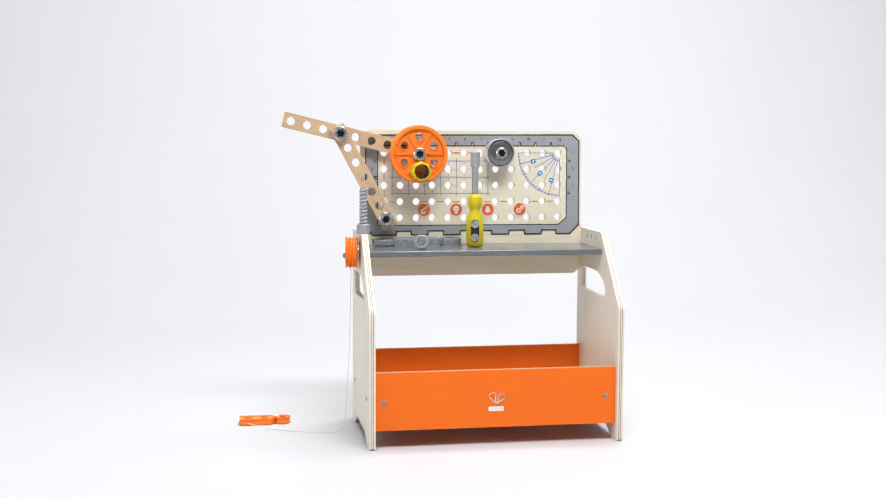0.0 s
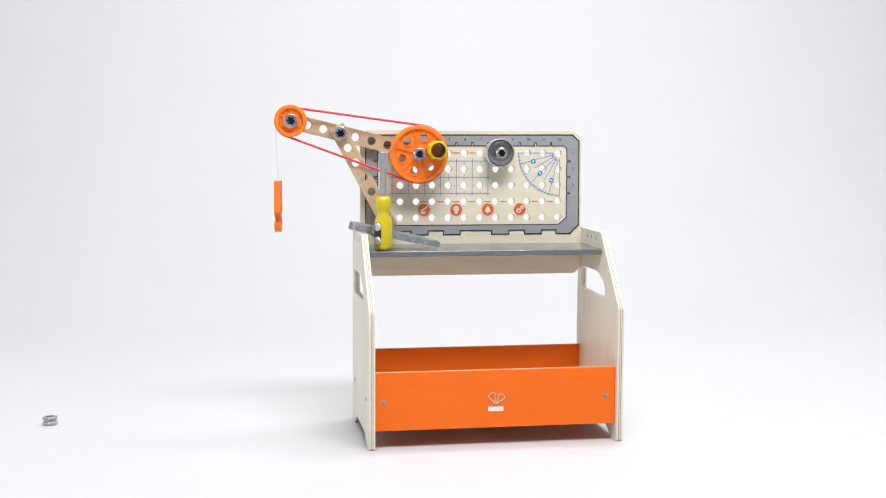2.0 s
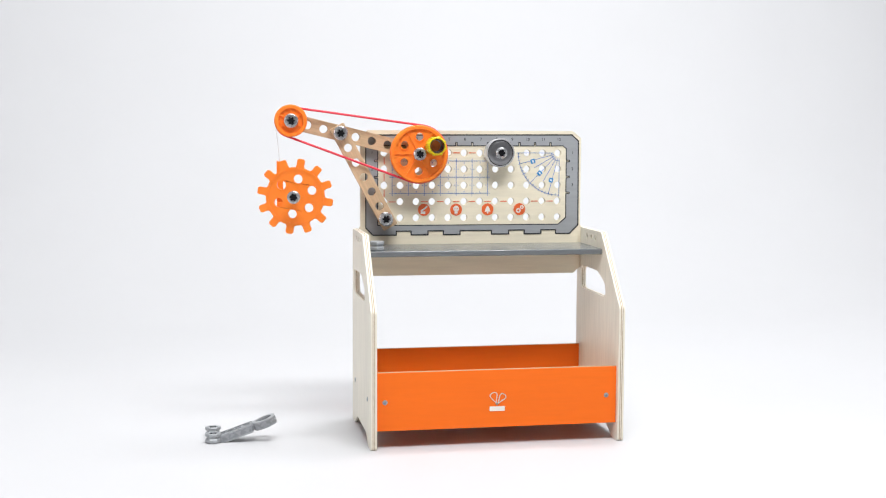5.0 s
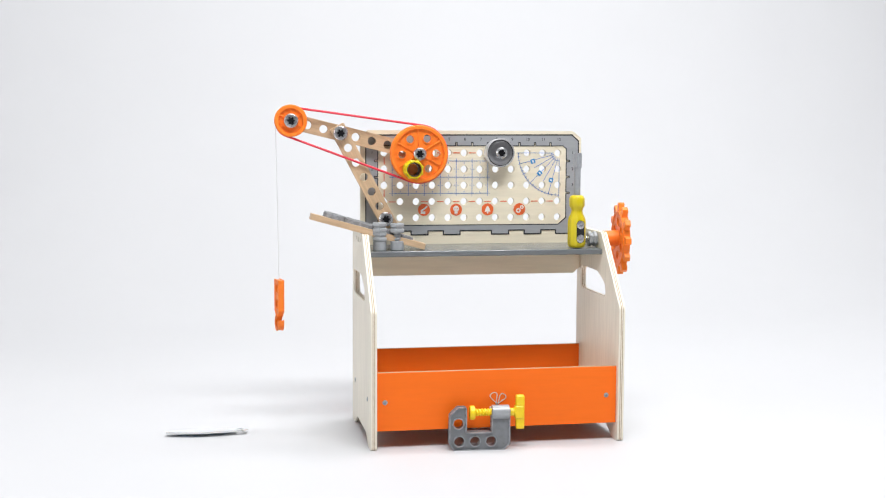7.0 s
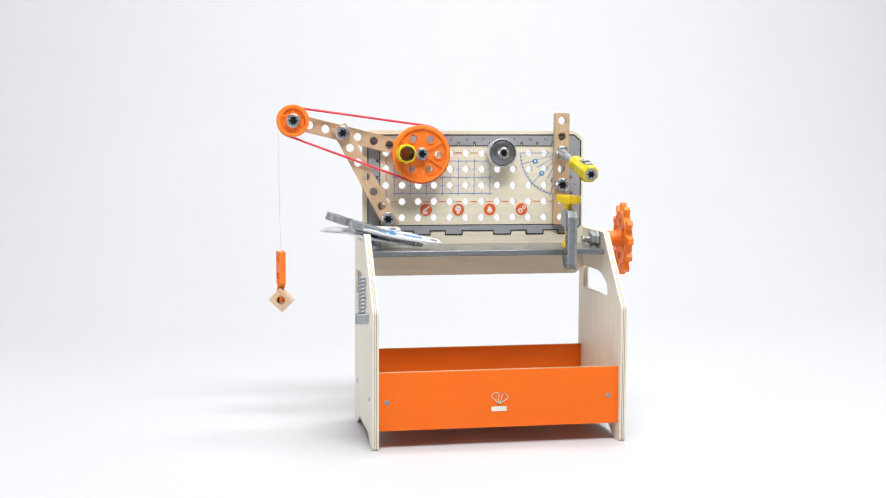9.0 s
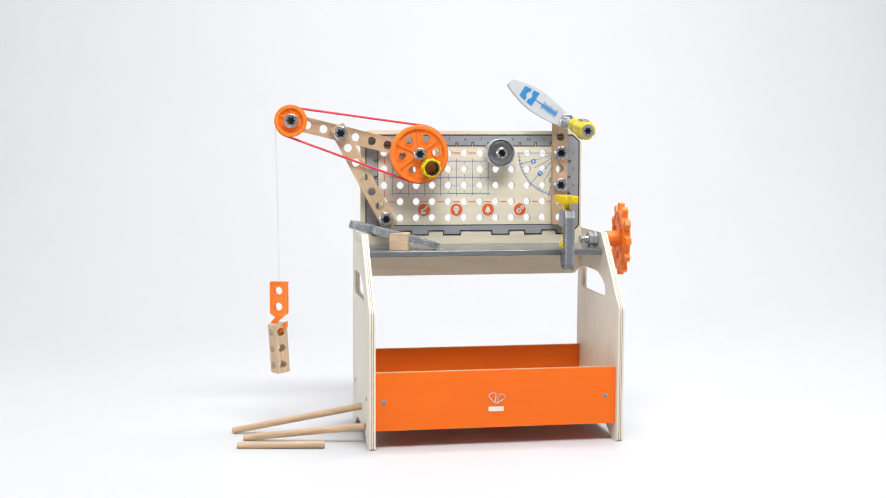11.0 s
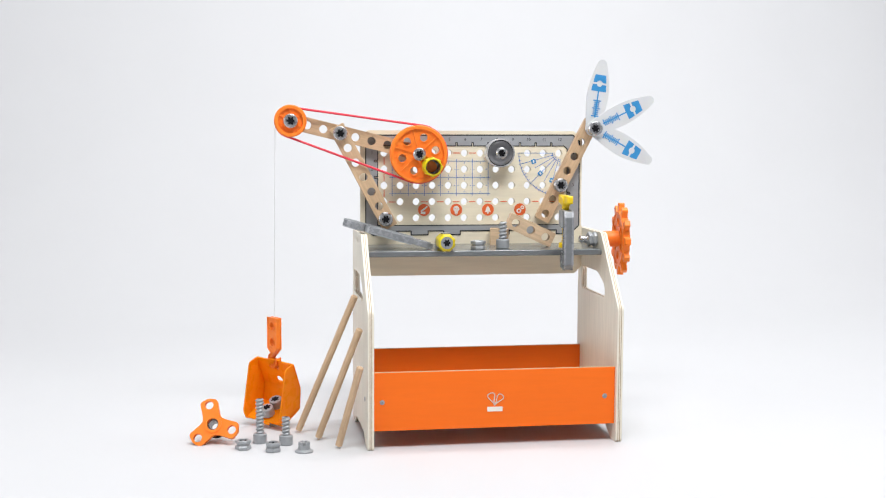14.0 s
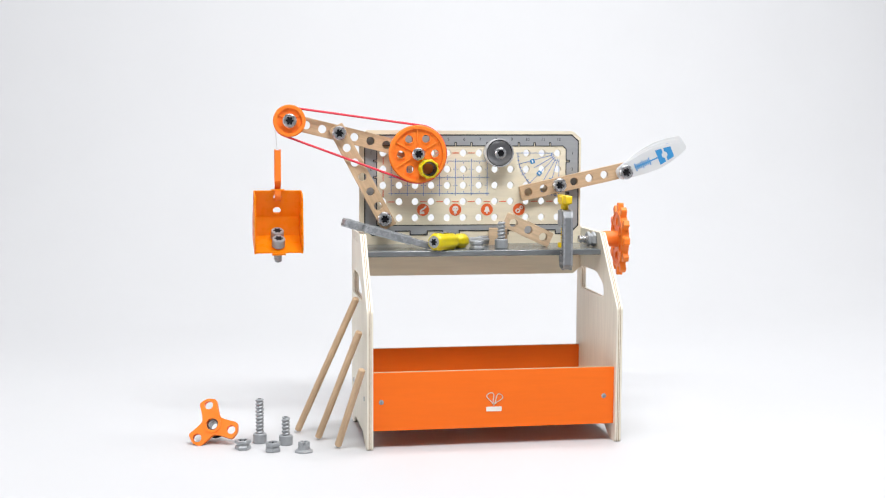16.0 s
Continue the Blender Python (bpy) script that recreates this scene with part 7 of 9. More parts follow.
    walk(blades[1], [
        (0, pose(-1.3900, 0.0500, 0.0040, -90.0, -0.0, 90.0)), (7.2, pose(-1.3900, 0.0500, 0.0040, -90.0, -0.0, 90.0)),
        (7.233, pose(-1.1401, 0.1141, 0.0045, -88.8, -58.5, 89.4)), (7.267, pose(-0.8901, 0.1782, 0.0050, 88.6, -63.1, -87.7)),
        (7.3, pose(-0.6402, 0.2423, 0.0055, 90.0, -4.6, -88.5)), (7.4, pose(-0.5513, 0.2125, 0.0055, 90.0, -4.6, -88.7)),
        (7.5, pose(-0.5049, 0.1900, 0.0055, 90.0, -4.6, -88.8)), (7.6, pose(-0.3648, 0.1449, 0.0055, 90.0, -4.6, -89.1)),
        (7.7, pose(-0.3236, 0.1099, 0.0055, 90.0, -4.6, -89.4)), (7.8, pose(-0.2615, 0.0687, 0.0055, 90.0, -4.6, -89.6)),
        (7.9, pose(-0.1847, 0.0325, 0.0055, 90.0, -4.6, -89.8)), (7.95, pose(-0.1713, 0.0143, 0.0530, 128.7, -39.2, -133.0)),
        (8, pose(-0.1579, -0.0040, 0.1005, -172.0, -29.0, 163.9)), (8.1, pose(-0.1468, -0.0040, 0.1263, -168.1, -39.5, 161.7)),
        (8.2, pose(-0.1434, -0.0040, 0.1523, -165.6, -44.9, 160.0)), (8.3, pose(-0.1519, -0.0040, 0.1809, -168.1, -39.6, 161.7)),
        (8.4, pose(-0.1424, 0.0000, 0.2163, -167.7, -40.4, 161.4)), (8.5, pose(-0.1409, 0.0150, 0.2310, -164.6, -46.7, 159.3)),
        (8.6, pose(-0.1485, 0.0500, 0.2687, -166.6, -42.8, 160.7)), (8.7, pose(-0.1430, 0.0850, 0.2946, -166.8, -42.3, 160.9)),
        (8.8, pose(-0.1469, 0.0900, 0.3155, -167.2, -41.6, 161.1)), (8.85, pose(-0.1134, 0.1050, 0.3003, -113.3, -39.1, 113.9)),
        (8.9, pose(-0.0798, 0.1200, 0.2851, -79.0, -12.3, 87.6)), (9.2, pose(-0.0795, 0.1200, 0.2851, -79.0, -12.3, 87.6)),
        (9.4, pose(-0.0398, 0.0750, 0.3426, -73.7, -50.1, 77.5)), (9.6, pose(0.0000, 0.0300, 0.4000, 0.0, -80.0, 0.0)),
        (10.6, pose(0.1412, 0.1887, 0.4630, 0.0, -60.0, 0.0)), (11.3, pose(0.1412, 0.1887, 0.4630, 0.0, -45.0, 0.0)),
        (11.4, pose(0.1412, 0.1887, 0.4630, 0.0, -11.0, 0.0)), (11.5, pose(0.1412, 0.1887, 0.4630)),
        (11.7, pose(0.1412, 0.1887, 0.4630, 0.0, 2.0, 0.0)), (11.8, pose(0.1412, 0.1887, 0.4630, 0.0, 8.0, 0.0)),
        (11.9, pose(0.1412, 0.1887, 0.4630, 0.0, 18.0, 0.0)), (12, pose(0.1412, 0.1887, 0.4630, 0.0, 36.0, 0.0)),
        (12.1, pose(0.1412, 0.1887, 0.4630, 0.0, 45.0, 0.0)), (12.2, pose(0.1412, 0.1887, 0.4630, 0.0, 52.0, 0.0)),
        (12.3, pose(0.1412, 0.1887, 0.4630, 0.0, 48.0, 0.0)), (12.4, pose(0.1412, 0.1887, 0.4630, 0.0, 30.0, 0.0)),
        (12.5, pose(0.1412, 0.1887, 0.4630, 0.0, 20.0, 0.0)), (12.6, pose(0.1412, 0.1887, 0.4630, 0.0, 6.0, 0.0)),
        (12.7, pose(0.1412, 0.1887, 0.4630, 0.0, 3.0, 0.0)), (12.8, pose(0.1412, 0.1887, 0.4630, 0.0, 2.0, 0.0)),
        (12.9, pose(0.1412, 0.1887, 0.4630, 0.0, 2.0, 0.0)), (13, pose(0.1412, 0.1887, 0.4630)), (13.1, pose(0.1412, 0.1887, 0.4630)),
        (13.2, pose(0.1412, 0.1887, 0.4630)), (13.3, pose(0.1412, 0.1887, 0.4630)), (13.4, pose(0.1412, 0.1887, 0.4630, 0.0, 8.0, 0.0)),
        (13.5, pose(0.1412, 0.1887, 0.4630, 0.0, 16.0, 0.0)), (13.6, pose(0.1412, 0.1887, 0.4630, 0.0, 36.0, 0.0)),
        (13.7, pose(0.1412, 0.1887, 0.4630, 0.0, 48.0, 0.0)), (13.8, pose(0.1412, 0.1887, 0.4630, 0.0, 50.0, 0.0)),
        (13.9, pose(0.1551, 0.1887, 0.4620, 0.0, 52.0, 0.0)), (14, pose(0.1866, 0.1887, 0.4521, 0.0, 64.0, 0.0)),
        (14.1, pose(0.1942, 0.1887, 0.4478, 0.0, 70.0, 0.0)), (14.2, pose(0.2028, 0.1887, 0.4418, 0.0, 78.0, 0.0)),
        (14.3, pose(0.2119, 0.1887, 0.4337, 0.0, 86.0, 0.0)), (14.4, pose(0.2241, 0.1887, 0.4189, 180.0, 83.0, 180.0)),
        (14.5, pose(0.2303, 0.1887, 0.4084, 180.0, 76.0, 180.0)), (14.6, pose(0.2318, 0.1887, 0.4053, 180.0, 75.0, 180.0)),
        (14.7, pose(0.2346, 0.1887, 0.3988, 180.0, 75.0, 180.0)), (14.8, pose(0.2358, 0.1887, 0.3956, 180.0, 76.0, 180.0)),
        (14.9, pose(0.2374, 0.1887, 0.3902, 180.0, 77.0, 180.0)), (15, pose(0.2388, 0.1887, 0.3848, 180.0, 77.0, 180.0)),
        (15.1, pose(0.2388, 0.1887, 0.3848, 180.0, 85.0, 180.0)), (15.2, pose(0.2388, 0.1887, 0.3847, 0.0, 86.0, 0.0)),
        (15.3, pose(0.2388, 0.1887, 0.3847, 0.0, 76.0, 0.0)), (15.4, pose(0.2388, 0.1887, 0.3847, 0.0, 68.0, 0.0)),
        (15.5, pose(0.2388, 0.1887, 0.3846, 0.0, 64.0, 0.0)), (15.6, pose(0.2388, 0.1887, 0.3846, 0.0, 64.0, 0.0)),
        (15.7, pose(0.2388, 0.1887, 0.3846, 0.0, 64.0, 0.0)), (15.8, pose(0.2389, 0.1887, 0.3845, 0.0, 64.0, 0.0)),
        (15.9, pose(0.2389, 0.1887, 0.3845, 0.0, 64.5, 0.0)), (16, pose(0.2389, 0.1887, 0.3845, 0.0, 63.5, 0.0)),
    ])
    walk(blades[2], [
        (0, pose(-1.1500, 0.1100, 0.0040, -90.0, -0.0, 90.0)), (7.3, pose(-1.1500, 0.1100, 0.0040, -90.0, -0.0, 90.0)),
        (7.367, pose(-1.0033, 0.1681, 0.0045, -90.7, -58.5, 90.4)), (7.433, pose(-0.8565, 0.2262, 0.0050, 90.8, -63.1, -91.3)),
        (7.5, pose(-0.7098, 0.2843, 0.0055, 90.0, -4.6, -90.9)), (7.7, pose(-0.6118, 0.2044, 0.0055, 90.0, -4.6, -91.2)),
        (7.8, pose(-0.5325, 0.1731, 0.0055, 90.0, -4.6, -91.4)), (7.9, pose(-0.4611, 0.1435, 0.0055, 90.0, -4.6, -91.5)),
        (8, pose(-0.3636, 0.1029, 0.0055, 90.0, -4.6, -91.7)), (8.1, pose(-0.3108, 0.0771, 0.0055, 90.0, -4.6, -91.8)),
        (8.2, pose(-0.2818, 0.0521, 0.0055, 90.0, -4.6, -91.9)), (8.3, pose(-0.1870, 0.0166, 0.0055, 90.0, -4.6, -92.0)),
        (8.35, pose(-0.1781, 0.0053, 0.0482, 126.7, -41.2, -131.6)), (8.4, pose(-0.1691, -0.0060, 0.0909, -170.1, -34.6, 162.9)),
        (8.5, pose(-0.1660, -0.0060, 0.1382, -174.1, -22.4, 164.8)), (8.6, pose(-0.1634, -0.0040, 0.1930, -171.6, -30.2, 163.7)),
        (8.7, pose(-0.1499, 0.0600, 0.2685, -169.4, -36.5, 162.4)), (8.8, pose(-0.1501, 0.0850, 0.2906, -168.9, -37.7, 162.2)),
        (8.85, pose(-0.1276, 0.1075, 0.2859, -116.0, -37.9, 116.2)), (8.9, pose(-0.1052, 0.1300, 0.2812, -79.8, -12.3, 87.8)),
        (9.2, pose(-0.1049, 0.1300, 0.2812, -79.8, -12.3, 87.8)), (9.4, pose(-0.0525, 0.0750, 0.3406, -74.3, -50.2, 77.8)),
        (9.6, pose(0.0000, 0.0200, 0.4000, 0.0, -80.0, 0.0)), (10.6, pose(0.1412, 0.1856, 0.4630, 0.0, -60.0, 0.0)),
        (11.3, pose(0.1412, 0.1856, 0.4630, 0.0, -44.0, 0.0)), (11.4, pose(0.1412, 0.1856, 0.4630, 0.0, -10.0, 0.0)),
        (11.5, pose(0.1412, 0.1856, 0.4630)), (11.7, pose(0.1412, 0.1856, 0.4630, 0.0, 3.0, 0.0)),
        (11.8, pose(0.1412, 0.1856, 0.4630, 0.0, 16.0, 0.0)), (11.9, pose(0.1412, 0.1856, 0.4630, 0.0, 40.0, 0.0)),
        (12, pose(0.1412, 0.1856, 0.4630, 0.0, 78.0, 0.0)), (12.1, pose(0.1412, 0.1856, 0.4630, 0.0, 88.0, 0.0)),
        (12.2, pose(0.1412, 0.1856, 0.4630, 180.0, 83.0, 180.0)), (12.3, pose(0.1412, 0.1856, 0.4630, 0.0, 88.0, 0.0)),
        (12.4, pose(0.1412, 0.1856, 0.4630, 0.0, 60.0, 0.0)), (12.5, pose(0.1412, 0.1856, 0.4630, 0.0, 48.0, 0.0)),
        (12.6, pose(0.1412, 0.1856, 0.4630, 0.0, 16.0, 0.0)), (12.7, pose(0.1412, 0.1856, 0.4630, 0.0, 10.0, 0.0)),
        (12.8, pose(0.1412, 0.1856, 0.4630, 0.0, 5.0, 0.0)), (12.9, pose(0.1412, 0.1856, 0.4630, 0.0, 4.0, 0.0)), (13, pose(0.1412, 0.1856, 0.4630)),
        (13.1, pose(0.1412, 0.1856, 0.4630)), (13.2, pose(0.1412, 0.1856, 0.4630, 0.0, 6.0, 0.0)), (13.3, pose(0.1412, 0.1856, 0.4630, 0.0, 8.0, 0.0)),
        (13.4, pose(0.1412, 0.1856, 0.4630, 0.0, 32.0, 0.0)), (13.5, pose(0.1412, 0.1856, 0.4630, 0.0, 58.0, 0.0)),
        (13.6, pose(0.1412, 0.1856, 0.4630, 0.0, 75.0, 0.0)), (13.7, pose(0.1412, 0.1856, 0.4630, 0.0, 85.0, 0.0)),
        (13.8, pose(0.1412, 0.1856, 0.4630, 0.0, 88.0, 0.0)), (13.9, pose(0.1551, 0.1856, 0.4620, 180.0, 84.0, 180.0)),
        (14, pose(0.1866, 0.1856, 0.4521, 180.0, 61.0, 180.0)), (14.1, pose(0.1942, 0.1856, 0.4478, 180.0, 55.0, 180.0)),
        (14.2, pose(0.2028, 0.1856, 0.4418, 180.0, 48.0, 180.0)), (14.3, pose(0.2119, 0.1856, 0.4337, 180.0, 40.0, 180.0)),
        (14.4, pose(0.2241, 0.1856, 0.4189, 180.0, 30.0, 180.0)), (14.5, pose(0.2303, 0.1856, 0.4084, 180.0, 24.0, 180.0)),
        (14.6, pose(0.2318, 0.1856, 0.4053, 180.0, 25.0, 180.0)), (14.7, pose(0.2346, 0.1856, 0.3988, 180.0, 27.0, 180.0)),
        (14.8, pose(0.2358, 0.1856, 0.3956, 180.0, 31.0, 180.0)), (14.9, pose(0.2374, 0.1856, 0.3902, 180.0, 38.0, 180.0)),
        (15, pose(0.2388, 0.1856, 0.3848, 180.0, 44.0, 180.0)), (15.1, pose(0.2388, 0.1856, 0.3848, 180.0, 49.0, 180.0)),
        (15.2, pose(0.2388, 0.1856, 0.3847, 180.0, 55.0, 180.0)), (15.3, pose(0.2388, 0.1856, 0.3847, 180.0, 61.0, 180.0)),
        (15.4, pose(0.2388, 0.1856, 0.3847, 180.0, 67.0, 180.0)), (15.5, pose(0.2388, 0.1856, 0.3846, 180.0, 72.0, 180.0)),
        (15.6, pose(0.2388, 0.1856, 0.3846, 180.0, 83.0, 180.0)), (15.7, pose(0.2388, 0.1856, 0.3846, 0.0, 86.0, 0.0)),
        (15.8, pose(0.2389, 0.1856, 0.3845, 0.0, 76.0, 0.0)), (15.9, pose(0.2389, 0.1856, 0.3845, 0.0, 70.0, 0.0)),
        (16, pose(0.2389, 0.1856, 0.3845, 0.0, 67.0, 0.0)),
    ])
    walk(cube, [
        (0, pose(-1.3100, 0.1100, 0.0000)), (7.7, pose(-1.0480, 0.1100, 0.0000)), (7.9, pose(-0.7252, 0.3222, 0.0000, 0.0, -0.0, -28.0)),
        (8, pose(-0.6496, 0.2977, 0.0000, 0.0, -0.0, -28.0)), (8.1, pose(-0.5919, 0.2762, 0.0000, 0.0, -0.0, -28.0)),
        (8.2, pose(-0.5360, 0.2511, 0.0000, 0.0, -0.0, -28.0)), (8.3, pose(-0.4981, 0.2368, 0.0000, 0.0, -0.0, -28.0)),
        (8.4, pose(-0.4544, 0.2178, 0.0000, 0.0, -0.0, -28.0)), (8.5, pose(-0.4139, 0.1887, 0.0000, 0.0, -0.0, -28.0)),
        (8.6, pose(-0.3268, 0.1633, 0.0000, 0.0, -0.0, -28.0)), (8.7, pose(-0.3025, 0.1969, 0.0112, 50.0, 20.0, -10.0)),
        (8.8, pose(-0.2987, 0.1993, 0.0561, 90.0, 45.0, -10.0)), (8.9, pose(-0.2981, 0.1993, 0.1071, 90.0, 45.0, -10.0)),
        (9, pose(-0.2963, 0.1993, 0.1939, 90.0, 45.0, -10.0)), (9.1, pose(-0.2972, 0.1993, 0.1939, 90.0, 45.0, -10.0)),
        (9.2, pose(-0.2986, 0.1993, 0.2290, 90.0, 45.0, -10.0)), (9.7, pose(-0.2977, 0.1993, 0.3596, 90.0, 45.0, -10.0)),
        (10, pose(-0.2489, 0.1597, 0.3598, 39.9, 24.0, -25.7)), (10.3, pose(-0.2000, 0.1200, 0.3600, 0.0, -0.0, -20.0)),
        (10.8, pose(-0.1322, 0.1247, 0.2728, 0.0, -0.0, -15.0)), (11.3, pose(-0.1119, 0.1134, 0.2728, 0.0, -0.0, -15.0)),
        (11.5, pose(-0.0767, 0.1120, 0.2728, 0.0, -0.0, -15.0)), (11.6, pose(-0.0758, 0.1120, 0.2728, 0.0, -0.0, -15.0)),
        (11.7, pose(-0.0499, 0.1239, 0.2728, 0.0, -0.0, -15.0)), (11.8, pose(-0.0483, 0.1329, 0.2728, 0.0, -0.0, -15.0)),
        (11.9, pose(-0.0272, 0.1489, 0.2728, 0.0, -0.0, -15.0)), (12, pose(-0.0056, 0.1748, 0.2728, 0.0, -0.0, -15.0)),
        (12.1, pose(0.0030, 0.1740, 0.2728, 0.0, -0.0, -15.0)), (12.3, pose(0.0136, 0.1827, 0.2728, 0.0, -0.0, -15.0)),
        (12.5, pose(0.0364, 0.1900, 0.2728, 0.0, -0.0, -15.0)), (12.9, pose(0.0365, 0.1900, 0.2728, 0.0, -0.0, -15.0)),
        (13, pose(0.0365, 0.1900, 0.2728, 0.0, -0.0, -15.0)), (13.6, pose(0.0365, 0.1900, 0.2728, 0.0, -0.0, -15.0)),
        (13.8, pose(0.0394, 0.1900, 0.2728, 0.0, -0.0, -15.0)), (14.4, pose(0.0394, 0.1900, 0.2728, 0.0, -0.0, -15.0)),
        (14.9, pose(0.0391, 0.1900, 0.2728, 0.0, -0.0, -15.0)), (16, pose(0.0391, 0.1900, 0.2728, 0.0, -0.0, -15.0)),
    ])
    walk(beam, [
        (0, pose(-1.1500, 0.1700, 0.0120)), (10.2, pose(-1.1500, 0.1700, 0.0120)), (10.7, pose(-0.2998, 0.1214, 0.0120, 0.0, 30.0, 0.0)),
        (10.9, pose(-0.3009, 0.1870, 0.0558, 0.0, 86.0, 30.0)), (11.3, pose(-0.2976, 0.1870, 0.3182, 0.0, 86.0, 30.0)),
        (11.4, pose(-0.3000, 0.1870, 0.3326, 0.0, 86.0, 30.0)), (11.5, pose(-0.2999, 0.1870, 0.3452, 0.0, 86.0, 30.0)),
        (11.55, pose(-0.2000, 0.1610, 0.3197, -8.8, 53.7, 4.9)), (11.6, pose(-0.1001, 0.1350, 0.2942, 0.0, 22.0, -6.0)),
        (11.7, pose(-0.1094, 0.1350, 0.2994, 0.0, 18.0, -6.0)), (11.8, pose(-0.0992, 0.1350, 0.2976, 0.0, 18.0, -6.0)),
        (11.9, pose(-0.0728, 0.1400, 0.2970, 0.0, 17.0, -6.0)), (12, pose(-0.0702, 0.1450, 0.2957, 0.0, 17.0, -6.0)),
        (12.1, pose(-0.0590, 0.1500, 0.2841, 0.0, 2.0, -6.0)), (12.2, pose(-0.0347, 0.1500, 0.2848, 0.0, -0.0, -6.0)),
        (12.3, pose(-0.0122, 0.1500, 0.2846, 0.0, -0.0, -6.0)), (12.4, pose(-0.0087, 0.1500, 0.2880, 0.0, -4.0, -6.0)),
        (12.5, pose(-0.0088, 0.1500, 0.3034, 0.0, -20.0, -6.0)), (12.6, pose(-0.0044, 0.1500, 0.3008, 0.0, -18.0, -6.0)),
        (12.7, pose(0.0059, 0.1500, 0.3118, 0.0, -30.0, -6.0)), (12.8, pose(0.0016, 0.1500, 0.3084, 0.0, -20.0, -6.0)),
        (12.9, pose(0.0329, 0.1500, 0.3116, 0.0, -0.0, -6.0)), (13, pose(0.0364, 0.1500, 0.3124, 0.0, -0.0, -6.0)),
        (13.1, pose(0.0355, 0.1500, 0.3124, 0.0, -0.0, -6.0)), (13.2, pose(0.0610, 0.1500, 0.3028, 0.0, 18.0, -6.0)),
        (13.5, pose(0.0743, 0.1500, 0.2993, 0.0, 26.0, -6.0)), (13.8, pose(0.0787, 0.1500, 0.2984, 0.0, 25.0, -6.0)),
        (14.4, pose(0.0778, 0.1500, 0.2984, 0.0, 25.0, -6.0)), (14.9, pose(0.0767, 0.1500, 0.2984, 0.0, 25.0, -6.0)),
        (16, pose(0.0766, 0.1500, 0.2984, 0.0, 25.0, -6.0)),
    ])
    walk(dowels[0], [
        (0, pose(-1.2000, -0.0500, 0.0060, 89.4, -0.0, 90.0)), (9.8, pose(-1.2000, -0.0500, 0.0060, 89.4, -0.0, 90.0)),
        (10.8, pose(-0.3814, 0.1414, 0.0040, 89.3, -0.1, 81.0)), (11.3, pose(-0.3606, 0.1518, 0.0040, 51.9, -10.0, 77.5)),
        (11.4, pose(-0.3474, 0.1496, 0.0040, 46.8, -10.9, 78.7)), (11.5, pose(-0.3415, 0.1486, 0.0040, 43.4, -8.5, 82.0)),
        (11.7, pose(-0.3051, 0.1427, 0.0040, 32.4, -10.8, 83.2)), (11.9, pose(-0.2777, 0.1383, 0.0040, 23.7, -9.1, 86.0)),
        (12, pose(-0.2752, 0.1378, 0.0040, 22.9, -9.2, 86.1)), (16, pose(-0.2735, 0.1371, 0.0040, 22.6, -13.0, 84.6)),
    ])
    walk(dowels[1], [
        (0, pose(-1.2000, -0.0900, 0.0060, 89.4, -0.0, 90.0)), (9.8, pose(-1.2000, -0.0900, 0.0060, 89.4, -0.0, 90.0)),
        (10.8, pose(-0.3819, 0.0897, 0.0040, 89.1, -0.1, 81.0)), (11.3, pose(-0.3403, 0.1064, 0.0040, 64.2, -8.9, 72.2)),
        (11.4, pose(-0.3244, 0.0970, 0.0040, 54.1, -10.4, 76.0)), (11.5, pose(-0.3131, 0.0917, 0.0040, 46.6, -10.9, 78.6)),
        (11.7, pose(-0.2798, 0.0897, 0.0040, 33.0, -11.7, 82.5)), (11.9, pose(-0.2504, 0.0884, 0.0040, 20.7, -10.6, 86.0)),
        (12, pose(-0.2487, 0.0881, 0.0040, 20.0, -10.7, 86.1)), (16, pose(-0.2469, 0.0874, 0.0040, 19.5, -15.8, 84.5)),
    ])
    walk(dowels[2], [
        (0, pose(-1.2000, -0.1300, 0.0060, 89.4, -0.0, 90.0)), (9.8, pose(-1.2000, -0.1300, 0.0060, 89.4, -0.0, 90.0)),
        (10.8, pose(-0.3822, 0.0568, 0.0040, 89.0, -0.2, 81.0)), (11.3, pose(-0.3496, 0.0576, 0.0040, 89.1, -0.1, 84.2)),
        (11.4, pose(-0.3143, 0.0487, 0.0040, 89.1, 0.2, 100.0)), (11.5, pose(-0.2764, 0.0427, 0.0040, 46.0, -11.2, 78.6)),
        (11.7, pose(-0.2495, 0.0384, 0.0040, 30.6, -10.6, 83.8)), (11.9, pose(-0.2272, 0.0348, 0.0040, 17.9, -7.7, 87.5)),
        (12, pose(-0.2247, 0.0343, 0.0040, 16.6, -8.0, 87.6)), (16, pose(-0.2229, 0.0337, 0.0040, 15.7, -15.6, 85.7)),
    ])
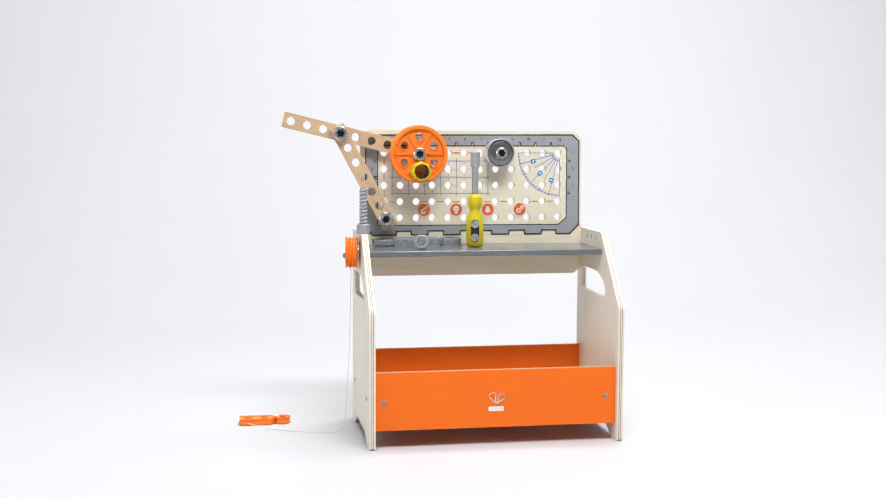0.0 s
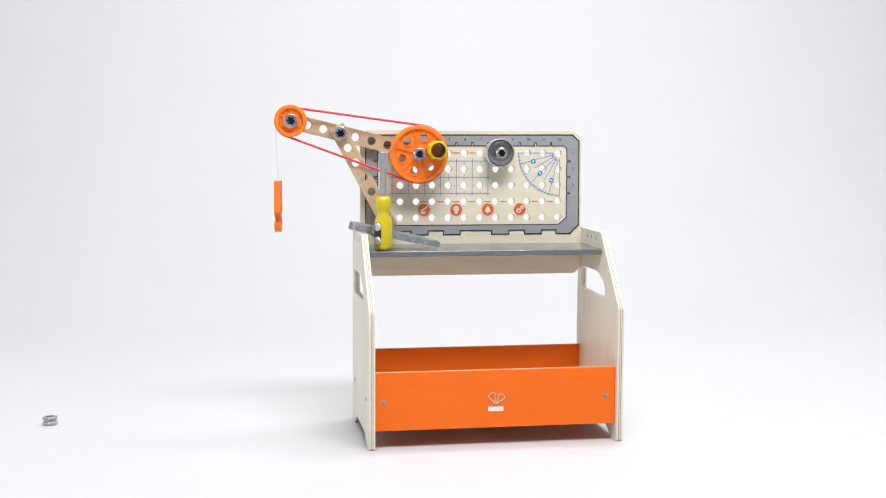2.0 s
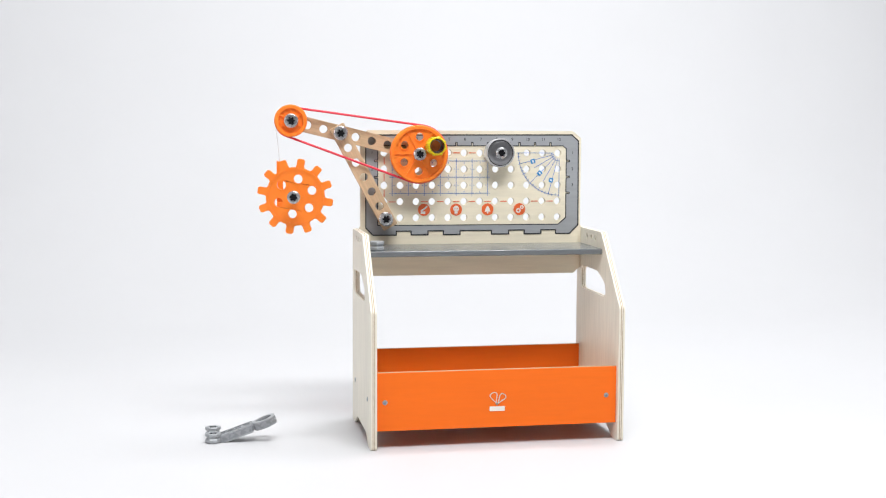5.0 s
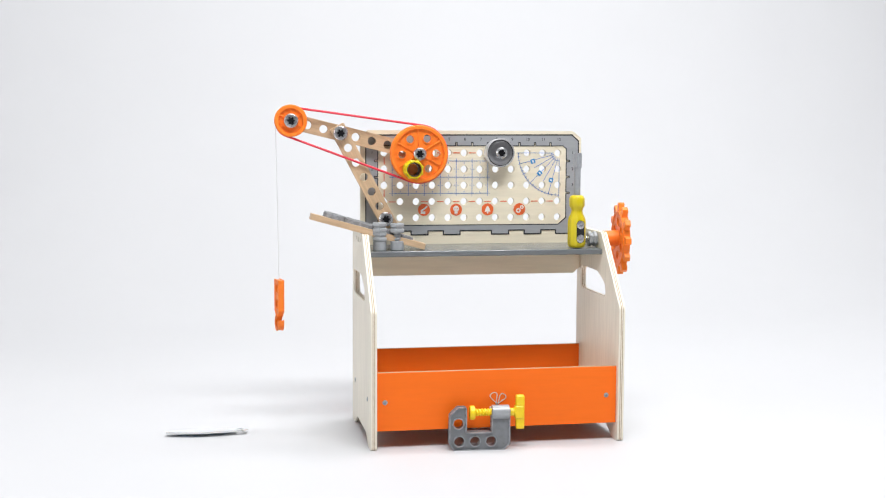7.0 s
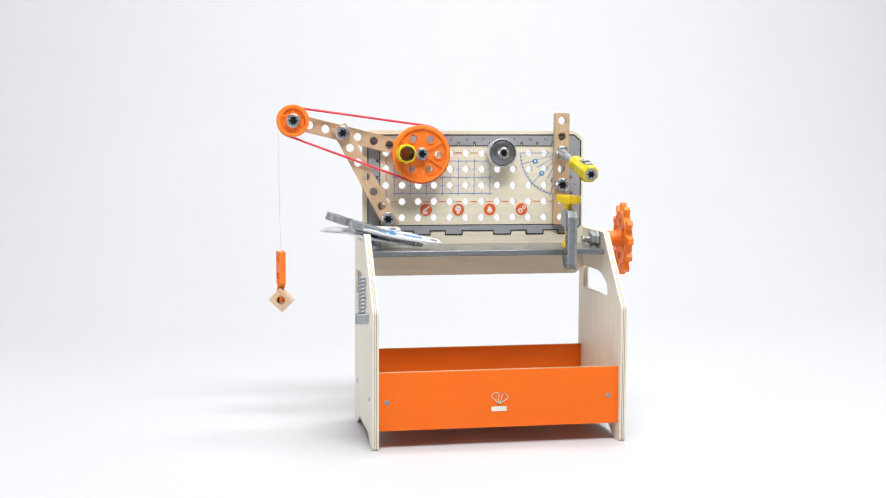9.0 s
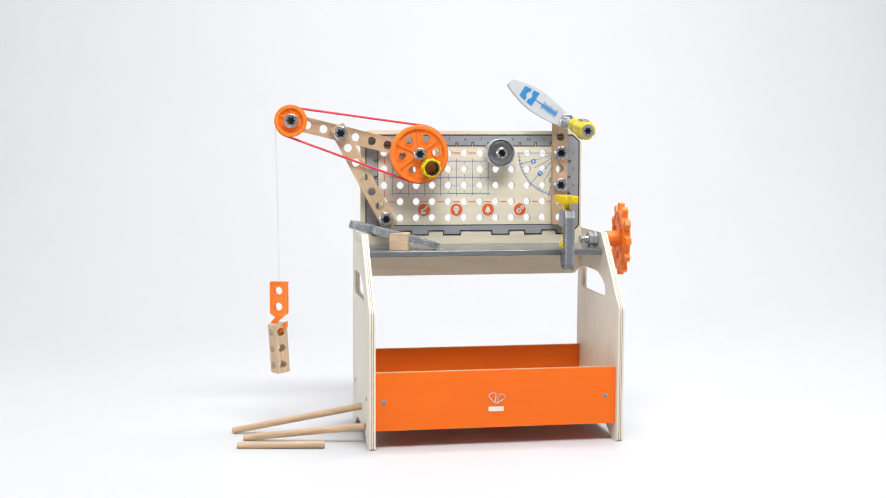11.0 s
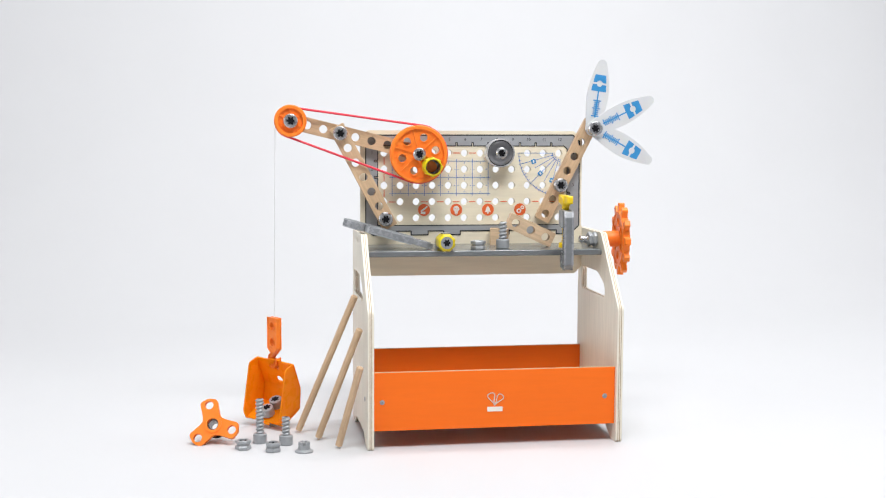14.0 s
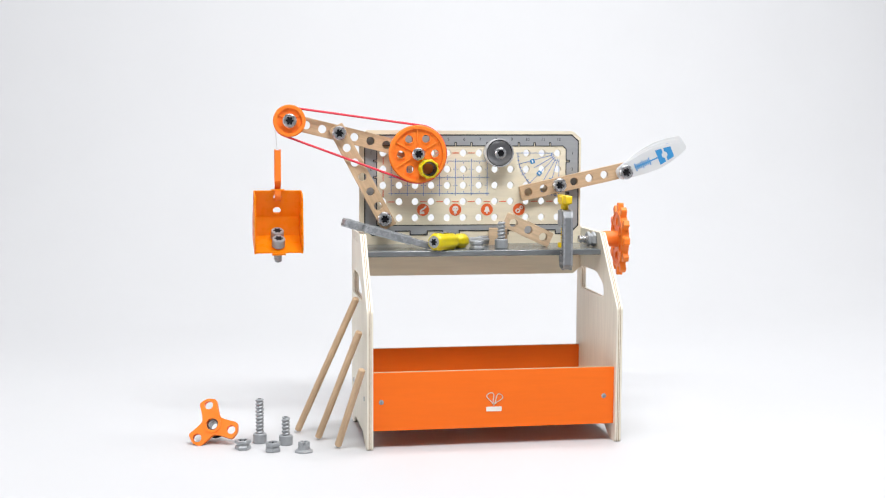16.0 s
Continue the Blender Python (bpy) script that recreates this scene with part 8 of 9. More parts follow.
    walk(scoop, [
        (0, pose(-1.2300, 0.1700, 0.0000)), (11, pose(-0.9225, 0.1700, 0.0000, 0, 0, 12)), (11.3, pose(-0.6537, 0.3422, 0.0000, 0, 0, 12)),
        (11.5, pose(-0.6135, 0.3394, 0.0000, 0, 0, 12)), (11.7, pose(-0.5320, 0.3184, 0.0000, 0, 0, 11)),
        (12, pose(-0.4394, 0.2800, 0.0000, 0, 0, 10)), (12.3, pose(-0.3715, 0.2534, 0.0000, 0, 0, 4)),
        (12.5, pose(-0.3230, 0.2383, 0.0000, 0, 0, -7)), (12.6, pose(-0.2932, 0.2113, 0.0000, 0.0, -0.0, -28.0)),
        (13, pose(-0.2912, 0.1999, 0.0000, 0.0, -0.0, -32.0)), (13.7, pose(-0.2913, 0.1962, 0.0000, 0.0, -0.0, -35.0)),
        (13.9, pose(-0.2888, 0.2092, 0.0241, 20.0, 10.0, -35.0)), (14, pose(-0.2877, 0.2087, 0.0325, 26.0, 4.0, -42.0)),
        (14.1, pose(-0.2789, 0.2050, 0.0351, 28.0, -0.0, -48.0)), (14.15, pose(-0.2757, 0.1836, 0.0411, 30.0, -0.7, -86.0)),
        (14.2, pose(-0.2752, 0.1642, 0.0454, 29.0, -0.0, -124.0)), (14.3, pose(-0.2746, 0.1657, 0.0551, 28.0, -0.0, -122.0)),
        (14.4, pose(-0.2738, 0.1671, 0.0699, 27.0, -0.0, -120.0)), (14.5, pose(-0.2719, 0.1680, 0.0879, 27.0, -0.0, -118.0)),
        (14.7, pose(-0.2683, 0.1776, 0.0992, 26.0, -0.0, -100.0)), (14.9, pose(-0.2674, 0.1852, 0.1175, 25.0, -0.0, -85.0)),
        (15, pose(-0.2698, 0.1885, 0.1452, 24.0, -0.0, -78.0)), (15.1, pose(-0.2712, 0.1912, 0.1454, 24.0, -0.0, -73.0)),
        (15.2, pose(-0.2743, 0.1940, 0.1604, 23.0, -0.0, -66.0)), (15.3, pose(-0.2735, 0.1978, 0.1760, 25.0, -0.0, -60.0)),
        (15.4, pose(-0.2742, 0.2010, 0.1961, 26.0, -0.0, -54.0)), (15.5, pose(-0.2738, 0.2041, 0.2023, 28.0, -0.0, -50.0)),
        (15.6, pose(-0.2795, 0.2096, 0.2278, 28.0, -0.0, -36.0)), (15.7, pose(-0.2929, 0.2154, 0.2498, 28.0, -0.0, -10.0)),
        (15.8, pose(-0.2974, 0.2158, 0.2642, 28.0, -0.0, -2.0)), (15.9, pose(-0.2990, 0.2159, 0.2760, 28.0, -0.0, 1.0)),
        (16, pose(-0.3009, 0.2158, 0.2895, 28.0, -0.0, 3.0)),
    ])
    walk(bolts[0], [
        (0, pose(-1.2500, 0.0500, 0.0000)), (10.9, pose(-1.0350, 0.0500, 0.0000)), (11.3, pose(-0.8302, 0.3710, 0.0000)),
        (11.5, pose(-0.7884, 0.3514, 0.0000)), (12, pose(-0.6261, 0.2691, 0.0000)), (12.5, pose(-0.5200, 0.2132, 0.0000)),
        (13, pose(-0.4073, 0.1564, 0.0000)), (13.5, pose(-0.3611, 0.1460, 0.0000)), (13.6, pose(-0.3536, 0.1485, 0.0000)),
        (13.66, pose(-0.3369, 0.1585, 0.0068, 58.8, -15.1, -8.5)), (13.72, pose(-0.3203, 0.1686, 0.0137, 121.2, -15.1, -26.5)),
        (13.78, pose(-0.3037, 0.1786, 0.0205, 180.0, -0.0, -35.0)), (13.9, pose(-0.3027, 0.1857, 0.0358, -160.0, 10.0, -35.0)),
        (14, pose(-0.3062, 0.1873, 0.0414, -154.0, 4.0, -42.0)), (14.1, pose(-0.3001, 0.1858, 0.0431, -152.0, -0.0, -48.0)),
        (14.15, pose(-0.2984, 0.1822, 0.0481, -150.0, -0.7, -86.0)), (14.2, pose(-0.2991, 0.1801, 0.0528, -151.0, -0.0, -124.0)),
        (14.3, pose(-0.2988, 0.1808, 0.0630, -152.0, -0.0, -122.0)), (14.4, pose(-0.2985, 0.1813, 0.0784, -153.0, -0.0, -120.0)),
        (14.5, pose(-0.2971, 0.1814, 0.0964, -153.0, -0.0, -118.0)), (14.7, pose(-0.2962, 0.1826, 0.1082, -154.0, -0.0, -100.0)),
        (14.9, pose(-0.2954, 0.1826, 0.1269, -155.0, -0.0, -85.0)), (15, pose(-0.2972, 0.1828, 0.1552, -156.0, -0.0, -78.0)),
        (15.1, pose(-0.2979, 0.1830, 0.1554, -156.0, -0.0, -73.0)), (15.2, pose(-0.2997, 0.1828, 0.1710, -157.0, -0.0, -66.0)),
        (15.3, pose(-0.2979, 0.1838, 0.1855, -155.0, -0.0, -60.0)), (15.4, pose(-0.2972, 0.1844, 0.2051, -154.0, -0.0, -54.0)),
        (15.5, pose(-0.2957, 0.1857, 0.2103, -152.0, -0.0, -50.0)), (15.6, pose(-0.2963, 0.1864, 0.2358, -152.0, -0.0, -36.0)),
        (15.7, pose(-0.2979, 0.1872, 0.2578, -152.0, -0.0, -10.0)), (15.8, pose(-0.2984, 0.1873, 0.2722, -152.0, -0.0, -2.0)),
        (15.9, pose(-0.2985, 0.1873, 0.2840, -152.0, -0.0, 1.0)), (16, pose(-0.2994, 0.1872, 0.2975, -152.0, -0.0, 3.0)),
    ])
    walk(bolts[1], [
        (0, pose(-1.3300, 0.0700, 0.0000)), (10.9, pose(-1.1070, 0.0500, 0.0000)), (11.3, pose(-0.7840, 0.3475, 0.0000, 0.0, -0.0, 30.0)),
        (11.5, pose(-0.7427, 0.3282, 0.0000, 0.0, -0.0, 30.0)), (12, pose(-0.5827, 0.2472, 0.0000, 0.0, -0.0, 30.0)),
        (12.5, pose(-0.4857, 0.1971, 0.0000, 0.0, -0.0, 30.0)), (13, pose(-0.3776, 0.1485, 0.0000, 0.0, -0.0, 30.0)),
        (13.5, pose(-0.3236, 0.1513, 0.0000, 0.0, -0.0, 30.0)), (13.6, pose(-0.3219, 0.1511, 0.0000, 0.0, -0.0, 30.0)),
        (13.66, pose(-0.3199, 0.1544, 0.0068, 55.6, -27.7, 15.2)), (13.72, pose(-0.3180, 0.1577, 0.0137, 124.4, -27.7, -20.2)),
        (13.78, pose(-0.3160, 0.1610, 0.0205, 180.0, -0.0, -35.0)), (13.9, pose(-0.3154, 0.1699, 0.0286, -160.0, 10.0, -35.0)),
        (14, pose(-0.3196, 0.1734, 0.0320, -154.0, 4.0, -42.0)), (14.1, pose(-0.3142, 0.1731, 0.0330, -152.0, -0.0, -48.0)),
        (14.15, pose(-0.3130, 0.1809, 0.0373, -150.0, -0.7, -86.0)), (14.2, pose(-0.3146, 0.1907, 0.0424, -151.0, -0.0, -124.0)),
        (14.3, pose(-0.3149, 0.1908, 0.0530, -152.0, -0.0, -122.0)), (14.4, pose(-0.3150, 0.1910, 0.0687, -153.0, -0.0, -120.0)),
        (14.5, pose(-0.3139, 0.1904, 0.0867, -153.0, -0.0, -118.0)), (14.7, pose(-0.3153, 0.1859, 0.0988, -154.0, -0.0, -100.0)),
        (14.9, pose(-0.3149, 0.1811, 0.1178, -155.0, -0.0, -85.0)), (15, pose(-0.3163, 0.1786, 0.1466, -156.0, -0.0, -78.0)),
        (15.1, pose(-0.3168, 0.1773, 0.1467, -156.0, -0.0, -73.0)), (15.2, pose(-0.3178, 0.1748, 0.1626, -157.0, -0.0, -66.0)),
        (15.3, pose(-0.3148, 0.1740, 0.1763, -155.0, -0.0, -60.0)), (15.4, pose(-0.3127, 0.1729, 0.1956, -154.0, -0.0, -54.0)),
        (15.5, pose(-0.3103, 0.1735, 0.2002, -152.0, -0.0, -50.0)), (15.6, pose(-0.3075, 0.1711, 0.2257, -152.0, -0.0, -36.0)),
        (15.7, pose(-0.3012, 0.1685, 0.2477, -152.0, -0.0, -10.0)), (15.8, pose(-0.2991, 0.1683, 0.2621, -152.0, -0.0, -2.0)),
        (15.9, pose(-0.2982, 0.1683, 0.2739, -152.0, -0.0, 1.0)), (16, pose(-0.2984, 0.1683, 0.2874, -152.0, -0.0, 3.0)),
    ])
    walk(bolts[2], [
        (0, pose(-1.4100, 0.0900, 0.0000)), (10.9, pose(-1.1790, 0.0500, 0.0000)), (11.3, pose(-0.7471, 0.3256, 0.0000, 0.0, -0.0, 60.0)),
        (11.5, pose(-0.7064, 0.3066, 0.0000, 0.0, -0.0, 60.0)), (12, pose(-0.5479, 0.2118, 0.0000, 0.0, -0.0, 60.0)),
        (12.5, pose(-0.4530, 0.1489, 0.0000, 0.0, -0.0, 60.0)), (13, pose(-0.3430, 0.0945, 0.0000, 0.0, -0.0, 60.0)),
        (13.4, pose(-0.3320, 0.0827, 0.0000, 0.0, -0.0, 60.0)), (16, pose(-0.3307, 0.0829, 0.0000, 0.0, -0.0, 60.0)),
    ])
    walk(bolts[3], [
        (0, pose(-1.4900, 0.1100, 0.0000)), (10.9, pose(-1.2510, 0.0500, 0.0000)), (11.1, pose(-0.9810, 0.1751, 0.0000, 0.0, -0.0, 45.0)),
        (11.3, pose(-0.7110, 0.3002, 0.0000, 0.0, -0.0, 90.0)), (11.5, pose(-0.6708, 0.2815, 0.0000, 0.0, -0.0, 90.0)),
        (12, pose(-0.5133, 0.1774, 0.0000, 0.0, -0.0, 90.0)), (12.5, pose(-0.4125, 0.1219, 0.0000, 0.0, -0.0, 90.0)),
        (13, pose(-0.3059, 0.0689, 0.0000, 0.0, -0.0, 90.0)), (13.5, pose(-0.2955, 0.0673, 0.0000, 0.0, -0.0, 90.0)),
        (16, pose(-0.2943, 0.0675, 0.0000, 0.0, -0.0, 90.0)),
    ])
    walk(nuts[0], [
        (0, pose(-1.2500, 0.1900, 0.0000)), (10.9, pose(-1.0350, 0.1100, 0.0000)), (11.1, pose(-0.9277, 0.1999, 0.0000, 0.0, -0.0, 60.0)),
        (11.3, pose(-0.8203, 0.2899, 0.0000, 0.0, -0.0, 120.0)), (11.5, pose(-0.7801, 0.2714, 0.0000, 0.0, -0.0, 120.0)),
        (12, pose(-0.6238, 0.1941, 0.0000, 0.0, -0.0, 120.0)), (12.5, pose(-0.5302, 0.1427, 0.0000, 0.0, -0.0, 120.0)),
        (13, pose(-0.4200, 0.0595, 0.0000, 0.0, -0.0, 120.0)), (13.5, pose(-0.3745, 0.0527, 0.0000, 0.0, -0.0, 120.0)),
        (13.8, pose(-0.3564, 0.0501, 0.0000, 0.0, -0.0, 120.0)), (16, pose(-0.3552, 0.0503, 0.0000, 0.0, -0.0, 120.0)),
    ])
    walk(nuts[1], [
        (0, pose(-1.3300, 0.2100, 0.0000)), (10.9, pose(-1.1070, 0.1100, 0.0000)), (11.033, pose(-0.9976, 0.1578, 0.0000, 0.0, -0.0, 50.0)),
        (11.167, pose(-0.8883, 0.2055, 0.0000, 0.0, -0.0, 100.0)), (11.3, pose(-0.7789, 0.2533, 0.0000, 0.0, -0.0, 150.0)),
        (11.5, pose(-0.7394, 0.2353, 0.0000, 0.0, -0.0, 150.0)), (12, pose(-0.5862, 0.1600, 0.0000, 0.0, -0.0, 150.0)),
        (12.5, pose(-0.4899, 0.1128, 0.0000, 0.0, -0.0, 150.0)), (13, pose(-0.3839, 0.0509, 0.0000, 0.0, -0.0, 150.0)),
        (13.5, pose(-0.3401, 0.0412, 0.0000, 0.0, -0.0, 150.0)), (13.8, pose(-0.3152, 0.0311, 0.0000, 0.0, -0.0, 150.0)),
        (16, pose(-0.3140, 0.0313, 0.0000, 0.0, -0.0, 150.0)),
    ])
    walk(flange, [
        (0, pose(-1.4100, 0.2300, 0.0000)), (10.9, pose(-1.1790, 0.1100, 0.0000)), (11.033, pose(-1.0352, 0.1586, 0.0000, 0.0, -0.0, 60.0)),
        (11.167, pose(-0.8915, 0.2073, 0.0000, 0.0, -0.0, 120.0)), (11.3, pose(-0.7477, 0.2559, 0.0000, 0.0, -0.0, 180.0)),
        (11.5, pose(-0.7082, 0.2379, 0.0000, 0.0, -0.0, 180.0)), (12, pose(-0.5590, 0.1420, 0.0000, 0.0, -0.0, 180.0)),
        (12.5, pose(-0.4513, 0.0837, 0.0000, 0.0, -0.0, 180.0)), (13, pose(-0.3511, 0.0396, 0.0000, 0.0, -0.0, 180.0)),
        (13.5, pose(-0.3005, 0.0257, 0.0000, 0.0, -0.0, 180.0)), (13.8, pose(-0.2725, 0.0216, 0.0000, 0.0, -0.0, 180.0)),
        (16, pose(-0.2713, 0.0217, 0.0000, 0.0, -0.0, 180.0)),
    ])
    walk(knob3, [
        (0, pose(-1.3100, 0.1700, 0.0360)), (11.5, pose(-1.0480, 0.1700, 0.0360)),
        (12, pose(-0.7272, 0.3790, 0.0270, -12, 0, -60) @ pose(0, 0, 0, 0, 15, 0)),
        (12.2, pose(-0.6865, 0.3345, 0.0270, -14, 0, -50) @ pose(0, 0, 0, 0, 22, 0)),
        (12.4, pose(-0.6470, 0.3180, 0.0270, -20, 0, -46) @ pose(0, 0, 0, 0, 40, 0)),
        (12.5, pose(-0.6244, 0.2923, 0.0270, -22, 0, -42) @ pose(0, 0, 0, 0, 74, 0)),
        (12.6, pose(-0.5870, 0.2390, 0.0270, -24, 0, -40) @ pose(0, 0, 0, 0, 78, 0)),
        (12.8, pose(-0.5470, 0.1740, 0.0270, -20, 0, -32) @ pose(0, 0, 0, 0, 84, 0)),
        (13, pose(-0.4935, 0.1206, 0.0270, -24, 0, -10) @ pose(0, 0, 0, 0, 123, 0)),
        (13.2, pose(-0.4518, 0.1111, 0.0270, -24, 0, -10) @ pose(0, 0, 0, 0, 121, 0)),
        (13.4, pose(-0.4079, 0.1013, 0.0270, -24, 0, -10) @ pose(0, 0, 0, 0, 114, 0)),
        (13.5, pose(-0.3982, 0.0899, 0.0270, -24, 0, -12) @ pose(0, 0, 0, 0, 107, 0)),
        (16, pose(-0.3970, 0.0902, 0.0270, -24, 0, -12) @ pose(0, 0, 0, 0, 107, 0)),
    ])
    walk(climber, [
        (0, pose(-0.1795, 0.1220, 0.2969)), (0.1, pose(-1.1000, 0.1500, 0.1000)), (0.2, pose(-1.1000, 0.1500, 0.0000)),
        (7.6, pose(-0.9000, 0.1500, 0.0000)), (7.8, pose(-0.6398, 0.2535, 0.0000)), (7.9, pose(-0.5813, 0.2287, 0.0000)),
        (8, pose(-0.4898, 0.1803, 0.0000)), (8.1, pose(-0.4302, 0.1383, 0.0000)), (8.2, pose(-0.3761, 0.1082, 0.0000)),
        (8.3, pose(-0.3335, 0.0772, 0.0000)), (8.4, pose(-0.2962, 0.0543, 0.0000)), (8.5, pose(-0.2435, 0.0196, 0.0000)),
        (8.6, pose(-0.1945, -0.0010, 0.0335)), (8.7, pose(-0.1965, -0.0010, 0.0614)), (8.8, pose(-0.1938, -0.0010, 0.0954)),
        (8.9, pose(-0.1957, -0.0010, 0.1216)), (9, pose(-0.1999, 0.0000, 0.1830)), (9.1, pose(-0.2018, 0.0100, 0.2115)),
        (9.2, pose(-0.2018, 0.0300, 0.2350)), (9.5, pose(-0.1879, 0.1000, 0.2815)), (9.8, pose(-0.1500, 0.0650, 0.2900)),
        (10, pose(-0.1500, 0.0700, 0.1200)), (10.1, pose(0.1100, 0.0600, 0.0330)), (16, pose(0.1100, 0.0600, 0.0330)),
    ])
    walk(shelf_bolts[0], [
        (0, pose(-0.1300, 0.0950, 0.0330)), (5.4, pose(-0.1300, 0.0950, 0.0330)), (6, pose(-0.1300, 0.0950, 0.0330)),
        (6.033, pose(-0.1300, 0.0700, 0.1200)), (6.066, pose(-0.1300, 0.0650, 0.2828)), (6.1, pose(-0.0813, 0.1264, 0.2728)),
        (6.3, pose(-0.1140, 0.1129, 0.2728)), (6.4, pose(-0.1345, 0.1157, 0.2728)), (6.5, pose(-0.1576, 0.1120, 0.2728)),
        (6.8, pose(-0.1576, 0.1120, 0.2728)), (7, pose(-0.1576, 0.1120, 0.2728)), (7.4, pose(-0.1543, 0.1120, 0.2728)),
        (7.5, pose(-0.1326, 0.1120, 0.2728)), (8, pose(-0.1359, 0.1120, 0.2728)), (8.3, pose(-0.1035, 0.1120, 0.2728)),
        (8.5, pose(-0.0679, 0.1248, 0.2728)), (8.6, pose(-0.0605, 0.1238, 0.2728)), (8.634, pose(-0.0605, 0.0650, 0.2778)),
        (8.667, pose(-0.0605, 0.0700, 0.1200)), (8.7, pose(-0.1300, 0.0950, 0.0330)), (16, pose(-0.1300, 0.0950, 0.0330)),
    ])
    walk(shelf_bolts[1], [
        (0, pose(-0.1000, 0.0950, 0.0330)), (6.3, pose(-0.1000, 0.0950, 0.0330)), (6.8, pose(-0.1000, 0.0950, 0.0330)),
        (6.833, pose(-0.1000, 0.0700, 0.1200)), (6.866, pose(-0.1000, 0.0650, 0.2828)), (6.9, pose(-0.1318, 0.1120, 0.2728)),
        (7, pose(-0.1318, 0.1120, 0.2728)), (7.5, pose(-0.1032, 0.1120, 0.2728)), (8, pose(-0.0044, 0.1251, 0.2728)),
        (8.2, pose(0.0405, 0.1377, 0.2728)), (8.234, pose(0.0405, 0.0650, 0.2778)), (8.267, pose(0.0405, 0.0700, 0.1200)),
        (8.3, pose(-0.1000, 0.0950, 0.0330)), (12.5, pose(-0.1000, 0.0950, 0.0330)), (12.8, pose(-0.1000, 0.0950, 0.0330)),
        (12.833, pose(-0.1000, 0.0700, 0.1200)), (12.866, pose(-0.1000, 0.0650, 0.2828)), (12.95, pose(0.0971, 0.1850, 0.3524, 0.0, 14.0, 0.0)),
        (13.1, pose(0.0971, 0.1850, 0.3524, 0.0, 14.0, 0.0)), (13.3, pose(0.1162, 0.1331, 0.2728)), (13.5, pose(0.1065, 0.1436, 0.2728)),
        (13.7, pose(0.0692, 0.1385, 0.2728)), (13.9, pose(0.0312, 0.1243, 0.2728)), (14.4, pose(0.0304, 0.1244, 0.2728)),
        (14.9, pose(0.0302, 0.1245, 0.2728)), (16, pose(0.0300, 0.1242, 0.2728)),
    ])
    walk(shelf_nuts[0], [
        (0, pose(-0.0700, 0.0950, 0.0330)), (7.8, pose(-0.0700, 0.0950, 0.0330)),
        (7.833, pose(-0.0700, 0.0700, 0.1200)), (7.866, pose(-0.0700, 0.0650, 0.2828)), (7.9, pose(-0.0363, 0.1294, 0.2728)),
        (8, pose(-0.0364, 0.1203, 0.2728)), (8.5, pose(-0.0184, 0.1365, 0.2728)), (8.6, pose(-0.0066, 0.1349, 0.2728)),
        (8.634, pose(-0.0066, 0.0650, 0.2778)), (8.667, pose(-0.0066, 0.0700, 0.1200)), (8.7, pose(-0.0700, 0.0950, 0.0330)),
        (12.4, pose(-0.0700, 0.0950, 0.0330)), (12.8, pose(-0.0700, 0.0950, 0.0330)), (12.833, pose(-0.0700, 0.0700, 0.1200)),
        (12.866, pose(-0.0700, 0.0650, 0.2828)), (12.9, pose(0.1239, 0.1802, 0.2728)), (13, pose(0.1162, 0.1713, 0.2728)),
        (13.5, pose(0.0545, 0.1125, 0.2728)), (13.9, pose(-0.0091, 0.1120, 0.2728)), (14.4, pose(-0.0091, 0.1120, 0.2728)),
        (14.9, pose(-0.0092, 0.1120, 0.2728)), (16, pose(-0.0094, 0.1120, 0.2728)),
    ])
    walk(shelf_nuts[1], [
        (0, pose(-1.0500, 0.1200, 0.0010)), (4, pose(-1.0500, 0.1200, 0.0000)), (4.2, pose(-0.7194, 0.3054, 0.0010)),
        (5, pose(-0.4000, 0.1000, 0.0010)), (5.6, pose(-0.2300, 0.1200, 0.0000)), (5.75, pose(-0.1980, 0.1200, 0.0300)),
        (6.3, pose(-0.1970, 0.0883, 0.2197, 0.0, -0.0, 20.0)), (6.4, pose(-0.1970, 0.0882, 0.2304, 0.0, -0.0, 20.0)),
        (6.5, pose(-0.1970, 0.0880, 0.2403, 0.0, -0.0, 20.0)), (6.6, pose(-0.1970, 0.0876, 0.2730, 0.0, -0.0, 20.0)),
        (6.7, pose(-0.1489, 0.1266, 0.2728)), (6.9, pose(-0.1576, 0.1120, 0.3004, 0.0, -0.0, 20.0)),
        (7, pose(-0.1576, 0.1120, 0.3004, 0.0, -0.0, 20.0)), (7.4, pose(-0.1543, 0.1120, 0.3004, 0.0, -0.0, 20.0)),
        (7.5, pose(-0.1326, 0.1120, 0.3004, 0.0, -0.0, 20.0)), (7.6, pose(-0.1326, 0.1120, 0.3004, 0.0, -0.0, 20.0)),
        (7.684, pose(-0.1326, 0.0650, 0.2778)), (7.717, pose(-0.1326, 0.0700, 0.1200)), (7.75, pose(-0.0400, 0.0950, 0.0330)),
        (16, pose(-0.0400, 0.0950, 0.0330)),
    ])
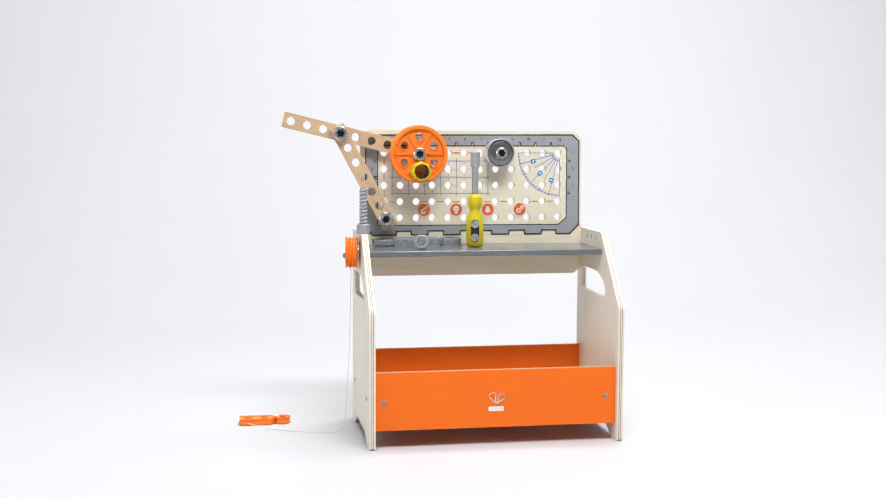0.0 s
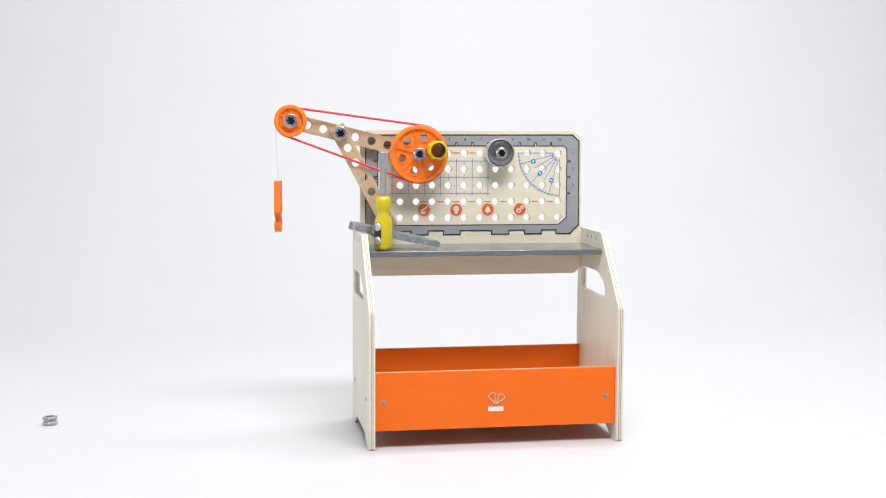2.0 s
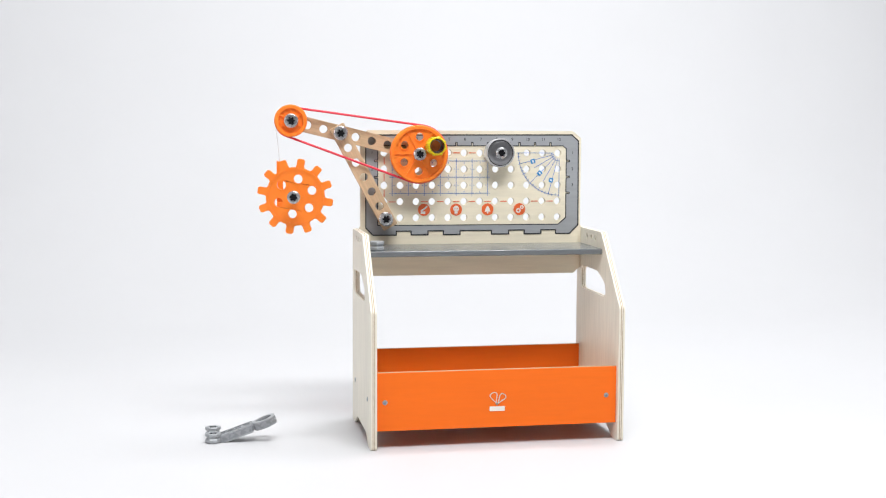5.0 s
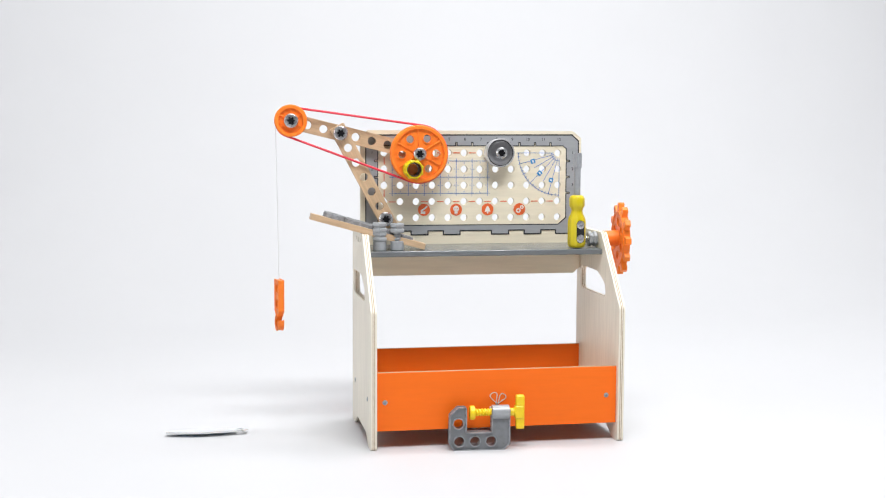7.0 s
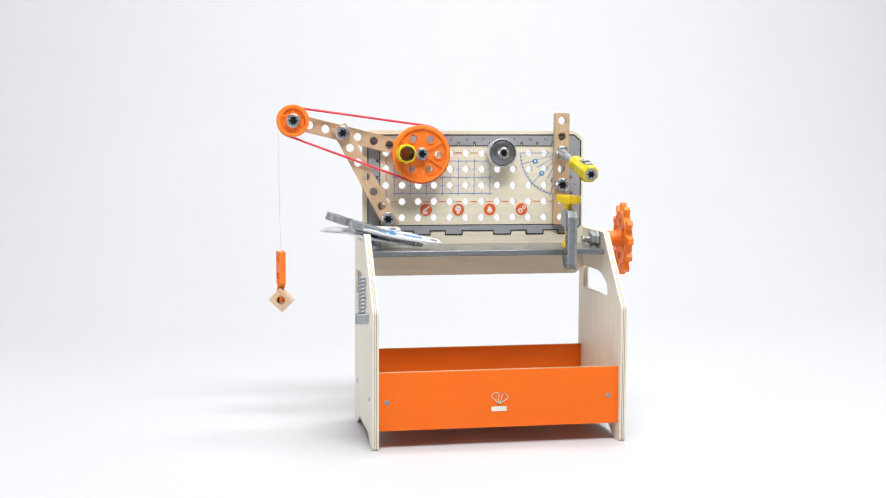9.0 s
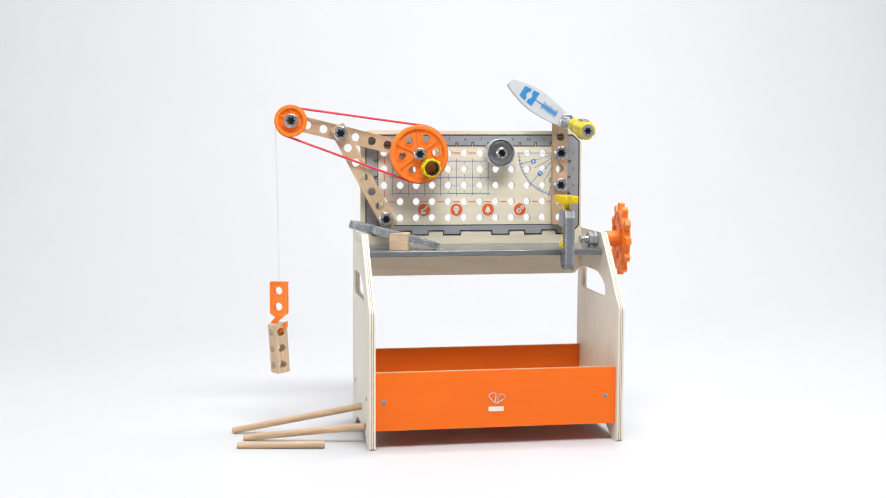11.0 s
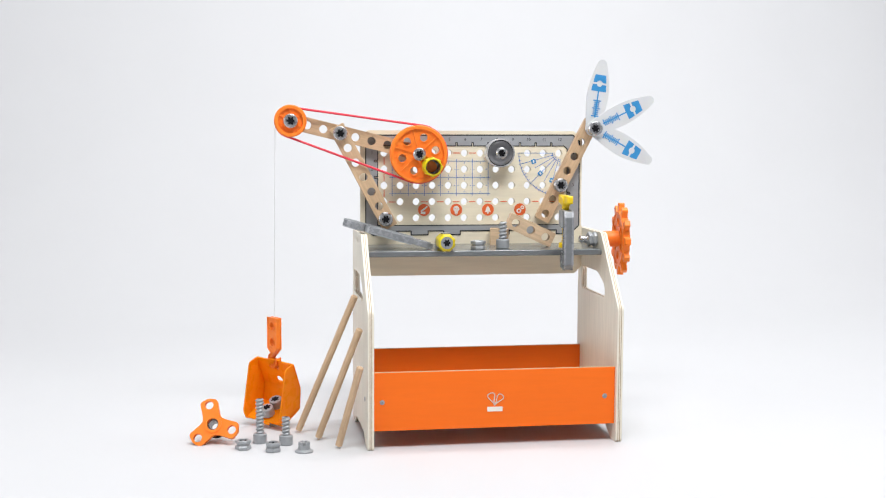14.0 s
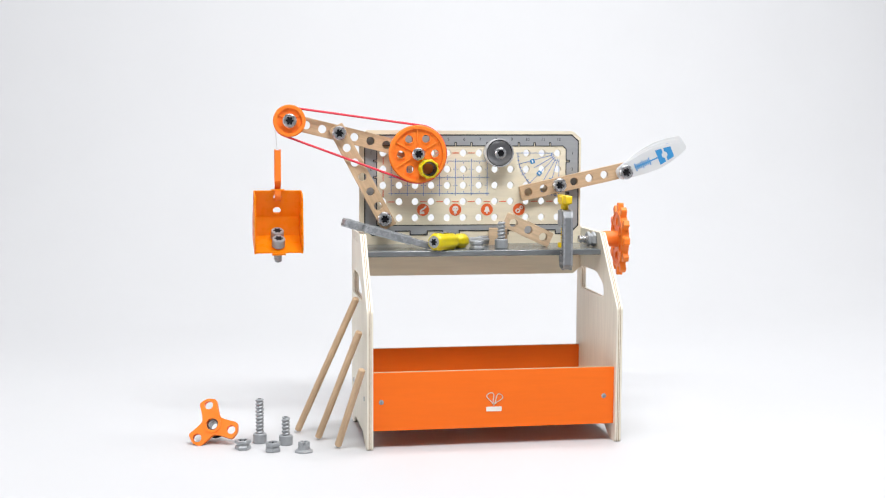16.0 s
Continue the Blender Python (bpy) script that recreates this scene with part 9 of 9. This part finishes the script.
    walk(shelf_nuts[2], [
        (0, pose(-1.0500, 0.1200, 0.0150)), (4, pose(-1.0500, 0.1200, 0.0150)), (4.2, pose(-0.7399, 0.3088, 0.0010)),
        (5, pose(-0.4000, 0.1400, 0.0010)), (5.6, pose(-0.2300, 0.1200, 0.0150)), (5.75, pose(-0.1980, 0.1200, 0.0460)),
        (6.3, pose(-0.1970, 0.0881, 0.2370, 0.0, -0.0, 20.0)), (6.4, pose(-0.1970, 0.0879, 0.2476, 0.0, -0.0, 20.0)),
        (6.5, pose(-0.1970, 0.0878, 0.2574, 0.0, -0.0, 20.0)), (6.6, pose(-0.1970, 0.0874, 0.2901, 0.0, -0.0, 20.0)),
        (6.7, pose(-0.1390, 0.1252, 0.2728)), (6.9, pose(-0.1318, 0.1120, 0.2990, 0.0, -0.0, 20.0)),
        (7, pose(-0.1318, 0.1120, 0.2990, 0.0, -0.0, 20.0)), (7.4, pose(-0.1175, 0.1120, 0.2990, 0.0, -0.0, 20.0)),
        (7.5, pose(-0.1032, 0.1120, 0.2990, 0.0, -0.0, 20.0)), (7.6, pose(-0.0965, 0.1120, 0.2990, 0.0, -0.0, 20.0)),
        (7.684, pose(-0.0965, 0.0650, 0.2778)), (7.717, pose(-0.0965, 0.0700, 0.1200)), (7.75, pose(-0.0100, 0.0950, 0.0330)),
        (16, pose(-0.0100, 0.0950, 0.0330)),
    ])
    walk(shelf_nuts[3], [
        (0, pose(-0.0918, 0.1262, 0.2836, 84, 0, -12)), (0.2, pose(-0.0902, 0.1260, 0.2836, 84, 0, -12)), (0.234, pose(-0.0902, 0.0650, 0.2878, 42, 0, -6)),
        (0.267, pose(-0.0902, 0.0700, 0.1200)), (0.3, pose(0.0200, 0.0950, 0.0330)), (7.9, pose(0.0200, 0.0950, 0.0330)),
        (8.25, pose(0.0200, 0.0950, 0.0330)), (8.283, pose(0.0200, 0.0700, 0.1200)), (8.316, pose(0.0200, 0.0650, 0.2828)),
        (8.4, pose(0.1351, 0.1637, 0.2728)), (8.5, pose(0.1351, 0.1637, 0.2728)), (8.6, pose(0.1334, 0.1639, 0.2728)),
        (8.634, pose(0.1334, 0.0650, 0.2778)), (8.667, pose(0.1334, 0.0700, 0.1200)), (8.7, pose(0.0200, 0.0950, 0.0330)),
        (16, pose(0.0200, 0.0950, 0.0330)),
    ])
    # the thread: pieces along the line from hook to pulley, the rest wound on the pulley
    up = Vector((PUL.x - 0.0225, 0.187, PUL.z))
    tracks = [[] for i in range(NSTR)]
    for t, m in [(0.0, hook_rows[0][1]), (0.1, hook_rows[0][1])] + hook_rows[1:]:
        top = m.translation + Vector((0, 0, -0.001))
        if t < 0.05:
            path = [top] + [Vector(v) for v in ((-0.318, 0.168, 0.001), (-0.284, 0.146, 0.001), (-0.249, 0.131, 0.001), (-0.224, 0.128, 0.001), (-0.208, 0.136, 0.006),
                                                (-0.203, 0.150, 0.026), (-0.200, 0.158, 0.060), (-0.197, 0.152, 0.130), (-0.196, 0.131, 0.269))]
        elif t < 1.35:
            mid = Vector((-0.303, 0.187, 0.168))
            path = [top * (1 - k) ** 2 + mid * 2 * k * (1 - k) + up * k * k for k in (i / 16 for i in range(17))]
        else:
            path = [top, up]
        for i, ob in enumerate(cord_pieces):
            s = (i + 0.5) * SEG
            for a, b in zip(path, path[1:]):
                run = (b - a).length
                if s <= run:
                    break
                s -= run
            else:
                home = Vector((-0.1960, 0.1312, 0.2688)) if t < 0.05 else Vector((PUL.x, 0.190, PUL.z))
                tracks[i].append((t, Matrix.Translation(home + Vector((0.002 * (i % 5) - 0.004, 0, 0.001 * (i % 3))))))
                continue
            turn = Vector((0, 0, 1)).rotation_difference((b - a).normalized()).to_matrix().to_4x4()
            tracks[i].append((t, Matrix.Translation(a + (b - a) * (s / run)) @ turn))
    for ob, rows in zip(cord_pieces, tracks):
        walk(ob, rows)


motions()
